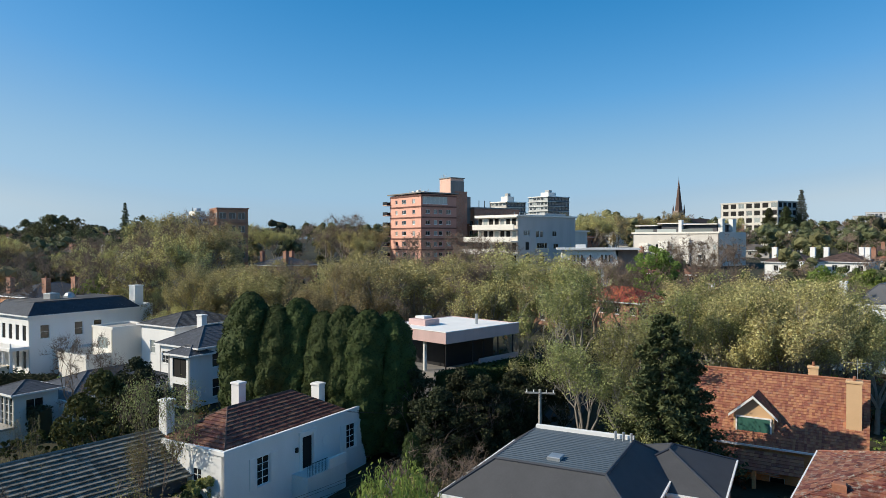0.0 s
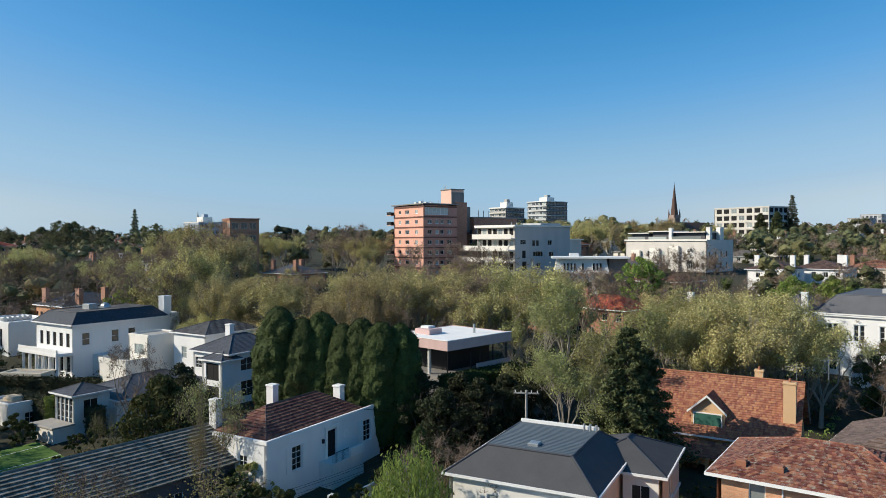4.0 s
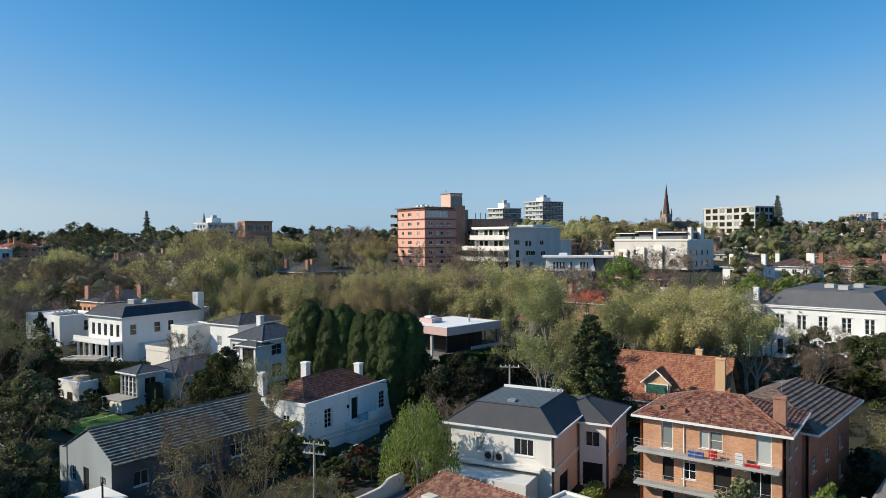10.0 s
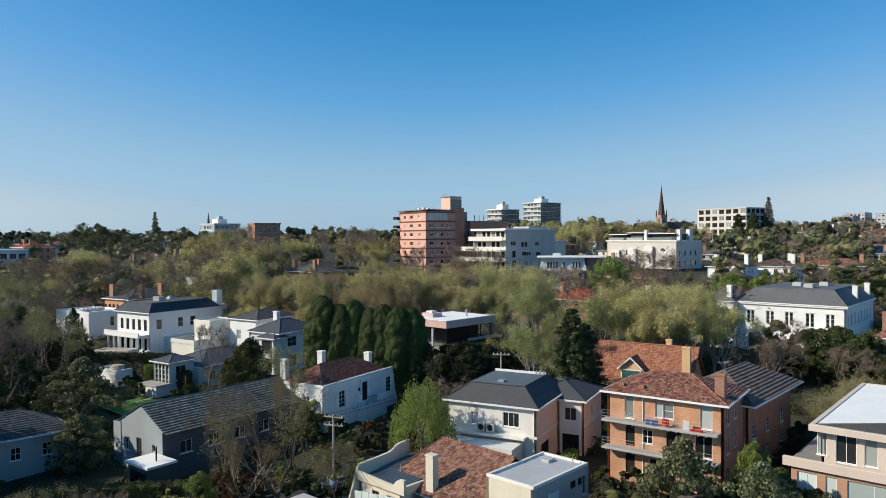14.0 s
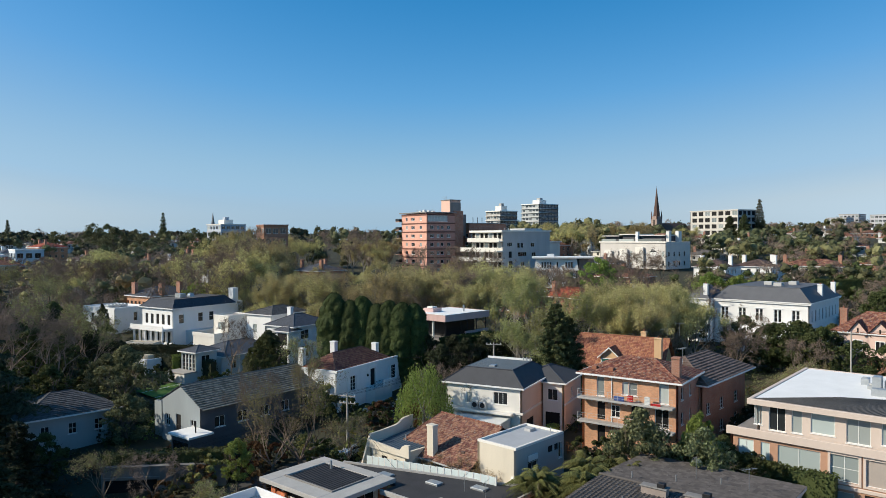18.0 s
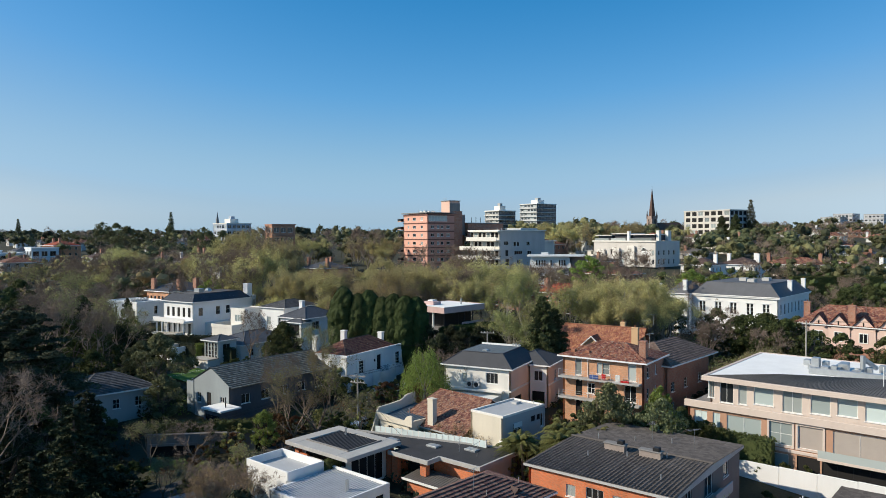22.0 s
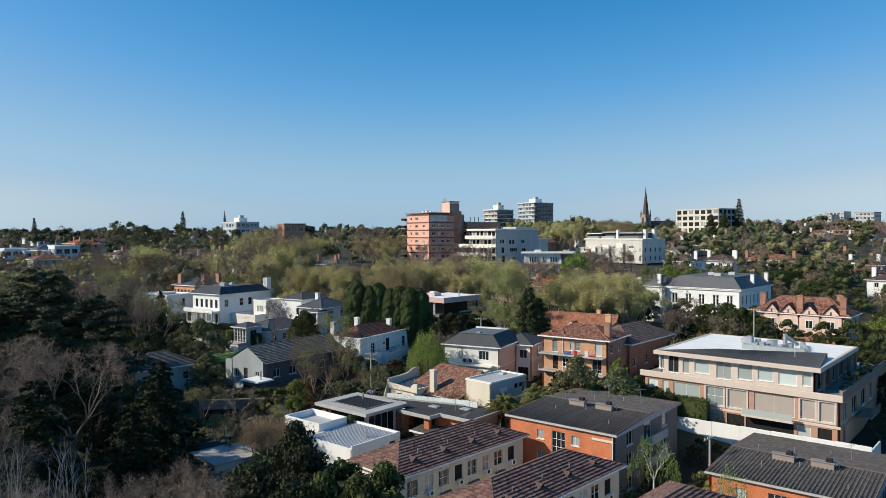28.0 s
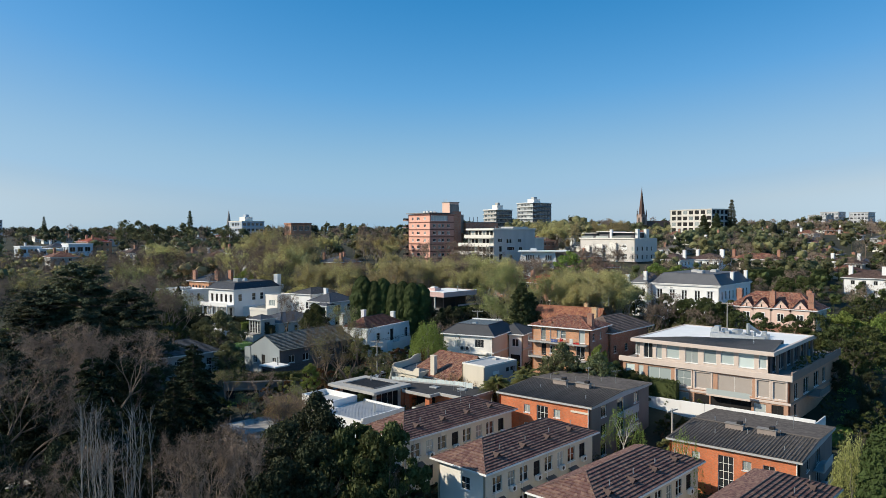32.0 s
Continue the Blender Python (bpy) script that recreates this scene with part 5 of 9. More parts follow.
    part("wall_panel", Geo().bar(-0.02, -5.5, -1.5, 0.2, -0.02, 2.7, 0.03), WHITE2, w_)
    rw = thing("side_wall", pose(28.0, 21.8, -2.4, 0, 0, -75), "plain grey rendered wall beside the flats", "wall", kind="structure")
    part("wall_panel", Geo().bar(0, 0, -2.0, 4, 0.2, 1.8, 0.03), GREYR, rw)


white_villa()
slate_house()
dormer_house()
brick_flats()
parapet_house()
pavilion()
white_annex()
orange_flats()
villa_unit(-4.0, -13.4, -4.4, 46, 20.4, 7.4)
villa_unit(5.2, -23.8, -4.7, 46, 20.4, 7.0)
villa_unit(15.4, -32.2, -5.6, 46, 20.4, 7.6)
villa_unit(26.5, -40.0, -5.9, 46, 20.4, 7.6)
terrace_flats()


# ---- houses farther off ----
GREYL = mat("grey_green_render", (0.30, 0.335, 0.35), 0.8, 0.12, 0.5, 0.06, streak=True)


def gable_house():
    b = house(-30.9, 36.4, -1.6, 53, "grey rendered house with a charcoal tiled gable roof")
    w, d, e, t = 22, 9.2, 6.2, 8.6
    # S wall coloured far darker than the rest for its shaded side
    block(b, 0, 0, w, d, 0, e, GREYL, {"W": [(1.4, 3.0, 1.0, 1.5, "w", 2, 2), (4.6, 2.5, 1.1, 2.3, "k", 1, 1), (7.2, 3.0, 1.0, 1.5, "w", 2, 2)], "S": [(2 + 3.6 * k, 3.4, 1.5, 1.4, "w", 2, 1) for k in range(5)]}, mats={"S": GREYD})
    part("gable_wall", Geo().poly((0, d, e), (0, 0, e), (0, d / 2, t - 0.15)).poly((0.25, 0, e), (0.25, d, e), (0.25, d / 2, t - 0.15)), GREYL, b)
    g = Geo()
    tiled(g, (-0.15, -0.5, e - 0.2), (w + 0.4, -0.5, e - 0.2), (w + 0.4, d / 2, t), (-0.15, d / 2, t), 0.45, 0.36, 0.15)
    tiled(g, (w + 0.4, d + 0.5, e - 0.2), (-0.15, d + 0.5, e - 0.2), (-0.15, d / 2, t), (w + 0.4, d / 2, t), 0.45, 0.36, 0.15)
    roof = part("roof", g, TILE_L, b)
    part("ridge_cap", Geo().tube((-0.15, d / 2, t + 0.05), (w + 0.4, d / 2, t + 0.05), 0.12, 0.12, 6), TILE_L, roof)
    part("side_wing", Geo().box(0.4, d + 0.02, 0, 5, d + 2.4, 5.7), GREYL, b)
    part("porch", Geo().box(-3.2, -2.4, 0, -0.02, 1.6, 3.5), GREYD, b)
    part("porch_roof", Geo().bar(-3.5, -2.7, 3.503, -0.02, 1.9, 3.75, 0.03), ROOFW, b)
    part("porch_opening", Geo().box(-3.24, -2.0, 0.4, -3.203, 1.2, 2.9), GLASS, b)
    part("flue", Geo().tube((-1.6, -1.2, 3.7), (-1.6, -1.2, 5.2), 0.09, 0.09, 8), TRIMD, b)
    rg = Geo()
    for k in range(6):
        rg.tube((-0.25, 4.5 + k * 0.25, 2.5), (-0.25, 4.5 + k * 0.25, 3.5), 0.015, 0.015, 4)
    rg.tube((-0.25, 4.4, 3.5), (-0.25, 5.9, 3.5), 0.025, 0.025, 5)
    part("railing", rg, TRIMD, b)


def dark_hip_house():
    b = house(-52.4, 34.2, -2.3, 44, "shaded house with a charcoal hip roof among dark trees")
    block(b, 0, 0, 11, 8.5, 0, 5.9, GREYR, {"W": [(1.5, 3.4, 1.2, 1.4, "w", 2, 2), (5.0, 3.4, 1.2, 1.4, "w", 2, 2)], "S": [(2.0, 3.4, 1.0, 1.4, "w", 2, 2), (5.2, 3.4, 1.0, 1.4, "w", 2, 2), (8.4, 3.4, 1.0, 1.4, "w", 2, 2)]})
    hip_roof(b, 0, 0, 11, 8.5, 5.95, 2.3, 0.6, TILE_GY, course=0.42, lift=0.07)
    g = house(-38.2, 25.3, -3.2, 7, "stained concrete retaining wall with a dark garage opening", "garage", "garage")
    block(g, 0, 0, 13.5, 3.0, -0.5, 3.9, CONCD, {"S": [(0.4, 0.1, 5.6, 2.4, "k", 1, 1)]})
    part("coping", Geo().bar(-0.15, -0.15, 3.91, 13.65, 3.1, 4.05, 0.03), CONCD, g)
    part("garage_lintel", Geo().bar(0.2, -0.12, 2.55, 6.3, -0.003, 2.85, 0.02), CONCD, g)
    c = house(-28.0, 2.5, -4.7, 44, "low grey roofed shed behind the trees", "shed", "shed")
    block(c, 0, 0, 7, 6.5, 0, 2.8, WHITE2)
    part("roof", Geo().box(-0.3, -0.3, 2.81, 7.3, 6.8, 3.0), CONC, c)


def conservatory_villa():
    b = house(-44.2, 71.4, 0.7, 57, "white house with tall glazed bay and low grey roof")
    block(b, 0, 0, 4.5, 4.2, 0, 5.3, WHITE2, {"W": [(0.35 + 0.92 * i, 1.7, 0.75, 3.2, "w", 1, 4) for i in range(4)], "S": [(1.2, 2.4, 1.8, 2.2, "w", 2, 2)]})
    hip_roof(b, 0, 0, 4.5, 4.2, 5.35, 0.9, 0.4, SLATE, 0.3, 0.3, lift=0.02)
    block(b, 4.5, -1.5, 19, 8, 0, 4.0, WHITE2, {"S": [(2 + 3.2 * i, 1.6, 1.2, 1.5, "w", 2, 2) for i in range(4)]})
    hip_roof(b, 4.9, -1.5, 19, 8, 4.05, 1.9, 0.4, SLATE, 0.3, 0.3, lift=0.02)
    part("terrace", Geo().box(-2.6, -0.2, 0, -0.02, 4.6, 1.9), CREAM2, b)
    part("terrace_coping", Geo().bar(-2.75, -0.35, 1.903, -0.02, 4.75, 2.1, 0.03), PAVE, b)
    w = house(-53.0, 74.5, 0.0, 57, "white rendered single-storey building with a flat roof")
    block(w, 0, 2, 5, 8, 0, 3.7, WHITE, {"W": [(2.0, 0.4, 1.6, 1.9, "k", 1, 1)], "S": [(2, 1.2, 1.2, 1.4, "w", 2, 2)]})
    flat_roof(w, 0, 2, 5, 8, 3.7, 0.35, PAVE, WHITE)
    part("roof_lantern", Geo().bar(1.4, 4, 3.75, 3.4, 6.4, 4.4, 0.3), TAN, w)
    L = thing("lawn_court", pose(-45.5, 58.5, 0, 0, 0, 50), "bright green lawn court with white lines beside a hedge", "lawn", kind="structure")
    g = Geo()
    n = 12
    for j in range(n + 1):
        for i in range(n + 1):
            p = Matrix.Translation((-45.5, 58.5, 0)) @ Matrix.Rotation(radians(50), 4, "Z") @ Vector((i * 0.58, j * 0.66, 0))
            g.v.append((i * 0.58, j * 0.66, land(p.x, p.y) + 0.45))
    for j in range(n):
        for i in range(n):
            k = j * (n + 1) + i
            g.f.append((k, k + 1, k + n + 2, k + n + 1))
    part("turf", g, LAWN, L)
    lg = Geo()
    for j in (2, 9):
        for i in range(n):
            a, c = g.v[j * (n + 1) + i], g.v[j * (n + 1) + i + 1]
            lg.poly((a[0], a[1], a[2] + 0.02), (c[0], c[1], c[2] + 0.02), (c[0], c[1] + 0.1, c[2] + 0.02), (a[0], a[1] + 0.1, a[2] + 0.02))
    part("line", lg, TRIM, L)


def mansard_mansion():
    b = house(-59.2, 99.2, 2.4, 57, "white mansion with dark mansard roof, columned loggia and tall windows", "mansion")
    w, d = 16.6, 11.4
    block(b, 0, 0, w, d, 0, 8.6, WHITE, {"W": [(1.0 + 2.0 * i, 5.0, 1.0, 2.2, "k", 1, 1) for i in range(5)] + [(1.0 + 2.0 * i, 1.0, 1.1, 2.5, "w", 1, 1) for i in range(5)],
                                        "S": [(1.5, 5.2, 1.3, 2.0, "w", 1, 2), (6.5, 5.2, 1.3, 2.0, "w", 1, 2), (9.5, 5.2, 1.3, 2.0, "w", 1, 2), (11.5, 1.4, 1.2, 2.0, "w", 1, 2)]})
    hip_roof(b, 0, 0, w, d, 8.65, 1.75, 0.4, SLATEB, 0.3, 0.3, flat=4.2, lift=0.02)
    part("roof_deck", Geo().box(1.7, 1.7, 9.9, w - 1.7, d - 1.7, 10.42), METAL, b)
    for u in range(6):
        part("column", Geo().tube((-2.3, 0.5 + u * 2.05, 0), (-2.3, 0.5 + u * 2.05, 3.9), 0.26, 0.22, 12), WHITE, b)
    part("loggia_roof", Geo().bar(-2.8, -0.2, 3.9, -0.003, d + 0.4, 4.35, 0.04), WHITE, b)
    part("balustrade", Geo().bar(-2.7, -0.1, 4.36, -2.5, d + 0.3, 5.0, 0.03), WHITE, b)
    part("plinth", Geo().box(-3.2, -0.4, -1.5, -0.003, d + 0.5, 0.0), WHITE2, b)
    chimney(b, w + 0.8, 1.2, 5, 12.1, WHITE, 1.5, 1.6, 0)
    part("rooftop_unit", Geo().bar(5.5, 5, 10.43, 7, 7, 11.3, 0.08).dome((9, 6, 10.43), 0.9, 0.9, 0.9), ZINC, b)
    part("side_wing", Geo().box(3.2, -2.6, 0, 14.0, -0.003, 3.6), WHITE2, b)
    part("end_wing", Geo().box(w + 0.003, 2.3, 0, w + 4.5, 8, 8.8), WHITE, b)
    n = house(-68.5, 95.2, 1.4, -6, "low cream garden pavilion in front of the mansion", "garden pavilion", "garden_pavilion")
    block(n, 0, 0, 7.0, 3.5, -0.8, 2.6, CREAM, {"S": [(0.8, 0.9, 2.0, 1.1, "w", 2, 1), (4.2, 0.4, 1.6, 1.6, "k", 1, 1)]})
    flat_roof(n, 0, 0, 7.0, 3.5, 2.6, 0.3, PAVE, CREAM)
    # white box beside it
    c = house(-80.0, 116.0, 1.6, 57, "plain white flat-roofed wing with rooftop tanks")
    block(c, 0, 0, 9.0, 14.0, 0, 7.6, WHITE, {"W": [(2.5, 3.2, 1.0, 3.4, "w", 1, 2), (9.0, 4.0, 1.2, 2.4, "w", 1, 2)], "S": [(5, 4.4, 1.0, 2.2, "w", 1, 2)]})
    flat_roof(c, 0, 0, 9.0, 14.0, 7.6, 0.35, ROOFW, WHITE)
    for i in range(6):
        part("rooftop_tank", Geo().tube((1.5 + 0.9 * i, 4.6, 8.1), (1.5 + 0.9 * i, 5.8, 8.1), 0.42, 0.42, 10), ZINC, c)
    # brick house behind
    e = house(-75.5, 126.0, 3.2, 57, "orange brick house with a grey hip roof and tall chimneys")
    block(e, 0, 0, 14, 10.5, 0, 8.2, BRICKC, {"W": [(1 + 1.7 * i, 5.2, 0.9, 1.7, "w", 1, 2) for i in range(6)]})
    hip_roof(e, 0, 0, 14, 10.5, 8.25, 2.2, 0.4, SLATE, 0.35, 0.35, lift=0.03)
    for x, y in ((1.0, 8.4), (3.5, 0.5), (9.0, 0.6)):
        chimney(e, x, y, 7, 11.6, BRICKR, 0.9, 1.5)
    # cream box, hip-roofed and grey-roofed white houses
    f = house(-46.3, 97.0, 1.2, 57, "cream flat-roofed house with stepped terraces")
    block(f, 0, 0, 6, 5.2, 0, 8.2, CREAM2, {"W": [(1.2, 5.4, 2.4, 1.6, "b", 3, 1), (1.0, 2.0, 2.0, 1.6, "w", 2, 1)]})
    flat_roof(f, 0, 0, 6, 5.2, 8.2, 0.3, PAVE, CREAM2)
    part("lower_terrace", Geo().box(-3.5, 0.5, 0, -0.02, 7.5, 4.2), CREAM2, f)
    part("terrace_parapet", Geo().bar(-3.6, 0.4, 4.2, -3.4, 7.6, 5.0, 0.03).bar(-3.4, 0.4, 4.2, -0.02, 0.6, 5.0, 0.03), CREAM2, f)
    h = house(-36.5, 94.5, 1.8, 57, "white house with a dark tiled hip roof")
    block(h, 0, 0, 11, 8, 0, 8.2, WHITE, {"W": [(1.2, 4.3, 1.0, 1.8, "w", 1, 2), (4.6, 4.3, 1.2, 1.8, "c", 1, 2), (1.2, 1.0, 2.0, 2.0, "w", 2, 1)], "S": [(3.5, 4.3, 1.2, 1.6, "w", 2, 2)]})
    hip_roof(h, 0, 0, 11, 8, 8.25, 1.5, 0.3, TILE_GY, lift=0.05)
    k = house(-29.5, 83.5, 1.9, 57, "white house with grey slate hip roof and columned porch")
    block(k, 0, 0, 10, 7.6, 0, 7.0, WHITE, {"W": [(5.2, 4.6, 2.0, 1.5, "w", 3, 3), (1.4, 4.4, 1.6, 1.9, "k", 2, 1), (5.0, 1.0, 2.2, 2.2, "w", 2, 2), (1.3, 0.6, 2.0, 2.6, "k", 2, 1)], "S": [(2.0, 4.4, 2.2, 1.8, "w", 2, 2), (2.0, 0.8, 2.2, 2.2, "w", 2, 2), (6.8, 4.4, 1.4, 1.8, "w", 2, 2)]})
    hip_roof(k, 0, 0, 10, 7.6, 7.05, 2.0, 0.4, SLATE, 0.3, 0.3, lift=0.02)
    block(k, -1.6, -0.4, -0.003, 3.6, 0, 6.3, WHITE, {"W": [(0.6, 3.6, 2.6, 2.3, "k", 2, 1), (0.6, 0.3, 2.6, 2.5, "k", 2, 1)]})
    hip_roof(k, -1.6, -0.4, 1.5, 3.6, 6.35, 0.9, 0.3, SLATE, 0.3, 0.3, lift=0.02)
    chimney(k, 5.5, 6.5, 7.5, 10.2, WHITE, 0.8, 1.0, 0)


PINKF = mat("dusty_pink_render", (0.56, 0.40, 0.38), 0.8, 0.12, 0.5, 0.06, streak=True)


def flat_roof_house():
    b = house(0.1, 70.2, 3.0, 46, "modern house with white flat roof, pink fascia and open terrace")
    block(b, 0.3, 0.3, 11, 9.5, 0, 4.6, GREYD)
    part("upper_floor", Geo().box(-0.2, -0.2, 4.603, 11.4, 9.9, 5.3), CONCD, b)
    # inner walls coloured near black for the deep shade under the roof
    block(b, 3.2, 3.0, 11, 9.5, 5.303, 8.45, TRIMD, {"W": [(0.5, 0.1, 5.4, 2.6, "k", 4, 1)], "S": [(0.5, 0.1, 6.6, 2.6, "k", 5, 1)]})
    part("fascia", Geo().bar(-0.3, -0.3, 8.45, 11.5, -0.05, 9.6, 0.04).bar(-0.3, -0.05, 8.45, -0.05, 10.0, 9.6, 0.04).bar(11.25, -0.05, 8.45, 11.5, 10.0, 9.6, 0.04).bar(-0.05, 9.75, 8.45, 11.25, 10.0, 9.6, 0.04), PINKF, b)
    part("roof", Geo().box(-0.05, -0.05, 8.5, 11.25, 9.75, 9.55), ROOFW, b)
    part("roof_edge", Geo().bar(-0.34, -0.34, 9.603, 11.54, -0.02, 9.68, 0.02).bar(-0.34, -0.02, 9.603, -0.02, 10.04, 9.68, 0.02), ROOFW, b)
    curb = part("roof_plant_box", Geo().bar(2.4, 5.4, 9.553, 4.6, 8.0, 10.2, 0.05), PINKF, b)
    part("lid", Geo().bar(3.2, 6.4, 10.203, 4.4, 7.8, 10.45, 0.04), TRIM, curb)
    part("flue", Geo().tube((7.6, 2.6, 9.55), (7.6, 2.6, 10.7), 0.16, 0.16, 8), ZINC, b)
    part("balustrade", Geo().bar(5.0, -0.25, 4.2, 11.4, -0.003, 6.35, 0.03), PINKF, b)
    for x, y in ((0.1, 0.1), (4.2, 0.1), (5.9, 0.1), (8.3, 0.1), (10.9, 0.1), (0.1, 6.4), (0.1, 9.5)):
        part("post", Geo().tube((x, y, 5.3), (x, y, 8.45), 0.09, 0.09, 6), TRIMD, b)
    part("column", Geo().tube((0.4, 3.4, 5.3), (0.4, 3.4, 8.45), 0.22, 0.22, 10), WHITE2, b)


SLATEM = mat("matt_blue_grey_slate", (0.115, 0.118, 0.128), 0.7, 0.15, 0.6, 0.05)


def slate_mansion():
    b = house(72.0, 86.0, 3.0, 48, "white rendered mansion with grey slate mansard roofs and tall chimneys", "mansion")
    W = [(u, 5.7, 0.62, 2.5, "w", 1, 3) for u in (1.8, 2.6, 5.2, 6.0, 8.8, 9.6, 12.2, 13.0, 15.8, 16.6)] + [(u, 1.2, 0.9, 2.6, "k", 1, 2) for u in (1.4, 4.6, 8.4, 12.4, 16.0)]
    S = [(1.5 + 2.6 * i, 5.9, 0.9, 2.3, "w", 1, 2) for i in range(8)] + [(1.5 + 2.6 * i, 1.4, 0.9, 2.6, "w", 1, 2) for i in range(8)]
    block(b, 0, 0, 23, 19, 0, 9.8, WHITE, {"W": W, "S": S})
    hip_roof(b, 0, 0, 23, 19, 9.85, 2.7, 0.35, SLATEM, 4.0, 30.0, flat=7.0, lift=0.008)
    part("roof_deck", Geo().box(2.7, 2.7, 12.2, 20.3, 16.3, 12.59), SLATEM, b)
    for x, y in ((6, 7), (9.5, 10), (13, 6)):
        part("rooftop_unit", Geo().bar(x, y, 12.593, x + 2.0, y + 1.6, 13.3, 0.06), TRIMG, b)
    part("cornice", Geo().bar(-0.35, -0.35, 9.4, -0.003, 19, 9.82, 0.05).bar(-0.003, -0.35, 9.4, 23.3, -0.003, 9.82, 0.05), WHITE, b)
    block(b, -1.8, 19.003, 8, 24, 0, 9.8, WHITE, {"W": [(1.0, 5.9, 0.9, 2.3, "w", 1, 2), (2.8, 5.9, 0.9, 2.3, "w", 1, 2)]})
    hip_roof(b, -1.8, 19.3, 8, 24, 9.85, 2.5, 0.3, SLATEM, 4.0, 30.0, lift=0.008)
    for x, y in ((11, 0.8), (21.5, 0.8), (-1.0, 20.2)):
        chimney(b, x, y, 9.4, 13.0, WHITE, 0.7, 0.9, 1)
    for u in (2.1, 5.5, 9.1, 12.5, 16.1):
        part("window_hood", Geo().bar(-0.12, u - 0.5, 8.3, -0.003, u + 1.3, 8.45, 0.03), WHITE, b)
    part("balcony", Geo().bar(-2.2, 0.6, 4.6, -0.003, 5.6, 5.0, 0.04), WHITE, b)
    part("balustrade", Geo().bar(-2.2, 0.6, 5.003, -2.0, 5.6, 5.5, 0.03), WHITE, b)
    part("entrance_bay", Geo().bar(-2.0, 0.8, 0, -0.003, 5.4, 4.597, 0.05), WHITE, b)
    part("porch", Geo().box(-6, 8, -2, -0.003, 13, 2.5), WHITE2, b)


def gabled_pink_house():
    b = house(84.2, 61.5, 2.4, 48, "pale pink rendered house with front gables and tall brick chimneys")
    block(b, 0, 0, 9, 19, 0, 6.6, PINKP, {"W": [(17.2, 3.9, 1.1, 1.6, "w", 2, 2), (0.5, 3.9, 1.1, 1.6, "w", 2, 2)], "S": [(2, 4.2, 1.4, 1.6, "w", 2, 2), (5.5, 4.2, 1.4, 1.6, "w", 2, 2)]}, mats={"S": CREAM})
    hip_roof(b, 0, 0, 9, 19, 6.65, 3.4, 0.5, TILE_RD, lift=0.05)
    for y in (3.2, 7.4, 11.6, 15.0):
        w = 2.0 if y < 14 else 1.7
        wall = part("gable", Geo().poly((-0.3, y + w, 6.4), (-0.3, y - w, 6.4), (-0.3, y, 8.6)).poly((-0.3, y - w, 6.4), (-0.3, y + w, 6.4), (-0.3, y + w, 0), (-0.3, y - w, 0)), PINKP, b)
        part("brick_base", Geo().bar(-0.42, y - w, -0.5, -0.303, y + w, 2.6, 0.02), BRICKR, wall)
        g = Geo()
        tiled(g, (4.4, y - w - 0.35, 6.1), (-0.65, y - w - 0.35, 6.1), (-0.65, y, 8.9), (4.4, y, 8.9))
        tiled(g, (-0.65, y + w + 0.35, 6.1), (4.4, y + w + 0.35, 6.1), (4.4, y, 8.9), (-0.65, y, 8.9))
        part("gable_roof", g, TILE_RD, b)
        part("gable_slit", Geo().box(-0.34, y - 0.12, 6.6, -0.303, y + 0.12, 7.5), DARK, wall)
        f = part("window_frame", Geo().bar(-0.40, y - 0.75, 3.6, -0.303, y + 0.75, 5.5, 0.02), TRIM, wall)
        for k in (-0.34, 0.34):
            part("pane", Geo().box(-0.42, y + k - 0.28, 3.75, -0.403, y + k + 0.28, 5.35), GLASS, f)
    for x, y in ((0.4, 1.0), (0.9, 9.5), (3.5, 18.0), (6.5, 3.0)):
        chimney(b, x, y, 5, 10.6, BRICKR, 0.8, 1.2)


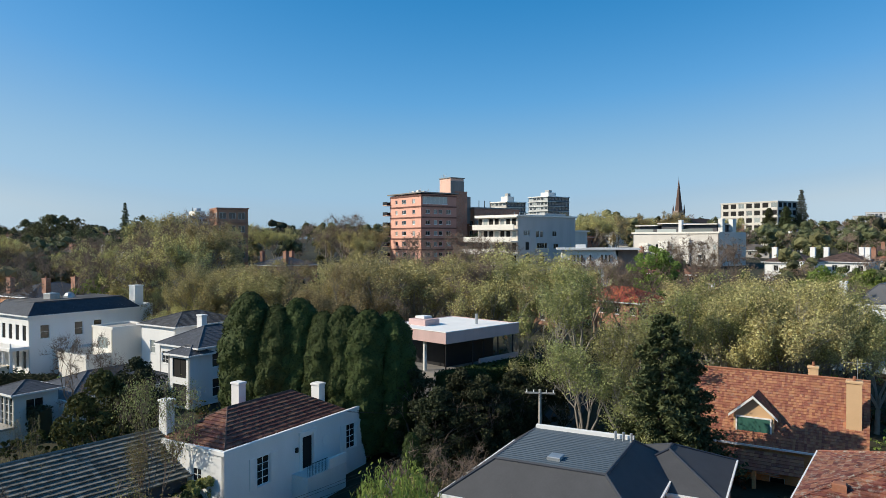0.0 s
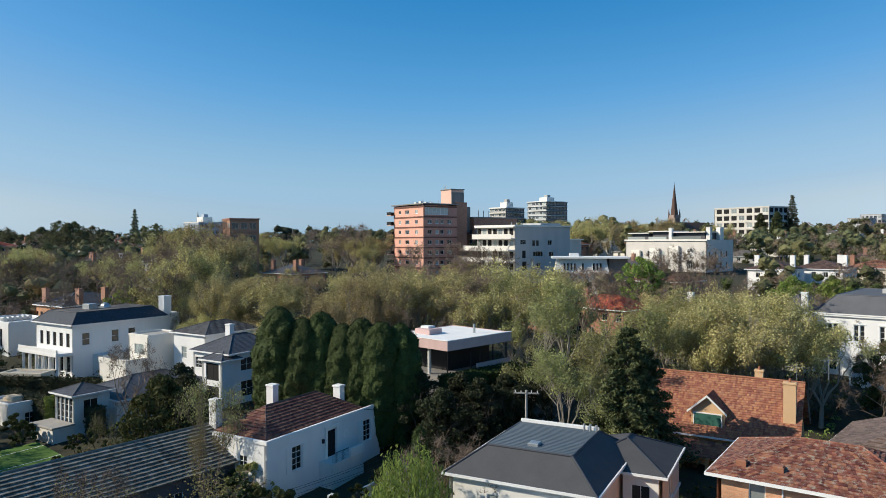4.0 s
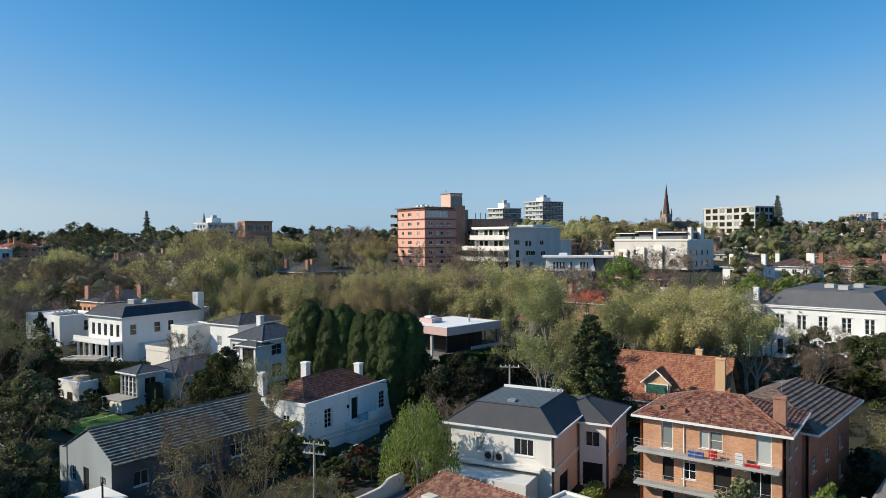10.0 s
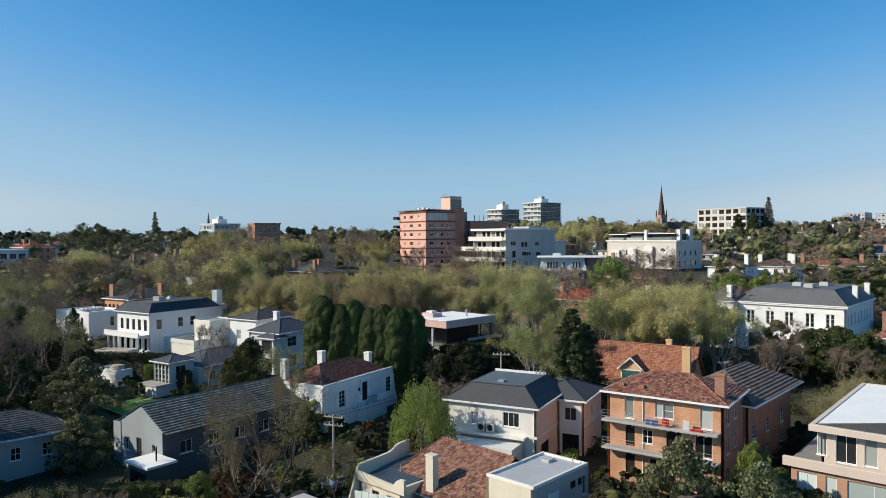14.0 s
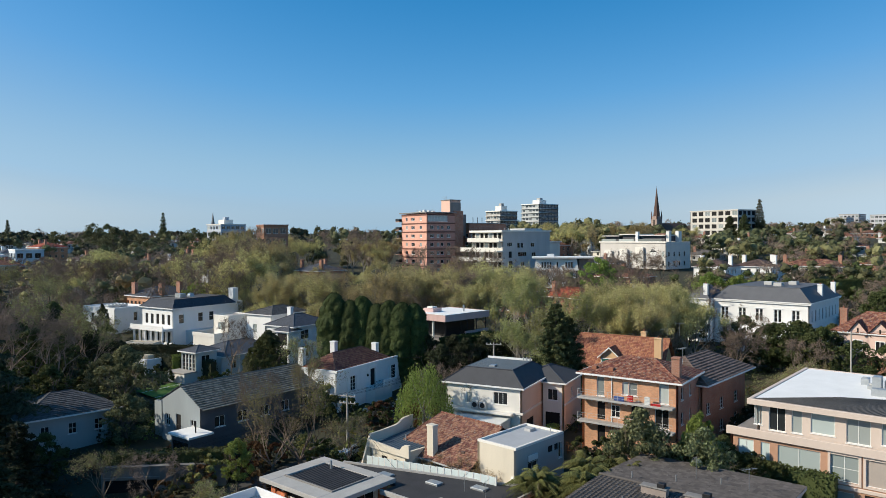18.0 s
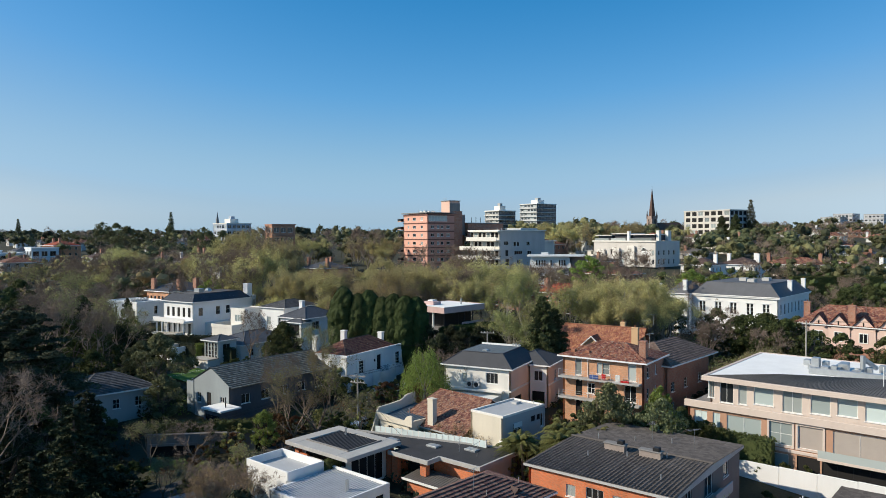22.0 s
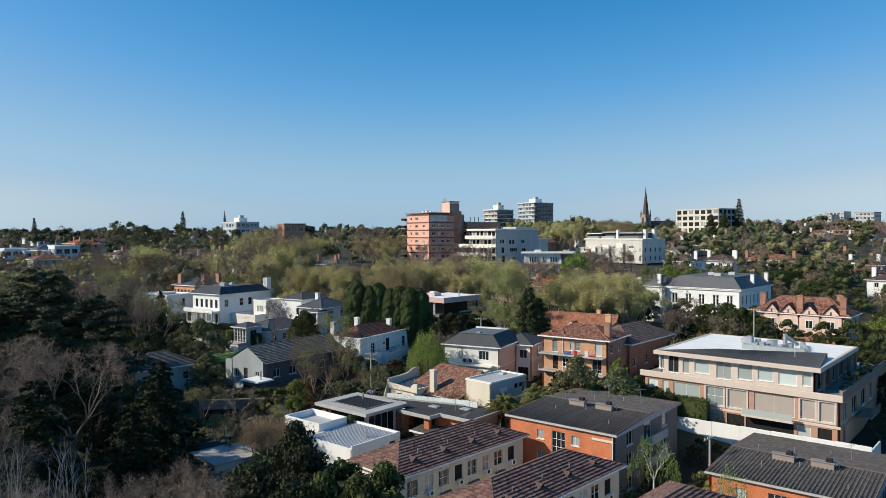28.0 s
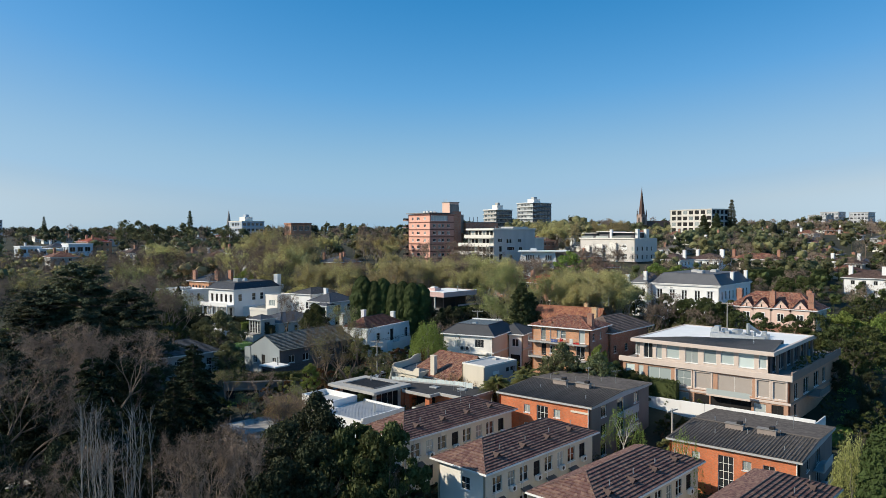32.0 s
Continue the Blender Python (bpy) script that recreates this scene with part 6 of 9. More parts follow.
def pink_tower():
    b = house(-6.64, 198, 9.7, 35, "salmon pink apartment tower with brown bands, brick side and stacked balconies", "apartment tower", "apartment_tower")
    d, w, H = 17.4, 12.2, 25.2
    FL = 3.1
    W, S = [], []
    for f in range(8):
        z = 1.0 + f * FL
        W += [(3.4, z, 1.5, 1.15, "c" if f % 3 else "w", 2, 1), (8.3, z, 2.3, 1.15, "w", 3, 1), (13.2, z, 1.2, 1.15, "w" if f % 2 else "c", 1, 1)]
        S += [(1.4, z, 1.5, 1.2, "w", 2, 1), (4.2, z, 1.2, 1.2, "c", 1, 1), (6.0, z, 1.2, 1.2, "w", 1, 1), (8.6, z, 1.6, 1.2, "c" if f % 2 else "w", 2, 1)]
    S[-4:] = [(0.4, H - 2.8, 8.6, 2.1, "c", 6, 1)]
    # S face toned down to pinkish brown for its shade, W left salmon
    block(b, 0, 0, w, d, 0, H, PINKR, {"W": W, "S": S}, mats={"W": mat("salmon_render", (0.72, 0.40, 0.31), 0.8, 0.07, 0.4, 0.05), "S": mat("shaded_pink_brick", (0.50, 0.27, 0.215), 0.85, 0.1, 0.5, 0.05)}, frame_mat=TRIM)
    for f in range(1, 9):
        z = f * FL + 0.15
        part("slab_edge", Geo().bar(-0.14, -0.14, z - 0.42, -0.003, d, z, 0.01), BANDBR, b)
        part("slab_edge", Geo().bar(-0.003, -0.14, z - 0.42, w, -0.003, z, 0.01), BANDBR, b)
    part("roof", Geo().bar(-0.7, -0.7, H + 0.2, w + 0.5, d + 0.8, H + 0.55, 0.05), CONCD, b)
    part("lift_core", Geo().bar(w + 0.003, 0.6, 0, w + 4.4, 7.0, H + 1.2, 0.05), BRICKR, b)
    top = part("penthouse", Geo().bar(w - 1.4, 1.0, H + 0.55, w + 3.4, 6.6, H + 5.0, 0.05), PINKR, b)
    part("penthouse_face", Geo().bar(w - 1.4, 0.8, H + 0.55, w + 3.4, 0.997, H + 4.2, 0.03), CONCD, top)
    part("penthouse_cap", Geo().bar(w - 1.6, 0.7, H + 5.003, w + 3.6, 6.8, H + 5.3, 0.05), CONCD, top)
    for i in range(4):
        part("mast", Geo().tube((w - 1.0 + i * 0.5, 6.0, H + 5.0), (w - 1.0 + i * 0.5, 6.0, H + 6.4 + 0.4 * (i % 2)), 0.06, 0.05, 4), TRIMG, top)
    for i in range(9):
        part("aerial", Geo().tube((1 + i * 0.8, 2 + (i * 7) % 11, H + 0.5), (1 + i * 0.8, 2 + (i * 7) % 11, H + 1.7), 0.05, 0.05, 4), TRIMG, b)
    for i in range(5):
        part("roof_unit", Geo().bar(1.5 + i * 1.6, 4 + (i * 5) % 8, H + 0.55, 2.5 + i * 1.6, 5.2 + (i * 5) % 8, H + 1.3, 0.05), WHITE2, b)
    for f in range(8):
        z = 0.9 + f * FL
        s = part("balcony", Geo().bar(-1.2, d + 0.003, z - 0.2, 6.5, d + 2.6, z, 0.02), PINKR, b)
        part("balustrade", Geo().bar(-1.2, d + 2.5, z, 6.5, d + 2.6, z + 1.0, 0.02).bar(-1.2, d + 0.003, z, -1.1, d + 2.5, z + 1.0, 0.02), TRIMD, s)
        # thin dark sheet on the wall for the shade inside the balcony
        part("balcony_recess", Geo().box(0.3, d + 0.003, z + 0.02, 6.2, d + 0.05, z + 2.4), DARK, s)
    c = house(9.0, 212, 9.7, 35, "brown brick annex of the tower with window bands", "apartment block", "apartment_block")
    block(c, 0, 0, 18, 10, 0, 21.6, BRICKR, {"S": [(0.8 + 2.3 * i, 1.0 + f * FL, 1.6, 1.4, "c" if (i + f) % 2 else "w", 2, 1) for i in range(7) for f in range(4, 6)], "W": [(1 + 3 * i, 1.0 + f * FL, 1.6, 1.4, "w", 2, 1) for i in range(3) for f in range(4, 6)]}, mats={"W": BANDPK})
    part("roof", Geo().bar(-0.3, -0.3, 21.6, 18.3, 10.3, 22.0, 0.05), CONCD, c)
    part("lift_house", Geo().bar(-4.0, 2, 17, -0.02, 8, 25.2, 0.05), CONCD, c)
    for i in range(3):
        part("roof_post", Geo().tube((4 + i * 2.2, 3, 22.0), (4 + i * 2.2, 3, 24.2), 0.12, 0.12, 5), TRIMD, c)


def terraced_block():
    """The pale stepped flats beside the tower: deep white parapets towards the sun, a side with few windows greyed for
    its shade.
    """
    b = house(19.8, 188, 11.4, 44, "pale stepped apartment block with deep white terraces and a side greyed as shaded", "apartment block", "apartment_block")
    w, d, FL, n = 26.0, 15.0, 3.35, 5
    S = [(2.2, 11.5, 2.6, 1.5, "w", 3, 1), (7.6, 11.0, 1.4, 1.8, "w", 1, 1), (9.4, 11.0, 1.4, 1.8, "w", 1, 1), (3.0, 7.6, 1.6, 2.2, "k", 1, 1), (8.0, 8.0, 4.6, 1.5, "w", 4, 1), (3.0, 4.0, 2.0, 2.6, "k", 1, 1), (9.5, 4.4, 2.0, 1.6, "w", 2, 1), (15.0, 11.3, 2.0, 1.5, "w", 2, 1), (15.5, 7.8, 2.4, 1.5, "w", 2, 1)]
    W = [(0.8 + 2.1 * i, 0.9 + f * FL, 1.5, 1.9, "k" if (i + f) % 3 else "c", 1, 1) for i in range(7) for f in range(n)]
    # the S wall's greyer colour stands in for shade on the pale render
    block(b, 0, 0, w, d, 0, n * FL, PALEBLOCK, {"W": W, "S": S}, mats={"S": mat("shaded_side_grey", (0.46, 0.45, 0.44), 0.85, 0.14, 0.4, 0.05, streak=True)}, sills=False)
    for f in range(1, n + 1):
        out = 1.2 + 1.1 * (n - f)
        ledge = part("terrace", Geo().bar(-out, -0.2, f * FL - 0.3, -0.003, d + 2.5 * (n - f > 1), f * FL, 0.03), CREAM2, b)
        if f < n:
            part("terrace_parapet", Geo().bar(-out, -0.2, f * FL, -out + 0.2, d + 2.5 * (n - f > 1), f * FL + 1.15, 0.03), CREAM2, ledge)
    part("roof_slab", Geo().bar(-0.9, -0.5, n * FL, w + 0.4, d + 0.5, n * FL + 0.45, 0.05), CREAM2, b)
    part("penthouse", Geo().bar(14.0, 2.0, n * FL + 0.45, 24.0, 9.0, n * FL + 1.2, 0.05), GREYR, b)
    part("stepped_wing", Geo().bar(w + 0.003, 1.0, 0, w + 7.5, d, n * FL - 4.0, 0.05), PALEBLOCK, b)
    part("wing_roof", Geo().bar(w + 0.003, 0.4, n * FL - 4.0, w + 8.0, d, n * FL - 3.6, 0.05), CREAM2, b)
    for i in range(6):
        part("roof_vent", Geo().tube((3 + i * 3.4, 4 + i % 3, n * FL + 0.4), (3 + i * 3.4, 4 + i % 3, n * FL + 1.3), 0.12, 0.1, 6), ZINC, b)


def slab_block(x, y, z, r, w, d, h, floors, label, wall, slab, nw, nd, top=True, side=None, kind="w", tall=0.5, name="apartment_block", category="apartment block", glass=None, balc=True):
    """A distant block of flats or offices: window bands, slab edges, plant room; side: S wall colour, darkened for
    shade.
    """
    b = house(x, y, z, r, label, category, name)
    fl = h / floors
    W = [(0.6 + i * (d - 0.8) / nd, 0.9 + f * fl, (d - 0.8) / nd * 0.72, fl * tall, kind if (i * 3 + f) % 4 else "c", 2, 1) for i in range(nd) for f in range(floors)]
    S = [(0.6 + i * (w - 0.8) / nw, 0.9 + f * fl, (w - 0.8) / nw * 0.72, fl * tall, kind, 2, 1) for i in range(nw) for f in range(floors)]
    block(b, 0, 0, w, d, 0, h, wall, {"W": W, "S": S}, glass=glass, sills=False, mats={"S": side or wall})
    for f in range(1, floors + 1):
        o = 0.9 if balc else 0.2
        part("slab_edge", Geo().bar(-o, -o, f * fl - 0.3, -0.003, d, f * fl, 0.02), slab, b)
        part("slab_edge", Geo().bar(0.0, -o, f * fl - 0.3, w, -0.003, f * fl, 0.02), slab, b)
    part("roof", Geo().bar(-0.3, -0.3, h + 0.003, w + 0.3, d + 0.3, h + 0.35, 0.05), slab, b)
    if top:
        part("plant_room", Geo().bar(w * 0.3, d * 0.3, h + 0.35, w * 0.65, d * 0.7, h + 3.4, 0.1), slab, b)
        part("lift_tower", Geo().bar(w * 0.4, d * 0.4, h + 3.4, w * 0.55, d * 0.58, h + 5.2, 0.1), wall, b)
    return b


def distance_buildings():
    T = mat("grey_precast", (0.50, 0.50, 0.52), 0.8, 0.1, 0.5, 0.05)
    # both towers' S sides get a darker wall colour to look shaded
    slab_block(70, 474, 22, 40, 22, 18, 29, 9, "pale apartment tower with balcony bands and a side darkened as shaded", GREYR, WHITE2, 6, 5, side=GREYD, name="apartment_tower", category="apartment tower")
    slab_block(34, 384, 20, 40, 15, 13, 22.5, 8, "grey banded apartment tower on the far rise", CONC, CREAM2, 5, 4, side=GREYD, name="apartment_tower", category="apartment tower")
    terraced_block()
    b = house(29.6, 174, 7.0, -8, "small white house with a mansard storey under a wide flat roof")
    block(b, 0, 0, 12.4, 9, 0, 8.4, WHITE2, {"S": [(1.0 + 2.2 * i, 4.4, 1.1, 1.4, "w", 2, 1) for i in range(5)]})
    g = Geo().poly((-0.9, -0.9, 8.4), (13.3, -0.9, 8.4), (12.6, -0.2, 12.3), (-0.2, -0.2, 12.3)).poly((13.3, -0.9, 8.4), (13.3, 9.9, 8.4), (12.6, 9.2, 12.3), (12.6, -0.2, 12.3)).poly((-0.9, 9.9, 8.4), (-0.9, -0.9, 8.4), (-0.2, -0.2, 12.3), (-0.2, 9.2, 12.3))
    part("mansard", g, WHITE2, b)
    for i, k in enumerate((1.4, 2.3, 3.2, 4.1, 6.2, 9.0, 9.9, 10.8)):
        wn_ = part("window_frame", Geo().bar(k, -0.86, 9.2, k + 0.62, -0.5, 11.2, 0.02), TRIM, b)
        part("pane", Geo().box(k + 0.08, -0.9, 9.3, k + 0.54, -0.863, 11.1), GLASS, wn_)
    part("flat_roof", Geo().bar(-1.6, -1.5, 12.303, 18.5, 10, 12.75, 0.05), WHITE, b)
    part("roof_box", Geo().bar(3.2, 2, 12.75, 5.6, 5, 13.6, 0.05), WHITE, b)
    part("side_wing", Geo().box(13.4, 1.0, 0, 18.2, 9.5, 12.3), CONCD, b)
    b = house(84, 214, 13.5, 40, "long white apartment building with arched windows and roof terraces", "apartment block", "apartment_block")
    W = [(0.8 + 2.9 * i, z, 1.0, h, "c" if (i * 2 + (z > 4)) % 3 else "w", 1, 2) for i in range(10) for z, h in ((1.2, 2.0), (4.9, 1.9)) if i not in (1, 2)] + [(4.4, 1.2, 2.6, 2.4, "w", 4, 2)]
    block(b, 0, 0, 17, 31, 0, 10.6, FADEDW, {"W": W, "S": [(1.5 + 3.6 * i, z, 1.1, 1.9, "w", 1, 2) for i in range(4) for z in (1.2, 4.9)]}, sills=False)
    part("cornice", Geo().bar(-0.4, -0.4, 10.2, -0.003, 31.3, 10.75, 0.05), CREAM2, b)
    arch = part("arched_window", Geo().tube((-0.10, 5.7, 6.4), (-0.003, 5.7, 6.4), 1.55, 1.55, 16), TRIM, b)
    for k in range(5):
        a = 0.18 + k * 0.56
        part("pane", Geo().poly((-0.115, 5.7 + 0.25 * math.cos(a), 6.45 + 0.25 * math.sin(a)), (-0.115, 5.7 + 1.35 * math.cos(a), 6.45 + 1.35 * math.sin(a)), (-0.115, 5.7 + 1.35 * math.cos(a + 0.44), 6.45 + 1.35 * math.sin(a + 0.44)), (-0.115, 5.7 + 0.25 * math.cos(a + 0.44), 6.45 + 0.25 * math.sin(a + 0.44))), GLASS, arch)
    # dark grey gives the set-back penthouses their shade
    for u, v, z1, m in ((2.0, 12.5, 13.0, GREYD), (14.5, 21.5, 13.4, GREYD), (23.0, 30.0, 12.8, GREYD)):
        pent = part("penthouse", Geo().bar(2.4, u, 10.7, 12, v, z1, 0.1), m, b)
        part("penthouse_roof", Geo().bar(1.0, u - 0.8, z1, 12.5, v + 0.8, z1 + 0.3, 0.05), CREAM2, pent)
        part("terrace_screen", Geo().bar(-0.2, u, 10.75, -0.05, v, 11.7, 0.03), GLASSC, pent)
    chimney(b, 1.0, 13.5, 10, 14.6, WHITE, 1.1, 1.1, 0)
    chimney(b, 3.0, 0.8, 10, 14.8, WHITE2, 1.4, 1.4, 0)
    chimney(b, 10.0, 0.9, 10, 14.8, WHITE2, 2.2, 1.4, 0)
    for i in range(3):
        part("bay", Geo().bar(-1.1, 9.5 + i * 7.5, 0, -0.403, 13.0 + i * 7.5, 8.6 - 0.8 * i, 0.1), CREAM2, b)
    slab_block(177, 371, 22, 30, 17, 36, 20, 5, "pale concrete office block with deep window bays", PALEBLOCK, PALEBLOCK, 4, 7, top=False, side=GREYR, kind="k", tall=0.64, name="office_block", category="office building", balc=False)
    slab_block(-149, 408, 15, 45, 18, 20, 20.5, 5, "grey office block with blue glass beyond the trees", mat("blue_grey_panel", (0.40, 0.45, 0.52), 0.6, 0.1), CREAM2, 5, 5, name="office_block", category="office building", balc=False)
    slab_block(-67, 205, 11.5, 30, 9, 10, 19.5, 5, "brown brick block with a flat roof above the trees", BANDPK, BRICKR, 3, 3, top=False, balc=False)
    for x, y, h in ((425, 690, 18), (447, 705, 22), (472, 690, 21), (-640, 860, 24)):
        slab_block(x, y, land(x, y), 40, 20, 20, h, 5, "pale apartment block on the horizon", T, CONC, 5, 5, top=False, balc=False)
    # left suburb
    for x, y, w, d, h, nd in ((-222, 264, 10, 12, 8.6, 4), (-213, 266, 11, 14, 7.2, 5), (-201, 272, 12, 12, 9.8, 4)):
        slab_block(x, y, 11.5, 45, w, d, h, 2, "white flat-roofed modern houses in a cluster", mat("pale_blue_render", (0.62, 0.66, 0.70), 0.8, 0.08), WHITE, 3, nd, top=False, name="house", category="house", balc=False)
    # church
    c = house(157.5, 470, 24, 30, "brown stone church with a tall pointed spire", "church", "church")
    SP = mat("pale_tower_stone", (0.34, 0.26, 0.22), 0.9, 0.2, 0.5, 0.2)
    ST = mat("brown_stone", (0.12, 0.075, 0.06), 0.9, 0.2, 0.5, 0.2)
    part("tower", Geo().bar(-2.8, -2.8, -4, 2.8, 2.8, 17, 0.3), SP, c)
    for x in (-2.5, 2.5):
        for y in (-2.5, 2.5):
            part("pinnacle", Geo().tube((x, y, 15), (x, y, 17.5), 0.6, 0.6, 6).tube((x, y, 17.5), (x, y, 21.5), 0.6, 0.02, 6), ST, c)
    part("spire", Geo().tube((0, 0, 16.9), (0, 0, 38.5), 2.5, 0.08, 8), ST, c)
    part("spire_tip", Geo().tube((0, 0, 38.4), (0, 0, 40), 0.08, 0.05, 5), TRIMD, c)
    for a in range(4):
        s = Matrix.Rotation(a * math.pi / 2, 4, "Z")
        g = Geo()
        for p, q in (((-0.9, -2.88, 9), (-0.3, -2.81, 14.5)), ((0.3, -2.88, 9), (0.9, -2.81, 14.5))):
            n = len(g.v)
            g.box(*p, *q)
            g.v[n:] = [tuple(s @ Vector(v)) for v in g.v[n:]]
        part("belfry_louvre", g, DARK, c)
    part("nave", Geo().box(3.5, -6, -4, 30, 6, 5).poly((3.5, -6.5, 5), (30.5, -6.5, 5), (30.5, 0, 12), (3.5, 0, 12)).poly((30.5, 6.5, 5), (3.5, 6.5, 5), (3.5, 0, 12), (30.5, 0, 12)).poly((30.2, -6, 5), (30.2, 6, 5), (30.2, 0, 11.7)), ST, c)
    s = house(-233, 642, 22, 45, "dark stone church with a thin spire", "church", "church")
    part("tower", Geo().bar(-3, -3, -4, 3, 3, 12, 0.3), CONCD, s)
    part("spire", Geo().tube((0, 0, 11.9), (0, 0, 30), 2.8, 0.06, 8), CONCD, s)


def cottage(x, y, r, w, d, h, roofm, wallm, chims, label, rise=2.4, z=None, deep=False):
    """A plain hip-roofed suburban house."""
    b = house(x, y, land(x, y) if z is None else z, r, label)
    far = y > 140
    k = 0.7 if far else 0.4
    n = max(2, int(d / 3))
    rows = (h - 1.9,) if h < 5.2 else (h - 2.2, h - 5.2)
    block(b, 0, 0, w, d, -2 if far else -1, h, wallm, {"W": [(0.8 + i * (d - 1) / n, z0, 1.2, 1.4, "w", 2, 1) for i in range(n) for z0 in rows], "S": [(1.0 + i * 3, z0, 1.2, 1.4, "w", 2, 1) for i in range(max(1, int(w / 3.2))) for z0 in rows]}, sills=not far)
    hip_roof(b, 0, 0, w, d, h + 0.05, rise, 0.5, roofm, k, k, lift=0.06, caps=not far)
    for cx, cy in chims:
        chimney(b, w * cx, d * cy, h - 0.5, h + rise + 1.4, BRICKR if wallm not in (WHITE, WHITE2) else WHITE, 0.9, 1.2)
    return b


gable_house()
dark_hip_house()
conservatory_villa()
mansard_mansion()
flat_roof_house()
slate_mansion()
gabled_pink_house()
pink_tower()
distance_buildings()
# named suburban houses beyond the plane trees
for a in (
    (90.5, 173, 46, 12, 11, 6.2, TILE_DK, WHITE, ((0.25, 0.85), (0.5, 0.1)), "white house with a dark hip roof and white chimneys"),
    (107, 177, 46, 13, 13, 5.8, TILE_DK, WHITE, ((0.3, 0.8), (0.5, 0.1), (0.9, 0.3)), "white house with a dark hip roof and tall chimneys"),
    (132, 181, 46, 13, 20, 5.2, TILE_RD, CREAM, ((0.5, 0.1), (0.3, 0.95)), "cream house with a red tiled hip roof"),
    (156, 190, 46, 12, 14, 4.6, TILE_RD, BRICKR, ((0.5, 0.2),), "brick house with a red tiled hip roof"),
    (160, 172, 46, 14, 15, 4.6, TILE_DK, WHITE2, ((0.5, 0.2), (0.4, 0.8)), "pale house with a dark hip roof"),
    (87, 164, 46, 9, 9, 3.6, TILE_DK, WHITE2, ((0.5, 0.5),), "low white cottage with a dark pyramid roof"),
    (141, 124, 46, 12, 14, 6.4, TILE_DK, WHITE, ((0.2, 0.2), (0.3, 0.9)), "white two-storey house with a slate roof and tall chimneys"),
    (56, 118, 46, 10, 14, 5.2, METAL, WHITE2, ((0.3, 0.1), (0.3, 0.9)), "low white house with dark roof and chimneys"),
    (21, 128, 40, 9, 12, 6.4, TILE_RED, BRICKR, ((0.3, 0.2),), "brick house with a faded red tiled roof among trees"),
    (34, 122, 40, 9, 14, 5.6, TILE_RED, BRICKR, ((0.3, 0.8),), "low house with a dull red tiled roof behind bare trees"),
    (-43, 183, 50, 12, 13, 5.2, SLATE, BRICKR, ((0.2, 0.1), (0.2, 0.9), (0.7, 0.5)), "brick house with slate roof and tall chimneys among plane trees"),
    (-80, 182, 50, 12, 14, 9.0, SLATE, GREYR, ((0.2, 0.1), (0.3, 0.9)), "grey house with slate roof and tall chimneys"),
    (-198, 286, 50, 13, 16, 7.4, TILE_RED, BRICKC, ((0.3, 0.2), (0.4, 0.9)), "house with a bright red tiled roof and brick chimneys"),
    (-136, 215, 50, 9, 10, 5.4, SLATE, WHITE2, ((0.3, 0.2),), "pale house with a slate roof among bare trees"),
    (-122, 222, 50, 10, 10, 5.2, TILE_DK, WHITE, ((0.3, 0.9),), "white house with a dark roof among bare trees"),
    (-112, 205, 50, 11, 10, 5.6, METAL, CREAM2, ((0.3, 0.2), (0.5, 0.9)), "cream house with a grey roof among bare trees"),
    (-98, 216, 50, 10, 11, 6.4, SLATE, CREAM2, ((0.2, 0.2), (0.4, 0.9)), "cream house with a slate roof and white chimneys"),
    (-150, 232, 50, 12, 11, 5.0, TILE_DK, CREAM2, ((0.4, 0.4),), "cream house with a brown roof behind trees"),
    (46, 250, 40, 14, 16, 8.0, TILE_RD, BRICKR, ((0.3, 0.5),), "brick house with a red tiled roof on the rise"),
    (70, 285, 40, 14, 20, 7.0, METAL, WHITE2, (), "long low white building on the rise"),
):
    cottage(*a)
rng = random.Random(21)
SUBURB = []
for i in range(200):
    y = rng.uniform(150, 520)
    x = rng.uniform(-0.62, 0.66) * (y + 95)
    if -0.34 * (y + 60) < x < 0.20 * (y + 60) or (x < 0 and y < 190) or any(abs(x - p) < 15 and abs(y - q) < 16 for p, q in SUBURB) or (80 < x < 165 and 160 < y < 235) or (140 < x < 215 and 360 < y < 420):
        continue
    SUBURB.append((x, y))
    rm = rng.choice((TILE_RD, TILE_BR, SLATE, TILE_DK, TILE_BR, METAL, SLATE))
    wm = rng.choice((CREAM2, BRICKR, WHITE2, GREYR, WHITE2, CONC))
    cottage(x, y, rng.choice((40, 46, 50)), rng.uniform(9, 13), rng.uniform(10, 16), rng.choice((2.8, 3.2, 5.0)), rm, wm, ((0.3, rng.random()),), "suburban house with a %s hip roof" % ("red tiled" if rm in (TILE_RD, TILE_OR) else "brown tiled" if rm in (TILE_BR, TILE_DK) else "grey"))


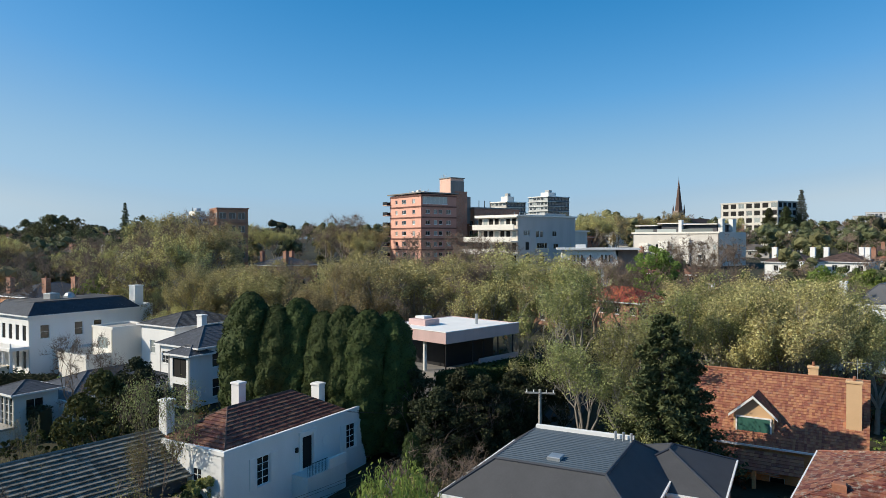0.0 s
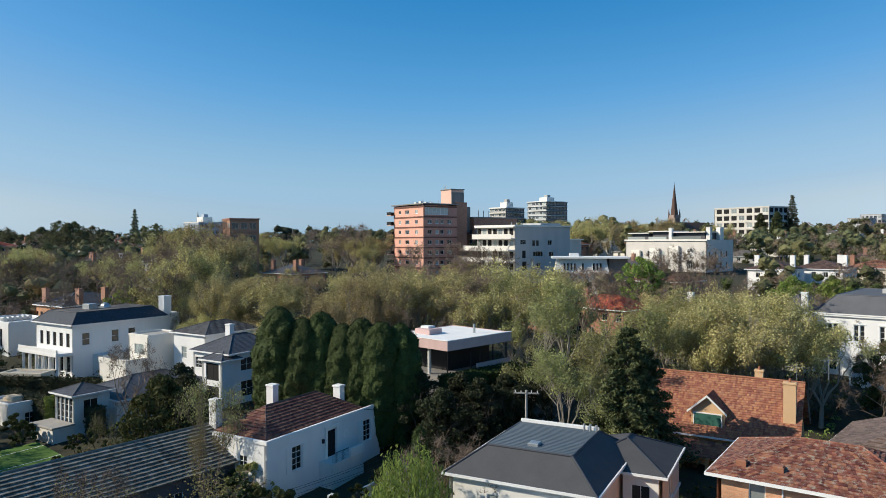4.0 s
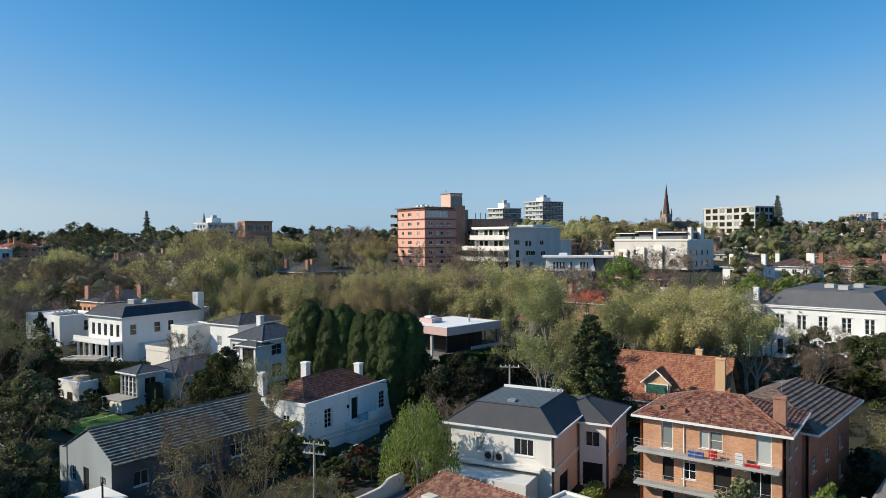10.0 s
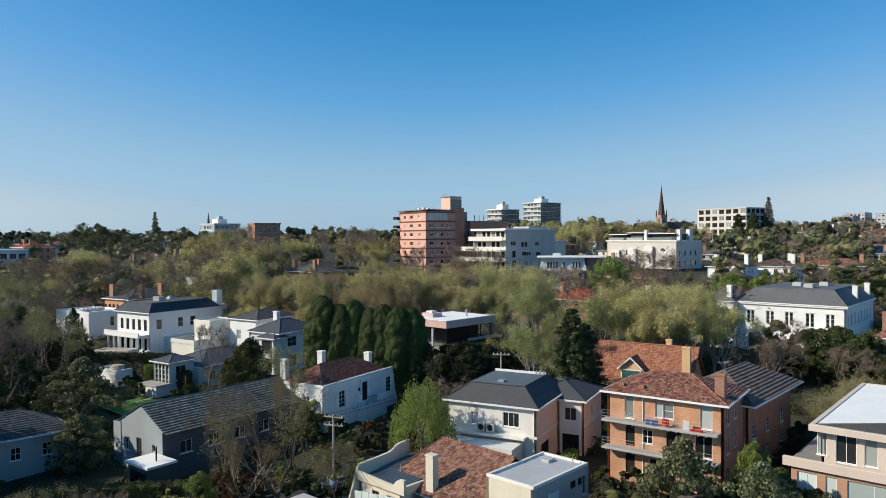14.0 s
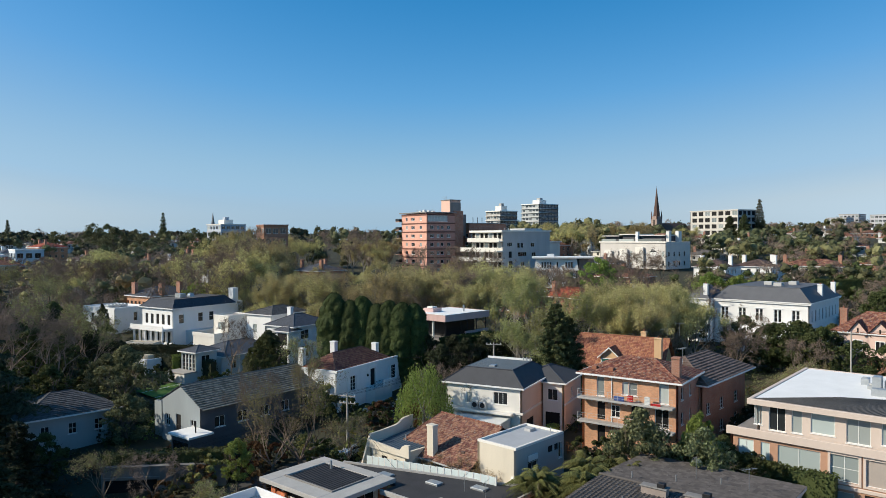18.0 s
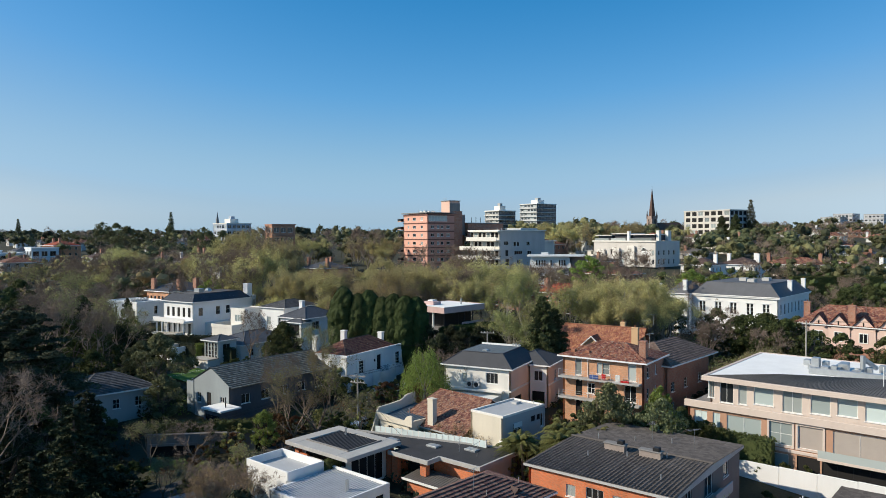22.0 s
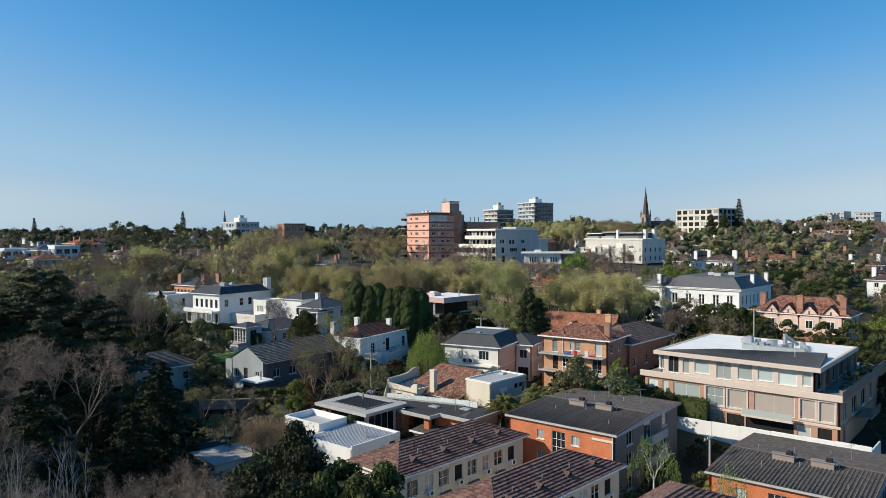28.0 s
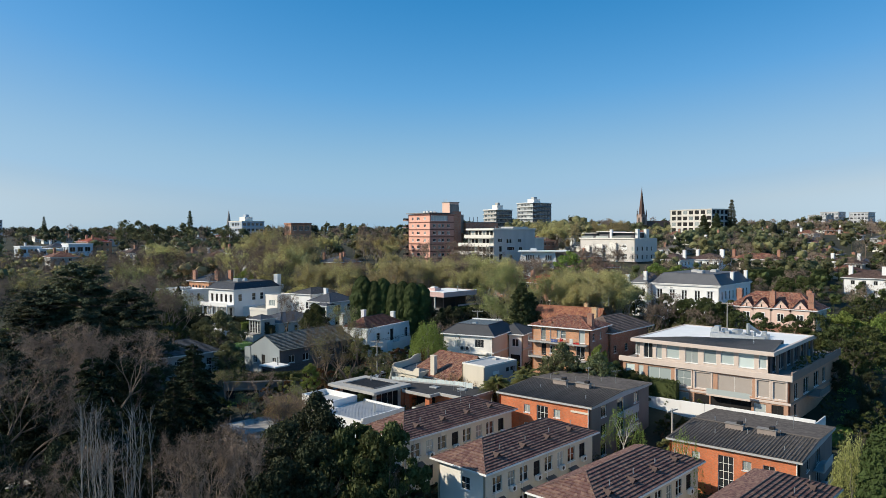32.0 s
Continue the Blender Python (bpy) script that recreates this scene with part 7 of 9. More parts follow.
# ---- trees ----
def leaves(g, centres, size, rng, long=1.0, droop=0.0, out=None, loose=0.75):
    """One bent leaf or spray at each centre, turned at random, about half of them facing outwards."""
    n = len(centres)
    nrm = rng.normal(size=(n, 3))
    if out is not None:
        nrm = nrm * loose + out * 1.1
    nrm /= np.linalg.norm(nrm, axis=1)[:, None] + 1e-9
    a = np.cross(nrm, rng.normal(size=(n, 3)))
    if droop:
        a = a * (1 - droop) + np.array([0, 0, -1.0]) * droop * 2
    a /= np.linalg.norm(a, axis=1)[:, None] + 1e-9
    b = np.cross(nrm, a)
    s = size * rng.uniform(0.6, 1.35, n)[:, None]
    bend = nrm * s * 0.18
    p = [centres - a * s * long, centres + b * s * 0.6 + bend, centres + a * s * long, centres - b * s * 0.6 + bend]
    k = len(g.v)
    g.v += [tuple(q) for q in np.stack(p, 1).reshape(-1, 3)]
    g.f += [(k + 4 * i, k + 4 * i + 1, k + 4 * i + 2, k + 4 * i + 3) for i in range(n)]


def shell(rng, n, c, r, inner=0.55):
    d = rng.normal(size=(n, 3))
    d /= np.linalg.norm(d, axis=1)[:, None]
    return np.array(c) + d * np.array(r) * rng.uniform(inner, 1.05, n)[:, None], d


def limbs(g, p, d, length, radius, depth, spread, rng, ends, sides=6, up=0.15, fork=(2, 3), shrink=0.72):
    """Branches that fork; the tips go into ends."""
    q = p + d * length * 0.55 + Vector(rng.normal(size=3)) * length * 0.05
    e = p + d * length + Vector(rng.normal(size=3)) * length * 0.07
    r1 = radius * 0.68
    g.tube(p, q, radius, radius * 0.84, sides, False)
    g.tube(q, e, radius * 0.84, r1, sides, False)
    if depth == 0:
        ends.append(e)
        return
    for i in range(int(rng.integers(fork[0], fork[1] + 1))):
        v = Vector(rng.normal(size=3))
        v -= v.project(d)
        v.normalize()
        nd = (d + v * spread * rng.uniform(0.6, 1.25) + Vector((0, 0, up))).normalized()
        limbs(g, e if i < 2 else q, nd, length * shrink * rng.uniform(0.8, 1.15), r1 * rng.uniform(0.65, 0.9), depth - 1, spread, rng, ends, max(3, sides - 1), up, fork, shrink)


PROTO = {}
NAMES = {"plane": "plane_tree", "planefar": "plane_tree", "shrub": "shrub", "shrub_light": "shrub", "shrub_rust": "shrub", "ever": "evergreen_tree", "sage": "evergreen_tree", "everdark": "evergreen_tree", "bare": "bare_tree", "budding": "bare_tree", "olive": "olive_brown_tree", "gold": "golden_brown_tree",
         "cedar": "cedar_tree", "deodar": "cedar_tree", "darkpine": "cedar_tree", "pine": "conifer", "norfolk": "conifer", "cypress": "cypress_tree", "column": "cypress_tree", "birch": "birch_tree", "thinbirch": "birch_tree", "willow": "willow_tree", "poplar": "poplar_tree", "palm": "palm_tree"}


def twigs(g, ends, each, length, rng):
    """Fine twigs as slivers off the branch tips."""
    e = np.repeat(np.array([tuple(v) for v in ends]), each, axis=0)
    n = len(e)
    d = rng.normal(size=(n, 3)) + np.array([0, 0, 0.45])
    d /= np.linalg.norm(d, axis=1)[:, None]
    s = np.cross(d, rng.normal(size=(n, 3)))
    s /= np.linalg.norm(s, axis=1)[:, None] + 1e-9
    e = e - d * 0.1
    k = len(g.v)
    g.v += [tuple(q) for q in np.stack([e - s * 0.014, e + s * 0.014, e + d * length * rng.uniform(0.5, 1.3, n)[:, None]], 1).reshape(-1, 3)]
    g.f += [(k + 3 * i, k + 3 * i + 1, k + 3 * i + 2) for i in range(n)]


def tree(kind, seed, label, bark, leaf, trunk_g, crown_g, high, group):
    name = NAMES.get(kind, "tree")
    t = thing(name, pose(0, 0, 0), label, "shrub" if name == "shrub" else "tree", group)
    if trunk_g.f:
        part("trunk", trunk_g, bark, t)
    if crown_g.f:
        part("crown", crown_g, leaf, t)
    PROTO.setdefault(kind, []).append([t, high, False])


def broadleaf(kind, seed, high, wide, clumps, per, size, bark, leaf, label, group, bare=0.3, inner=0.6, low=0.3, squash=0.85, lump=1.0):
    rng = np.random.default_rng(seed)
    tg, cg, ends = Geo(), Geo(), []
    base = Vector((0, 0, -0.5))
    top = Vector((rng.normal() * 0.2, rng.normal() * 0.2, high * 0.22))
    tg.tube(base, top, high * 0.024, high * 0.018, 8, False)
    for i in range(4):
        a = i * 1.57 + rng.uniform(-0.4, 0.4)
        limbs(tg, top, Vector((math.cos(a) * 0.6, math.sin(a) * 0.6, 1)).normalized(), high * 0.24, high * 0.012, 3, 0.55, rng, ends, 5)
    for i in range(clumps):
        h = rng.uniform(low, 0.97)
        prof = math.sin(min(1, (h - low) / (1 - low) * 0.93 + 0.14) * math.pi) ** 0.6
        a, rr = rng.uniform(0, 6.283), wide / 2 * prof * math.sqrt(rng.uniform(0.15, 1)) * rng.uniform(0.85, 1.12)
        c = (rr * math.cos(a), rr * math.sin(a), high * h)
        r = high * rng.uniform(0.04, 0.09) * lump
        pts, d = shell(rng, int(per * rng.uniform(0.6, 1.3)), c, (r * 1.15, r * 1.15, r * squash), inner)
        leaves(cg, pts, size, rng, out=d)
    tree(kind, seed, label, bark, leaf, tg, cg, high, group)


def feathered(kind, seed, high, depth, each, size, tuft, bark, leaf, label, group, spread=0.46, up=0.16, stems=5, fork=(2, 3), low=0.16):
    """A tree in thin spring leaf: rising limbs that fork, with tufts of small leaves along the outer twigs."""
    rng = np.random.default_rng(seed)
    tg, cg, ends = Geo(), Geo(), []
    top = Vector((rng.normal() * 0.2, rng.normal() * 0.2, high * low))
    tg.tube((0, 0, -0.5), top, high * 0.022, high * 0.016, 8, False)
    for i in range(stems):
        a = i * 6.283 / stems + rng.uniform(-0.4, 0.4)
        tilt = rng.uniform(0.25, 0.85)
        limbs(tg, top, Vector((math.cos(a) * tilt, math.sin(a) * tilt, 1)).normalized(), high * rng.uniform(0.20, 0.28), high * 0.011, depth, spread, rng, ends, 5, up, fork, 0.74)
    e = np.array([tuple(v) for v in ends])
    z = float(np.percentile(e[:, 2], 99.5))
    c = np.repeat(e, each, axis=0)
    n = len(c)
    d = rng.normal(size=(n, 3)) * np.array([1, 1, 1.25])
    leaves(cg, c + d * tuft, size, rng, out=d / (np.linalg.norm(d, axis=1)[:, None] + 1e-9) + np.array([0, 0, 0.2]), loose=0.5)
    twigs(tg, ends, 2, high * 0.05, rng)
    tree(kind, seed, label, bark, leaf, tg, cg, z, group)


def bare_tree(kind, seed, high, spread, depth, label, bark, group, leafy=0, leaf=None, up=0.12, stems=1):
    rng = np.random.default_rng(seed)
    tg, cg, ends = Geo(), Geo(), []
    for s in range(stems):
        p = Vector((rng.normal() * 0.5 * (stems > 1), rng.normal() * 0.5 * (stems > 1), -0.5))
        top = p + Vector((rng.normal() * 0.3, rng.normal() * 0.3, high * 0.22))
        tg.tube(p, top, high * 0.018 / math.sqrt(stems), high * 0.013 / math.sqrt(stems), 7, False)
        for i in range(4 if stems == 1 else 2):
            a = i * (1.57 if stems == 1 else 3.14) + rng.uniform(-0.5, 0.5)
            limbs(tg, top, Vector((math.cos(a) * 0.55, math.sin(a) * 0.55, 1)).normalized(), high * 0.25, high * 0.009, depth, spread, rng, ends, 5, up, (2, 3), 0.70)
    z = max(v[2] for v in tg.v)
    twigs(tg, ends, 10 if depth > 4 else 12, high * 0.08, rng)
    if leafy:
        e = np.array([tuple(v) for v in ends])
        idx = rng.integers(0, len(e), leafy)
        leaves(cg, e[idx] + rng.normal(size=(leafy, 3)) * 0.45, 0.075, rng)
    tree(kind, seed, label, bark, leaf or LEAF_PLANE, tg, cg, z, group)


def conifer(kind, seed, high, wide, tiers, per, size, leaf, label, group, flat=0.25, point=True):
    rng = np.random.default_rng(seed)
    tg, cg = Geo(), Geo()
    tg.tube((0, 0, -0.5), (0, 0, high * 0.96), high * 0.022, 0.05, 7, False)
    for i in range(tiers):
        h = 0.12 + 0.86 * i / tiers
        rad = wide / 2 * ((1 - h) ** 0.75 if point else math.sin(min(1.0, 1.15 - h) * 1.5) ** 0.8) * rng.uniform(0.7, 1.15)
        m = max(3, int(7 * (1 - h) + 3))
        for k in range(m):
            a = 6.283 * k / m + rng.uniform(-0.4, 0.4) + i
            rr = rad * rng.uniform(0.75, 1.1)
            end = Vector((rr * math.cos(a), rr * math.sin(a), high * h + rr * 0.12))
            tg.tube((0, 0, high * h), end, 0.06, 0.02, 3, False)
            for s in (0.45, 0.72, 0.95):
                c = (end.x * s, end.y * s, high * h + (end.z - high * h) * s)
                r = max(0.35, rr * 0.26)
                pts, d = shell(rng, per, c, (r, r, r * flat + 0.12), 0.3)
                leaves(cg, pts, size, rng, 1.3)
    tree(kind, seed, label, BARK, leaf, tg, cg, high, group)


def cypress(kind, seed, high, wide, n, size, leaf, label, group, lump=0.45, cell=1.15):
    """A plump column with a rounded head: a dense billowing surface set all over with small upright sprays."""
    rng = np.random.default_rng(seed)
    tg, cg = Geo(), Geo()
    tg.tube((0, 0, -0.5), (0, 0, high * 0.7), high * 0.02, 0.08, 7, False)
    lean = rng.normal(size=2) * 0.25

    def radius(h, a):
        p = (0.66 + 0.34 * math.sin(min(1.0, h / 0.45) * 1.57)) if h < 0.55 else max(0.0, 1 - ((h - 0.55) / 0.46) ** 2.4) ** 0.55
        r = wide / 2 * p * (1 + 0.07 * math.sin(2 * a + 4 * h + seed))
        q = Vector((r * math.cos(a), r * math.sin(a), h * high * 0.72)) * cell + Vector((seed * 7.3, 0, 0))
        return max(0.02, r + lump * (0.48 - noise.voronoi(q)[0][0]) * min(1.0, p * 1.6) + 0.10 * noise.noise(q * 3.1))

    def at(h, a):
        r = radius(h, a)
        return np.array((r * math.cos(a) + lean[0] * h, r * math.sin(a) + lean[1] * h, h * high))
    rings, sides = 64, 44
    for k in range(rings + 1):
        h = 0.05 + 0.955 * k / rings
        for i in range(sides):
            cg.v.append(tuple(at(h, 2 * math.pi * i / sides)))
    for k in range(rings):
        for i in range(sides):
            j = (i + 1) % sides
            cg.f.append((k * sides + i, k * sides + j, (k + 1) * sides + j, (k + 1) * sides + i))
    P = np.array(cg.v).reshape(rings + 1, sides, 3)
    du, dv = np.roll(P, -1, 1) - np.roll(P, 1, 1), np.gradient(P, axis=0)
    N = np.cross(du, dv)
    N /= np.linalg.norm(N, axis=2)[..., None] + 1e-9
    k, i = rng.integers(0, rings, n), rng.integers(0, sides, n)
    f = rng.random(n)[:, None]
    pts = P[k, i] * (1 - f) + P[k + 1, (i + 1) % sides] * f + rng.normal(size=(n, 3)) * 0.05
    leaves(cg, pts + N[k, i] * 0.03, size, rng, 1.3, 0.0, out=N[k, i] + np.array([0, 0, 0.35]), loose=0.45)
    tree(kind, seed, label, BARK, leaf, tg, cg, high, group)


def deodar(kind, seed, high, wide, leaf, label, group):
    """A dark conifer with long flat boughs that dip at their tips."""
    rng = np.random.default_rng(seed)
    tg, cg = Geo(), Geo()
    tg.tube((0, 0, -0.5), (0, 0, high * 0.98), high * 0.024, 0.04, 7, False)
    for i in range(17):
        h = 0.10 + 0.88 * i / 17
        for k in range(5):
            a = k * 1.257 + i * 0.9 + rng.uniform(-0.35, 0.35)
            rr = wide / 2 * (1.04 - h) ** 0.8 * rng.uniform(0.6, 1.15)
            z0 = high * h + rng.normal() * 0.2
            ca, sa = math.cos(a), math.sin(a)
            tg.tube((0, 0, z0), (rr * ca, rr * sa, z0 - rr * 0.10), 0.07, 0.02, 4, False)
            m = int(70 + rr * 45)
            u = rng.uniform(0.2, 1.05, m)
            w = rng.normal(0, 0.17, m) * rr * (1.15 - u)
            pts = np.stack([rr * u * ca - w * sa, rr * u * sa + w * ca, z0 - rr * 0.16 * u ** 2 + rng.normal(0, 0.10, m) + 0.1], 1)
            leaves(cg, pts, 0.17, rng, 1.5, 0.0, out=np.tile((0, 0, 1.6), (m, 1)))
    tree(kind, seed, label, BARK, leaf, tg, cg, high, group)


def layered_cedar(kind, seed, high, wide, leaf, label, group):
    """A great cedar: level boughs that end in broad flat plates of needles, stacked with gaps between."""
    rng = np.random.default_rng(seed)
    tg, cg = Geo(), Geo()
    tg.tube((0, 0, -0.5), (0.3, 0.2, high * 0.9), high * 0.03, 0.10, 8, False)
    for i in range(15):
        h = 0.16 + 0.82 * i / 15
        m = int(rng.integers(4, 8))
        for k in range(m):
            a = 6.283 * k / m + i * 1.1 + rng.uniform(-0.35, 0.35)
            rr = wide / 2 * min(1.0, 1.22 * (1.05 - h) ** 0.62) * rng.uniform(0.55, 1.12)
            z0 = high * h + rng.normal() * 0.35
            ca, sa = math.cos(a), math.sin(a)
            rise = rr * rng.uniform(-0.02, 0.14)
            tg.tube((0, 0, z0 - 0.4), (rr * ca * 0.9, rr * sa * 0.9, z0 + rise - 0.1), 0.14, 0.03, 4, False)
            for p in range(3):
                u = (0.95, 0.70, 0.48)[p] + rng.uniform(-0.08, 0.08)
                w = rng.normal() * rr * 0.16
                c = np.array((rr * u * ca - w * sa, rr * u * sa + w * ca, z0 + rise * u + rng.normal() * 0.2))
                r = max(0.8, rr * rng.uniform(0.20, 0.32))
                n = int(150 * r)
                q, t = r * np.sqrt(rng.random(n)), rng.uniform(0, 6.283, n)
                dome = 0.34 * r * (1 - (q / r) ** 2)
                pts = c + np.stack([q * np.cos(t), q * np.sin(t), dome * rng.uniform(0.2, 1.0, n) + rng.normal(0, 0.06, n)], 1)
                leaves(cg, pts, 0.15, rng, 1.4, 0.0, out=np.stack([0.5 * np.cos(t) * q / r, 0.5 * np.sin(t) * q / r, np.full(n, 1.0)], 1), loose=0.45)
    tree(kind, seed, label, BARK, leaf, tg, cg, high, group)


def palm(kind, seed, high, label, group):
    """A clump of arching feathered fronds on short stems."""
    rng = np.random.default_rng(seed)
    tg, cg = Geo(), Geo()
    for s in range(4):
        x, y = rng.normal() * 0.8, rng.normal() * 0.8
        t = high * rng.uniform(0.35, 0.62)
        tg.tube((x, y, -0.5), (x * 1.2, y * 1.2, t), 0.16, 0.12, 7, False)
        for k in range(30):
            a, up, L = rng.uniform(0, 6.283), rng.uniform(0.15, 1.35), high * rng.uniform(0.22, 0.34)
            u = np.linspace(0.1, 1, 26)
            rad = L * u * math.cos(up) + L * 0.18 * u * u
            z = t + L * u * math.sin(up) - L * 0.55 * u ** 2.4
            spine = np.stack([x * 1.2 + rad * math.cos(a), y * 1.2 + rad * math.sin(a), z], 1)
            side = np.array([-math.sin(a), math.cos(a), -0.25])
            for sg in (-1, 1):
                tip = spine + side * sg * np.array([1, 1, sg])[None, :] * (0.34 * np.sin(u * 2.9) + 0.06)[:, None] + np.array([0.1 * math.cos(a), 0.1 * math.sin(a), -0.06])
                k0 = len(cg.v)
                w = np.array([math.cos(a), math.sin(a), 0]) * 0.035
                cg.v += [tuple(q) for q in np.stack([spine - w, spine + w, tip], 1).reshape(-1, 3)]
                cg.f += [(k0 + 3 * i, k0 + 3 * i + 1, k0 + 3 * i + 2) for i in range(26)]
    tree(kind, seed, label, BARK, LEAF_PALM, tg, cg, high, group)


def weeping(kind, seed, high, wide, strands, per, size, leaf, label, group, bark):
    rng = np.random.default_rng(seed)
    tg, cg, ends = Geo(), Geo(), []
    tg.tube((0, 0, -0.5), (0.1, 0, high * 0.35), high * 0.02, high * 0.014, 7, False)
    for i in range(4):
        a = i * 1.57 + rng.uniform(-0.5, 0.5)
        limbs(tg, Vector((0.1, 0, high * 0.35)), Vector((math.cos(a) * 0.4, math.sin(a) * 0.4, 1)).normalized(), high * 0.22, high * 0.008, 2, 0.5, rng, ends, 5)
    for i in range(strands):
        a, rr = rng.uniform(0, 6.283), wide / 2 * math.sqrt(rng.uniform(0.03, 1))
        h0 = high * (0.98 - 0.42 * (rr / (wide / 2)) ** 2) * rng.uniform(0.85, 1.02)
        L = high * rng.uniform(0.18, 0.45)
        s = np.sort(rng.uniform(0, 1, per))
        pts = np.stack([rr * math.cos(a) * (1 + 0.12 * s) + rng.normal(0, 0.10, per), rr * math.sin(a) * (1 + 0.12 * s) + rng.normal(0, 0.10, per), h0 - L * s], 1)
        leaves(cg, pts, size, rng, 1.5, 0.5)
    tree(kind, seed, label, bark, leaf, tg, cg, high, group)


def poplar(kind, seed, high, label, group):
    rng = np.random.default_rng(seed)
    tg = Geo()
    for i in range(9):
        p = Vector((rng.normal() * 0.7, rng.normal() * 0.7, -0.5))
        for k in range(5):
            q = p + Vector((rng.normal() * 0.22, rng.normal() * 0.22, high * rng.uniform(0.14, 0.2)))
            tg.tube(p, q, 0.062 * (1 - k * 0.17), 0.062 * (0.86 - k * 0.17), 5, False)
            for b in range(6):
                c = p.lerp(q, rng.uniform(0, 1))
                e = c + Vector((rng.normal() * 0.35, rng.normal() * 0.35, rng.uniform(0.7, 1.6)))
                tg.tube(c, e, 0.02, 0.006, 3, False)
            p = q
    tree(kind, seed, label, BARKW, LEAF_PLANE, tg, Geo(), high, group)


for s in range(3):
    feathered("planefar", 15 + s, 16, 4, 30, 0.17, 0.40, BARKP, LEAF_PLANE, "large plane tree in thin olive-green spring leaf", "plane trees")
    feathered("plane", 10 + s, 16, 4, 52, 0.115, 0.38, BARKP, LEAF_PLANE, "large plane tree in thin olive-green spring leaf", "plane trees")
for s in range(2):
    broadleaf("light", 20 + s, 12, 9, 60, 95, 0.22, BARK, LEAF_LIGHT, "broadleaf tree in fresh light green leaf", "light green trees")
    broadleaf("ever", 30 + s, 10, 8, 62, 120, 0.20, BARK, LEAF_MID, "dense dark evergreen tree in a garden", "evergreen trees", inner=0.75, low=0.12)
    broadleaf("sage", 35 + s, 10, 8, 66, 130, 0.17, BARK, LEAF_SAGE, "rounded olive-grey evergreen tree in a garden", "evergreen trees", inner=0.75, low=0.12)
    feathered("grey", 40 + s, 12, 4, 40, 0.095, 0.33, BARKP, LEAF_GREY, "grey-green tree with a thin airy crown", "grey-green trees")
    bare_tree("bare", 50 + s, 12, 0.6, 5, "bare deciduous tree with fine grey-brown twigs", TWIG, "bare trees")
    bare_tree("budding", 60 + s, 11, 0.5, 4, "half-bare tree with a haze of new leaf", TWIG, "budding trees", 3600, LEAF_GREY, 0.25)
    feathered("olive", 65 + s, 9, 5, 14, 0.045, 0.26, TWIG, LEAF_OLIVE, "slender shrubby tree with thin olive-brown leaf", "olive-brown trees", 0.42, 0.3, 4, (2, 3), 0.06)
    feathered("gold", 67 + s, 8, 5, 8, 0.055, 0.24, TWIG, LEAF_GOLD, "shrubby tree with fine golden-brown twigs and buds", "golden-brown trees", 0.42, 0.3, 4, (2, 3), 0.06)
    deodar("deodar", 72 + s, 15, 13, LEAF_DEEP, "dark cedar with long flat drooping boughs", "dark conifers")
    conifer("cedar", 70 + s, 18, 15, 15, 46, 0.30, LEAF_DARK, "large dark cedar with layered boughs", "dark conifers", 0.22, False)
    layered_cedar("darkpine", 75 + s, 18, 15, LEAF_CEDAR, "great dark cedar with flat layered boughs", "dark conifers")
    broadleaf("everdark", 78 + s, 11, 8, 80, 120, 0.17, BARK, LEAF_DEEP, "very dark evergreen tree in shade", "evergreen trees", inner=0.7, low=0.08)
    conifer("pine", 80 + s, 14, 8, 22, 60, 0.13, LEAF_PINE, "dark conical conifer among lighter trees", "dark conifers", 0.5)
    cypress("cypress", 90 + s, 13, 4.5, 11000, 0.085, LEAF_CYP, "plump dense green cypress in a tall row", "cypress hedge", 0.75, 0.95)
    broadleaf("shrub", 100 + s, 3, 3.2, 26, 110, 0.13, BARK, LEAF_MID, "rounded dark green garden shrub", "shrubs", inner=0.7, low=0.1)
    broadleaf("shrub_light", 110 + s, 3, 3.2, 26, 110, 0.13, BARK, LEAF_YEL, "rounded pale yellow-green garden shrub", "shrubs", inner=0.7, low=0.1)
    broadleaf("shrub_rust", 120 + s, 3, 3.2, 24, 80, 0.12, BARK, LEAF_RUST, "rounded bronze-brown garden shrub in leaf", "shrubs", inner=0.6, low=0.1)
    broadleaf("far", 130 + s, 12, 11, 90, 44, 0.26, BARK, LEAF_FAR, "distant evergreen tree between the roofs", "far trees", inner=0.7, low=0.15)
conifer("norfolk", 150, 24, 9, 24, 26, 0.26, LEAF_FAR, "tall tiered Norfolk Island pine on the skyline", "skyline pines", 0.4)
palm("palm", 155, 6, "clump of arching yellow-green palm fronds", "palms")
cypress("column", 151, 8, 1.9, 4500, 0.10, LEAF_CYP, "narrow column-shaped cypress beside the wall", "cypress columns", 0.30, 1.9)
weeping("birch", 152, 9, 6.5, 420, 20, 0.085, LEAF_LIGHT, "weeping birch in bright new leaf", "birches", BARKW)
weeping("willow", 153, 8, 5.5, 520, 20, 0.062, LEAF_YEL, "small weeping tree in yellow-green leaf", "birches", BARKW)
weeping("thinbirch", 156, 9, 6.5, 150, 20, 0.075, LEAF_LIGHT, "slender birch with pale stems and thin new leaf", "birches", BARKB)
poplar("poplar", 154, 15, "clump of bare silvery upright poplar stems", "poplar stems")

trng = random.Random(77)


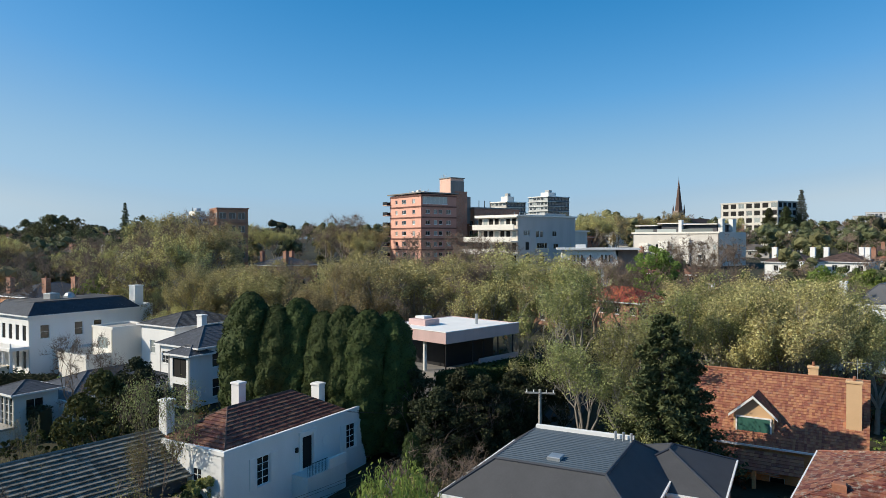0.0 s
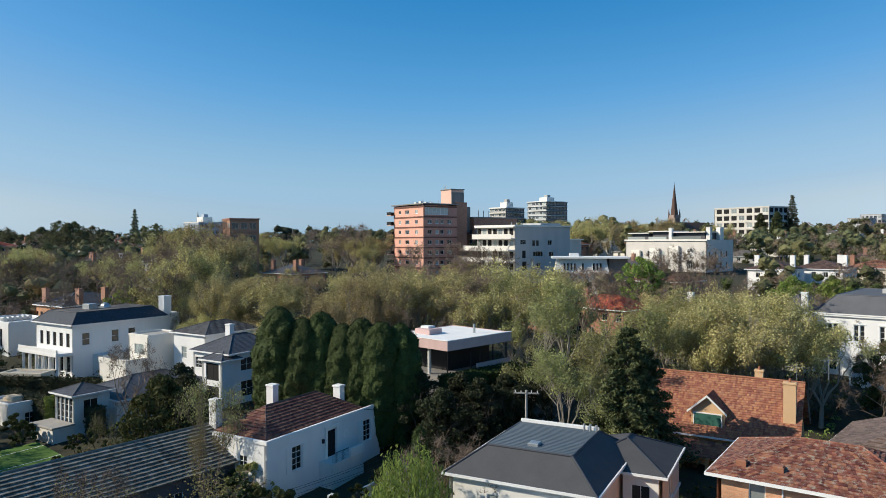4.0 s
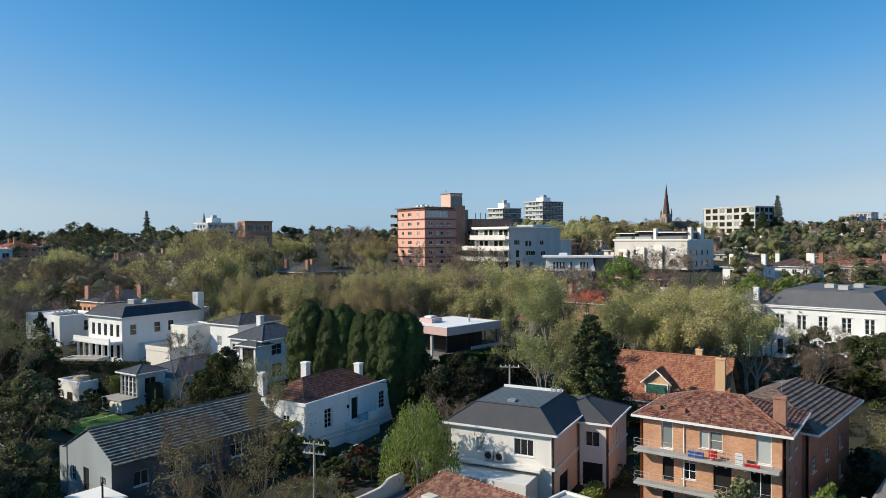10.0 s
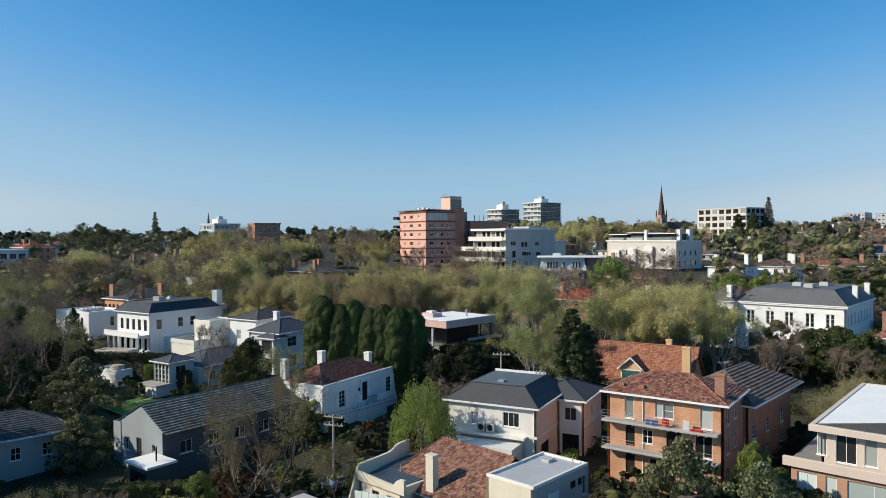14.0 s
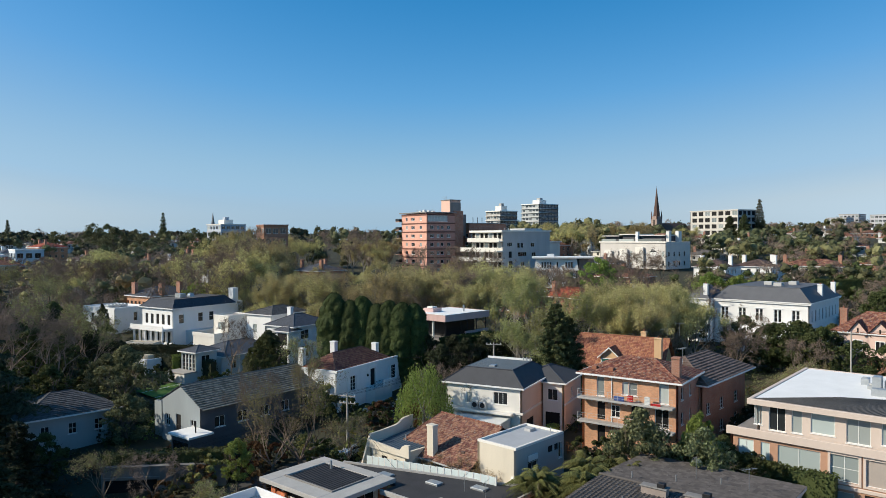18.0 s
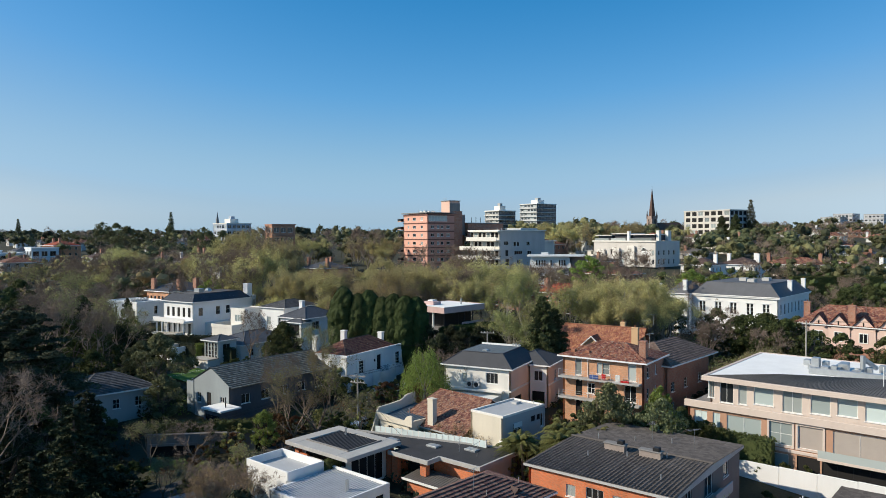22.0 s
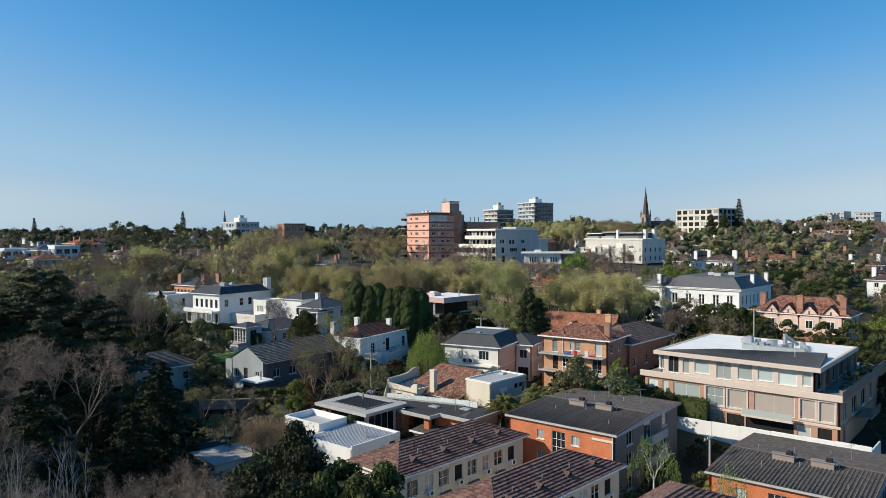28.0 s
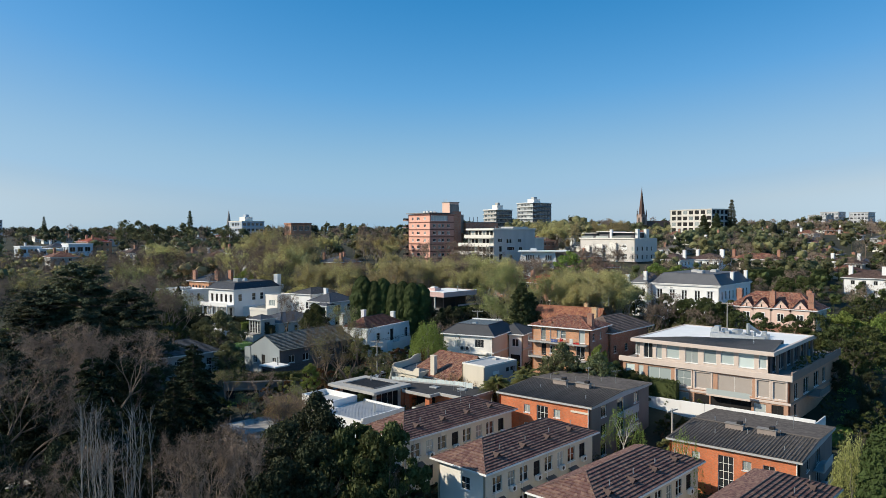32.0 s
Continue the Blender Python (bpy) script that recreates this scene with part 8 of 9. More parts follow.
def plant(kind, x, y, high, wide=1.0, z=None, turn=None, sink=0.0):
    """Stands one tree of a kind on the ground, high metres tall."""
    pool = PROTO[kind]
    k = trng.randrange(len(pool))
    t, h, used = pool[k]
    s = high / h
    m = pose(x, y, (land(x, y) if z is None else z) - sink, 0, 0, trng.uniform(0, 360) if turn is None else turn) @ Matrix.Diagonal((s * wide, s * wide, s, 1))
    if not used:
        pool[k][2] = True
        t.matrix_world = m
        return t
    o = t.copy()
    scene.collection.objects.link(o)
    o.matrix_world = m
    for c in t.children:
        d = c.copy()
        scene.collection.objects.link(d)
        d.parent = o
    return o


def plants(kind, rows):
    for r in rows:
        plant(kind, *r)


# hedge of tall cypresses behind the white villa
for i in range(7):
    u = i / 6
    plant("cypress", -18.9 + 13.9 * u, 68.6 - 1.8 * u - 0.7 * (i % 2), 14.6 - 1.0 * u + (0.9 if i == 0 else 0) - 0.4 * (i % 2) + 0.3 * (i % 3), 0.92 + 0.12 * (i in (0, 6)) + 0.04 * (i % 3))
# street of plane trees


def in_front(x, y):
    """The stretch before the white houses and the red roof on the western rise, where growth is low."""
    q = x / (y + 88)
    return y < 263 + 20 * (q < -0.54) and -0.67 < q < -0.45


prng = random.Random(31)
for i in range(95):
    y = prng.uniform(92, 205)
    x = prng.uniform(-62 - (y - 92) * 0.15, 12) if y > 110 else prng.uniform(-22, 22)
    if (-24 < x < 14 and y > 176) or (-34 < x < -12 and 136 < y < 156):
        continue
    if -58 < x < -46 and y < 120:
        continue
    low = -22 < x < 12 and y > 120
    bare = prng.random() < 0.2
    high = prng.uniform(8, 10) + 2.2 * (x < -22) if low else prng.uniform(13, 17) + (y - 92) * 0.02
    wide = prng.uniform(0.85, 1.1)
    if abs(x + 0.182 * (y + 48)) < 12:    # lower growth in front of the chimneyed house
        high = min(high, 24.6 - 0.0437 * (y + 48) - land(x, y)) if y < 180 else 7.0
    plant("bare" if bare else "planefar" if y > 120 else "plane", x, y, high, wide)
for i in range(26):
    plant("grey" if i % 5 < 2 else "plane", prng.uniform(31, 44), prng.uniform(70, 92), prng.uniform(12, 15.5), prng.uniform(0.8, 1.05))
for i in range(22):
    x, y, high = prng.uniform(-125, -62), prng.uniform(140, 200), prng.uniform(11, 15)
    if not in_front(x, y):
        plant("planefar", x, y, high if i % 3 else 8.5)
for i in range(16):
    plant("planefar", prng.uniform(40, 120), prng.uniform(255, 330), prng.uniform(12, 16))
plants("bare", [(55, 150, 15, 1.1), (48, 146, 14.5, 1.1), (61, 151, 13.5, 1.1), (5, 160, 12), (26, 120, 14), (29, 115, 13.5), (-104, 150, 13), (-106, 160, 13.5), (-98, 156, 12.5), (-88, 150, 12), (-114, 166, 13), (52, 140, 12), (-120, 158, 13), (14, 150, 10)])
plants("plane", [(-45.5, 116, 8.5, 1.2), (-42, 112, 8.5, 1.2), (-39, 117, 9.5, 1.2), (-35, 112, 9, 1.2), (-31, 108, 9.5, 1.2), (-48, 124, 9, 1.2), (-54, 126, 9.5, 1.2), (-27, 103, 10, 1.1), (-23, 98, 10, 1.1), (-36, 106, 7.5, 1.2)])
plants("light", [(42, 141, 13.5), (-64, 128, 11)])
plants("far", [(-158, 280, 17), (-150, 284, 16), (-113, 260, 17), (-106, 266, 15), (-128, 250, 13), (-90, 230, 13), (-142, 236, 11)])
plants("grey", [(12.5, 63, 11), (16, 66, 12), (17, 58, 10.5), (12, 69, 11), (20, 70, 13), (24, 74, 14), (13, 84, 14), (18, 92, 15), (9, 98, 15)])
plants("pine", [(17.0, 54.5, 15.5, 1.15), (19.2, 56.5, 13, 1.2)])
plants("everdark", [(3.5, 63.5, 8.2, 1.0), (6.5, 66, 8, 1.0), (-0.5, 62.5, 7.5, 1.1), (1.5, 64.5, 8.6, 1.0), (-3.0, 65.5, 8.6, 1.0), (9.5, 68, 7.5)])
plants("birch", [(-2.6, 37.0, 11.3, 0.85)])
plants("thinbirch", [(24.3, -5.0, 9.6, 0.8)])
plants("thinbirch", [(28.2, -16.5, 11.0, 0.55)])
plants("willow", [(44.4, -22.0, 12.3, 0.5), (48.5, -22.5, 12.0, 0.6)])
plants("budding", [(42.5, 36.5, 8), (46.5, 40.0, 8, 1.1), (50, 44, 7.5), (-11, 30, 6)])
plants("bare", [(28, 158, 8), (33, 160, 8), (38, 163, 8), (43, 165, 8), (24, 156, 9), (0.8, 43, 9), (4.5, 41.5, 7), (-38.0, 71.5, 11, 0.7), (-22.9, 33, 11, 0.6), (49.5, 66, 9), (53, 72, 10), (47, 62, 9),  (57, 60, 8), (-66, 52, 17, 0.9), (-72, 58, 18), (-60, 56, 15), (46, 118, 13), (38, 108, 13), (52, 110, 13), (60, 100, 12), (-3, 108, 13), (-8, 178, 14), (4, 172, 14), (10, 168, 13), (15, 165, 13), (-88, 72, 12)])
plants("olive", [(-17.0, 31.5, 11.0, 1.35), (-20.6, 48, 10.7, 0.5), (-28.6, 48, 9.5, 0.5), (-20.5, 30.0, 7.5, 1.2), (44.5, 37.5, 8.2, 0.9), (47.5, 41.5, 8.2, 0.9), (51.5, 46, 8)])
plants("gold", [(-21, 3, 7.5), (-23, 6.5, 7, 1.1), (-19.5, 5.5, 6.0), (-25, 9, 5.5)])
plants("palm", [(12.5, 14, 10.4), (15.2, 13.2, 10.0), (10.4, 16.2, 8.4), (17.5, 14.6, 9.0), (19.5, 13.5, 8.0)])
plants("budding", [ (-21, 52, 11, 0.6), (-36.5, 22, 6), (-72, 84, 12) ])
plants("light", [(-22.9, 25, 6.0, 0.8), (26.7, 20.5, 9.3, 0.55), (72, 118, 12), (66, 122, 12), (60, 30, 6), (84, 50, 9, 1.3), (90, 48, 8), (95, 52, 9), (88, 42, 7), (29.5, 24.5, 4.5, 1.2), (40, 112, 10)])
plants("sage", [(-46.8, 50, 10.7, 1.1), (-42.1, 40, 6.6, 1.1), (-52, 55, 8.5, 1.1)])
plants("everdark", [(-31, 70, 9, 1.0), (-29.0, 67, 8.5), (-31.5, 66, 8), (-76.5, 103, 9.5, 0.5), (-80, 100, 8, 0.9), (-85, 99, 9), (-62, 82, 5), (-65, 85, 5.5), (-57.5, 85.5, 3.5), (-70, 84, 6.5), (-54, 83, 3.0)])
plants("sage", [(20.3, 20, 10.0, 0.95), (25.7, 17, 9.2, 0.9), (21.5, 20.5, 8.2, 0.8), (19.0, 21.5, 7.2, 0.8)])
plants("everdark", [(36, 33, 4.5, 1.2), (38.5, 34.5, 4, 1.2), (33.5, 29.5, 4.0, 1.1), (41, 41.5, 3.5)])
plants("ever", [(-28.1, 57, 10.8, 0.85), (58.9, 70, 9.2, 1.1), (54.4, 75, 9.4), (62.5, 72, 8), (66, 70.5, 8), (68.5, 73, 7.5), (71, 76, 7.6), (76.9, 40, 8.5, 1.1), (75, 31, 7.5, 1.1), (81, 36, 9), (24.5, 19.0, 7.0, 0.8), (17.0, 18.5, 5.5), (30.0, 22.8, 5.8, 0.9), (32.0, 20.5, 5.2, 1.1), (33.5, 19.0, 5.0, 1.0), (62, 66, 8, 1.2), (58, 72, 9), (66, 60, 8), (70, 58, 7.5), (64, 74, 9), (74, 52, 8), (78, 50, 9), (92, 62, 8), (99, 70, 9), (70, 46, 6), (75, 44, 6), (-76, 92, 8), (-72, 88, 6), (-80, 96, 9), (-88, 104, 10), (-96, 108, 10), (-74, 100, 6), (82, 108, 9), (92, 116, 9), (100, 108, 10), (110, 116, 9), (52, 96, 9)])
# climbers and low growth along the fence of the parapet house
plants("gold", [(1.6, 22.4, 4.6, 0.8), (3.2, 21.2, 4.4, 0.7), (-0.8, 24.8, 3.8, 0.8), (4.6, 19.9, 4.2, 0.7), (-2.6, 26.0, 3.4, 0.8)])
plants("shrub_light", [(6.0, 18.2, 2.6, 0.9), (7.4, 17.2, 2.4), (8.6, 16.6, 2.8)])
# dark group at the near left
plants("darkpine", [(-64.9, 29, 24.2, 1.0), (-55.3, 27, 20, 0.9), (-71.3, 25, 19.5, 1.1), (-77, 40, 18, 1.1), (-84, 22, 17, 1.1), (-60, 21, 17, 1.0)])
plants("deodar", [(-43, -10, 16.8, 1.05)])
plants("cedar", [ (-62, 2, 15, 1.1), (-52, -4, 14, 0.9)])
plants("deodar", [(-34.5, 1, 15.5, 1.0), (-34.5, -6, 13, 1.0), (-38, 10, 14, 1.0)])
plants("everdark", [(-14.1, -15, 13.6, 0.85), (-15.3, -24, 13.2, 0.9), (-12.2, -20, 13, 0.8), (-17.6, -20, 11.5, 0.9), (-18.5, -25, 9.5, 1.0), (-11.6, -28, 13.2, 0.8), (-14.5, -30, 11.5), (-16.8, -14, 9.5, 0.8), (-15, -6, 8.5, 0.8)])
plants("ever", [(-4.4, -24.5, 13.2, 0.72), (-6.2, -28.0, 13.4, 0.7), (-8.8, -19.5, 12.2, 0.7), (-6.8, -22, 11.8, 0.7), (-9.2, -27, 13.2, 0.7), (-46, 28, 6), (-50, 22, 8)])
plants("pine", [(-5.5, -9.5, 6, 0.8)])
plants("bare", [(-22.6, -30, 13.8, 0.9), (-18.8, -31, 13.0, 0.85), (-21, -25, 12, 0.9), (-25, -22, 11.5, 0.9), (-36.5, -41, 9.5, 0.9), (-31.5, -42, 8.5, 0.9), (-38, -22, 10, 1.1), (-49, -16, 15, 1.0), (-54, -10, 16), (-47, 6, 16), (-53, 8, 16.5), (-60, 8, 17), (-42, -28, 9.5, 1.1), (-22, 4.5, 7.0, 1.2), (-24.5, 8, 6.5, 1.2), (-20, 7, 6, 1.2), (-31, 21.5, 6)])
plants("everdark", [(62, 9, 2.6, 1.2), (71.4, 20, 4.6, 1.2), (69, 25, 4.8, 1.1), (79, 22, 6), (72, 3, 3.4, 1.2), (67, 14, 3.2, 1.2), (65, 5, 2.4, 1.2), (-37, -24, 8), (-31, -21, 8.5), (-42, -20, 9.5), (-47, -24, 10), (-26, -17, 8), (-34, -15, 9), (-52, -18, 11), (-57, -2, 12), (-48, 12, 11), (-27.5, 27.5, 4), (-25, 29, 4)])
plants("poplar", [(-33.2, -30, 19.2, 0.9), (-28.6, -29.5, 18.8, 0.9), (-30.8, -31.5, 16.5, 0.8)])
plants("budding", [(-23, 17, 4.5, 1.2), (-31, 13, 5, 1.1)])
plants("ever", [(-70, 66, 11), (-78, 72, 12), (-84, 62, 13), (-62, 62, 9), (-92, 84, 12), (-100, 92, 12), (-74, 78, 9), (-56, 46, 9), (-60, 40, 11), (-95, 70, 14), (-106, 104, 12), (-112, 118, 12)])
plants("budding", [(-82, 86, 12), (-90, 96, 12), (-98, 118, 13), (-104, 128, 13), (-116, 132, 14), (-64, 74, 11), (-100, 80, 14), (-110, 92, 14)])
# shrubs
plants("shrub", [(-9.5, 48.5, 2.4), (-8.0, 51.0, 2.2), (-6.0, 54.0, 2.6), (-11.5, 46.0, 2.4), (-4.2, 57.5, 2.8), (14 + 1.5 * 9, 14.5, 3.0), (36.5, 30.5, 3.4), (34.5, 28.5, 3.2), (40, 35.5, 3.2)] + [(14 + 1.5 * i, 15.5 + (i % 3) * 1.3, 3.2) for i in range(8)] + [(-10, 46, 3), (-8, 44, 2.5), (1, 34, 3), (16, 30.5, 3), (18.5, 29, 3.4), (34.5, 9.5, 2.2), (36.5, 8, 2.4), (38, 6.5, 2.2), (33, 8, 2.0), (-30, 26, 3), (-33, 29, 3), (37, 17, 3), (39, 15, 2.5), (41, 14, 2.6), (45, 10, 2.5), (64, 8, 3), (62, 5, 3), (68, 12, 3), (-38, 58, 3), (-33, 62, 3)])
plants("shrub_light", [(31.5, -7.0, 5.0), (30.0, -5.0, 4.4), (33, -4, 4.2), (10, 14.5, 2.6), (12, 12, 2.4), (-27, 14, 4), (-22, 6, 4), (-24, 18, 3.5), (9.5, 19, 2.6), (62, 0, 3.5), (21, 10.5, 2.6)])
plants("shrub_rust", [(15.5, 19.5, 3.5), (13.0, 17.0, 3), (17, 14, 3), (2.0, 21.0, 2.8), (4.0, 19.0, 2.8), (-0.5, 23.0, 2.6), (-4, 45, 3), (-6, 40, 2.5), (-10, 39, 2.5), (-30, 22, 3), (-20, 24, 3), (-27, 26, 3), (35, 22, 3), (27, 45, 3), (30, 47, 4)])
plants("column", [(43.5, -27.6, 14.0, 1.05), (38.2, -0.5, 4.5, 1.2), (39.8, -1.8, 4.0, 1.2), (36.2, 1.2, 4.4, 1.4), (-2.5, 55, 6)])
plants("norfolk", [(193, 378, 27), (-184, 400, 25, 0.9), (-330, 470, 22)])
plants("pine", [(176, 360, 18, 1.3), (170, 366, 17, 1.3), (98, 320, 14, 1.3), (102, 318, 12, 1.2)])
plants("far", [(-176, 300, 14), (-184, 305, 15), (-240, 420, 18), (-228, 415, 17), (-215, 330, 14), (128, 330, 13), (12, 205, 14)])
plants("planefar", [(-22, 206, 14), (-28, 204, 14), (-24, 196, 12), (-31, 212, 14), (-36, 216, 14), (-60, 226, 14), (-66, 232, 14), (-54, 222, 13)])


plants("shrub", [(-48.6, 68.6, 3.0), (-50.6, 70.6, 3.2), (-41.2, 66.2, 2.4), (-39.6, 67.6, 2.8), (-52.2, 67.0, 2.6), (-54.5, 65.0, 3.4), (-37.8, 68.8, 2.6)])
plants("everdark", [(-56.5, 68, 5.0), (-57.5, 72.5, 5.5), (-55, 61, 5.5)])
plants("shrub", [(-14.6, 46.5, 4.2), (-17.6, 47.5, 4.6, 0.9), (-18.8, 50.5, 4.0), (-12.8, 46.8, 3.0)])
plants("shrub_light", [(-17.2, 49.6, 5.2, 0.8), (56.5, 2.5, 1.8), (58.0, 4.6, 2.0)])
for i in range(10):
    u, v = 3.2 + 2.9 * (i % 9), 0.35 + 3.0 * (i == 9)
    plant("shrub", 51.6 + u * 0.656 - v * 0.755, 6.3 + u * 0.755 + v * 0.656, 0.8 + 0.5 * ((i * 7) % 3), 1.2, z=-1.6 + 7.45)
# bushes along the street
brng = random.Random(5)
for (ax, ay), (bx, by) in zip(((-34, 12), (-20, 28), (-8, 40)), ((-20, 28), (-8, 40), (2, 52))):
    n = int(math.hypot(bx - ax, by - ay) / 2.0)
    for i in range(n):
        u, s = (i + brng.random()) / n, brng.choice((-1, 1, 1))
        k = 3.0 + brng.uniform(0, 1.6)
        dx, dy = (bx - ax) / math.hypot(bx - ax, by - ay), (by - ay) / math.hypot(bx - ax, by - ay)
        if s < 0 and ay > 20:
            k = 2.9
        plant(brng.choice(("shrub", "shrub_light", "shrub_rust", "shrub_light")), ax + (bx - ax) * u - dy * k * s, ay + (by - ay) * u + dx * k * s, brng.uniform(2.2, 4.2), 1.1)


# ---- open ground ----
FOOT = []
for o in list(scene.objects):
    if o.type == "EMPTY" and o.get("category") in ("house", "apartment block", "mansion", "garage", "shed") and o.location.y < 150:
        xs = [(v[0], v[1]) for c in o.children if c.name.startswith("wall") for v in c.bound_box]
        if xs:
            FOOT.append((o.matrix_world.inverted(), min(v[0] for v in xs) - 0.9, max(v[0] for v in xs) + 0.9, min(v[1] for v in xs) - 0.9, max(v[1] for v in xs) + 0.9))


def open_ground(x, y):
    for inv, a, b, c, d in FOOT:
        p = inv @ Vector((x, y, 0))
        if a < p.x < b and c < p.y < d:
            return False
    for (ax, ay), (bx, by) in zip(STREET, STREET[1:]):
        t = max(0, min(1, ((x - ax) * (bx - ax) + (y - ay) * (by - ay)) / ((bx - ax) ** 2 + (by - ay) ** 2)))
        if math.hypot(x - ax - t * (bx - ax), y - ay - t * (by - ay)) < 2.6:
            return False
    a = Matrix.Rotation(radians(-139), 2) @ Vector((x - 52.9, y - 1.6))
    if -10 < a.x < 33 and -9.0 < a.y < 9.0:
        return False
    return not (-57 < x < -37 and 54 < y < 76)


STREET = [(-60, -8), (-34, 12), (-20, 28), (-8, 40), (2, 52), (10, 70), (24, 104)]


def clear2(x, y):
    return not in_front(x, y) and not any(-4 < x - p < 13 and -11 < y - q < 14 for p, q in SUBURB) and not (-205 < x < -145 and 255 < y < 300)


def core(g, c, r, rng):
    """The dense inside of a crown: an uneven twenty-faced lump."""
    k, q = len(g.v), 1.618
    for x, y, z in ((0, 1, q), (0, -1, q), (0, 1, -q), (0, -1, -q), (1, q, 0), (-1, q, 0), (1, -q, 0), (-1, -q, 0), (q, 0, 1), (q, 0, -1), (-q, 0, 1), (-q, 0, -1)):
        s = r / 1.9 * rng.uniform(0.7, 1.2)
        g.v.append((c[0] + x * s, c[1] + y * s, c[2] + z * s * 0.85))
    for f in ((0, 1, 8), (0, 8, 4), (0, 4, 5), (0, 5, 10), (0, 10, 1), (1, 6, 8), (8, 6, 9), (8, 9, 4), (4, 9, 2), (4, 2, 5), (5, 2, 11), (5, 11, 10), (10, 11, 7), (10, 7, 1), (1, 7, 6), (3, 9, 6), (3, 2, 9), (3, 11, 2), (3, 7, 11), (3, 6, 7)):
        g.f.append((k + f[0], k + f[1], k + f[2]))


def woods(name, seed, count, material, label, y0, y1, power, high, leaf, per, keep, flat=0.85, long=1.0):
    """Trees too many and too far to count: crowns of loose sprays on stems, joined."""
    rng = np.random.default_rng(seed)
    g = Geo()
    made = 0
    while made < count:
        y = y0 + (y1 - y0) * rng.random() ** power
        x = rng.uniform(-0.74, 0.76) * (y + 100)
        if not keep(x, y):
            continue
        made += 1
        h = rng.uniform(*high)
        z = land(x, y)
        g.tube((x, y, z - 1), (x, y, z + h * 0.6), h * 0.02, h * 0.01, 4, False)
        for k in range(int(rng.integers(4, 8))):
            a, rr = rng.uniform(0, 6.283), h * 0.3 * math.sqrt(rng.random())
            c = (x + rr * math.cos(a), y + rr * math.sin(a), z + h * rng.uniform(0.3, 0.82))
            r = h * rng.uniform(0.13, 0.24)
            if long == 1.0:
                core(g, c, r * 0.78, rng)
            pts, d = shell(rng, per, c, (r, r, r * flat), 0.6)
            leaves(g, pts, leaf, rng, long, out=d)
    tagged(part(name, g, material), label, "woods", kind="stuff")


def clear(x, y):
    """Whether far trees may stand there: not on houses, nor in the sight of the blocks on the rise."""
    if in_front(x, y) or any(-4 < x - p < 13 and -11 < y - q < 14 for p, q in SUBURB):
        return False
    return not ((-66 < x < 24 and y < 215) or (20 < x < 118 and 170 < y < 212) or (55 < x < 110 and 205 < y < 250) or (20 < x < 60 and 160 < y < 240) or (136 < x < 225 and 352 < y < 430) or (-160 < x < -125 and 395 < y < 440) or (x < 0 and y < 205 and x > -130) or (30 < x < 120 and 360 < y < 520))


woods("far_evergreen_woods", 1, 400, LEAF_FAR, "distant evergreen trees between the roofs", 150, 560, 1.2, (6, 13), 0.32, 48, clear)
woods("far_plane_woods", 2, 90, LEAF_HAZE, "distant plane trees in thin spring leaf", 150, 560, 1.2, (8, 14), 0.32, 46, clear)
woods("far_bare_woods", 3, 190, TWIG, "distant bare brown trees between the roofs", 150, 480, 1.2, (8, 13), 0.10, 70, clear, long=6.0)
woods("far_dark_woods", 4, 60, LEAF_DARK, "distant dark conifers and gums", 200, 700, 1.2, (9, 17), 0.4, 44, clear)
woods("mid_garden_woods", 8, 160, LEAF_MID, "evergreen garden trees beyond the plane trees", 100, 200, 1.0, (4, 7.5), 0.16, 110, lambda x, y: x > 40 and clear(x, y) and open_ground(x, y))
woods("mid_bare_woods", 9, 55, TWIG, "bare brown garden trees beyond the plane trees", 96, 200, 1.0, (6, 10), 0.06, 130, lambda x, y: x > 22 and clear(x, y) and open_ground(x, y), long=6.0)
woods("mid_green_woods", 15, 100, LEAF_PINE, "green garden trees between the farther roofs", 170, 330, 1.0, (4.5, 8), 0.22, 90, lambda x, y: x > 0.22 * (y + 60) and clear(x, y))
woods("mid_pale_woods", 10, 14, LEAF_HAZE, "pale green garden trees beyond the plane trees", 96, 200, 1.0, (6, 9), 0.16, 100, lambda x, y: x > 40 and clear(x, y) and open_ground(x, y))
woods("left_garden_woods", 11, 110, LEAF_FAR, "evergreen trees between the houses", 120, 260, 1.0, (7, 12), 0.20, 90, lambda x, y: x < -90 and clear2(x, y))
woods("left_bare_woods", 12, 190, TWIG, "bare brown trees between the houses", 110, 260, 1.0, (8, 12), 0.065, 130, lambda x, y: x < -88 and clear2(x, y), long=6.0)
woods("left_low_woods", 17, 150, TWIG, "low bare growth below the western houses", 130, 262, 1.0, (4, 6.5), 0.06, 110, lambda x, y: in_front(x, y) and open_ground(x, y), long=6.0)
woods("left_low_green_woods", 18, 90, LEAF_PLANE, "low pale green growth below the western houses", 130, 262, 1.0, (4, 6.5), 0.18, 90, lambda x, y: in_front(x, y) and open_ground(x, y))
woods("left_pale_woods", 13, 36, LEAF_PLANE, "pale olive trees between the houses", 110, 240, 1.0, (8, 13), 0.22, 80, lambda x, y: x < -62 and y > 120 + (x < -90) * 20 and clear2(x, y) and open_ground(x, y))
woods("skyline_woods", 5, 560, LEAF_FAR, "woods and garden trees along the skyline", 560, 1900, 1.0, (10, 18), 0.85, 24, lambda x, y: True)
woods("skyline_bare_woods", 14, 330, TWIG, "grey-brown bare trees along the skyline", 420, 1400, 1.0, (10, 16), 0.25, 60, clear, long=5.0)
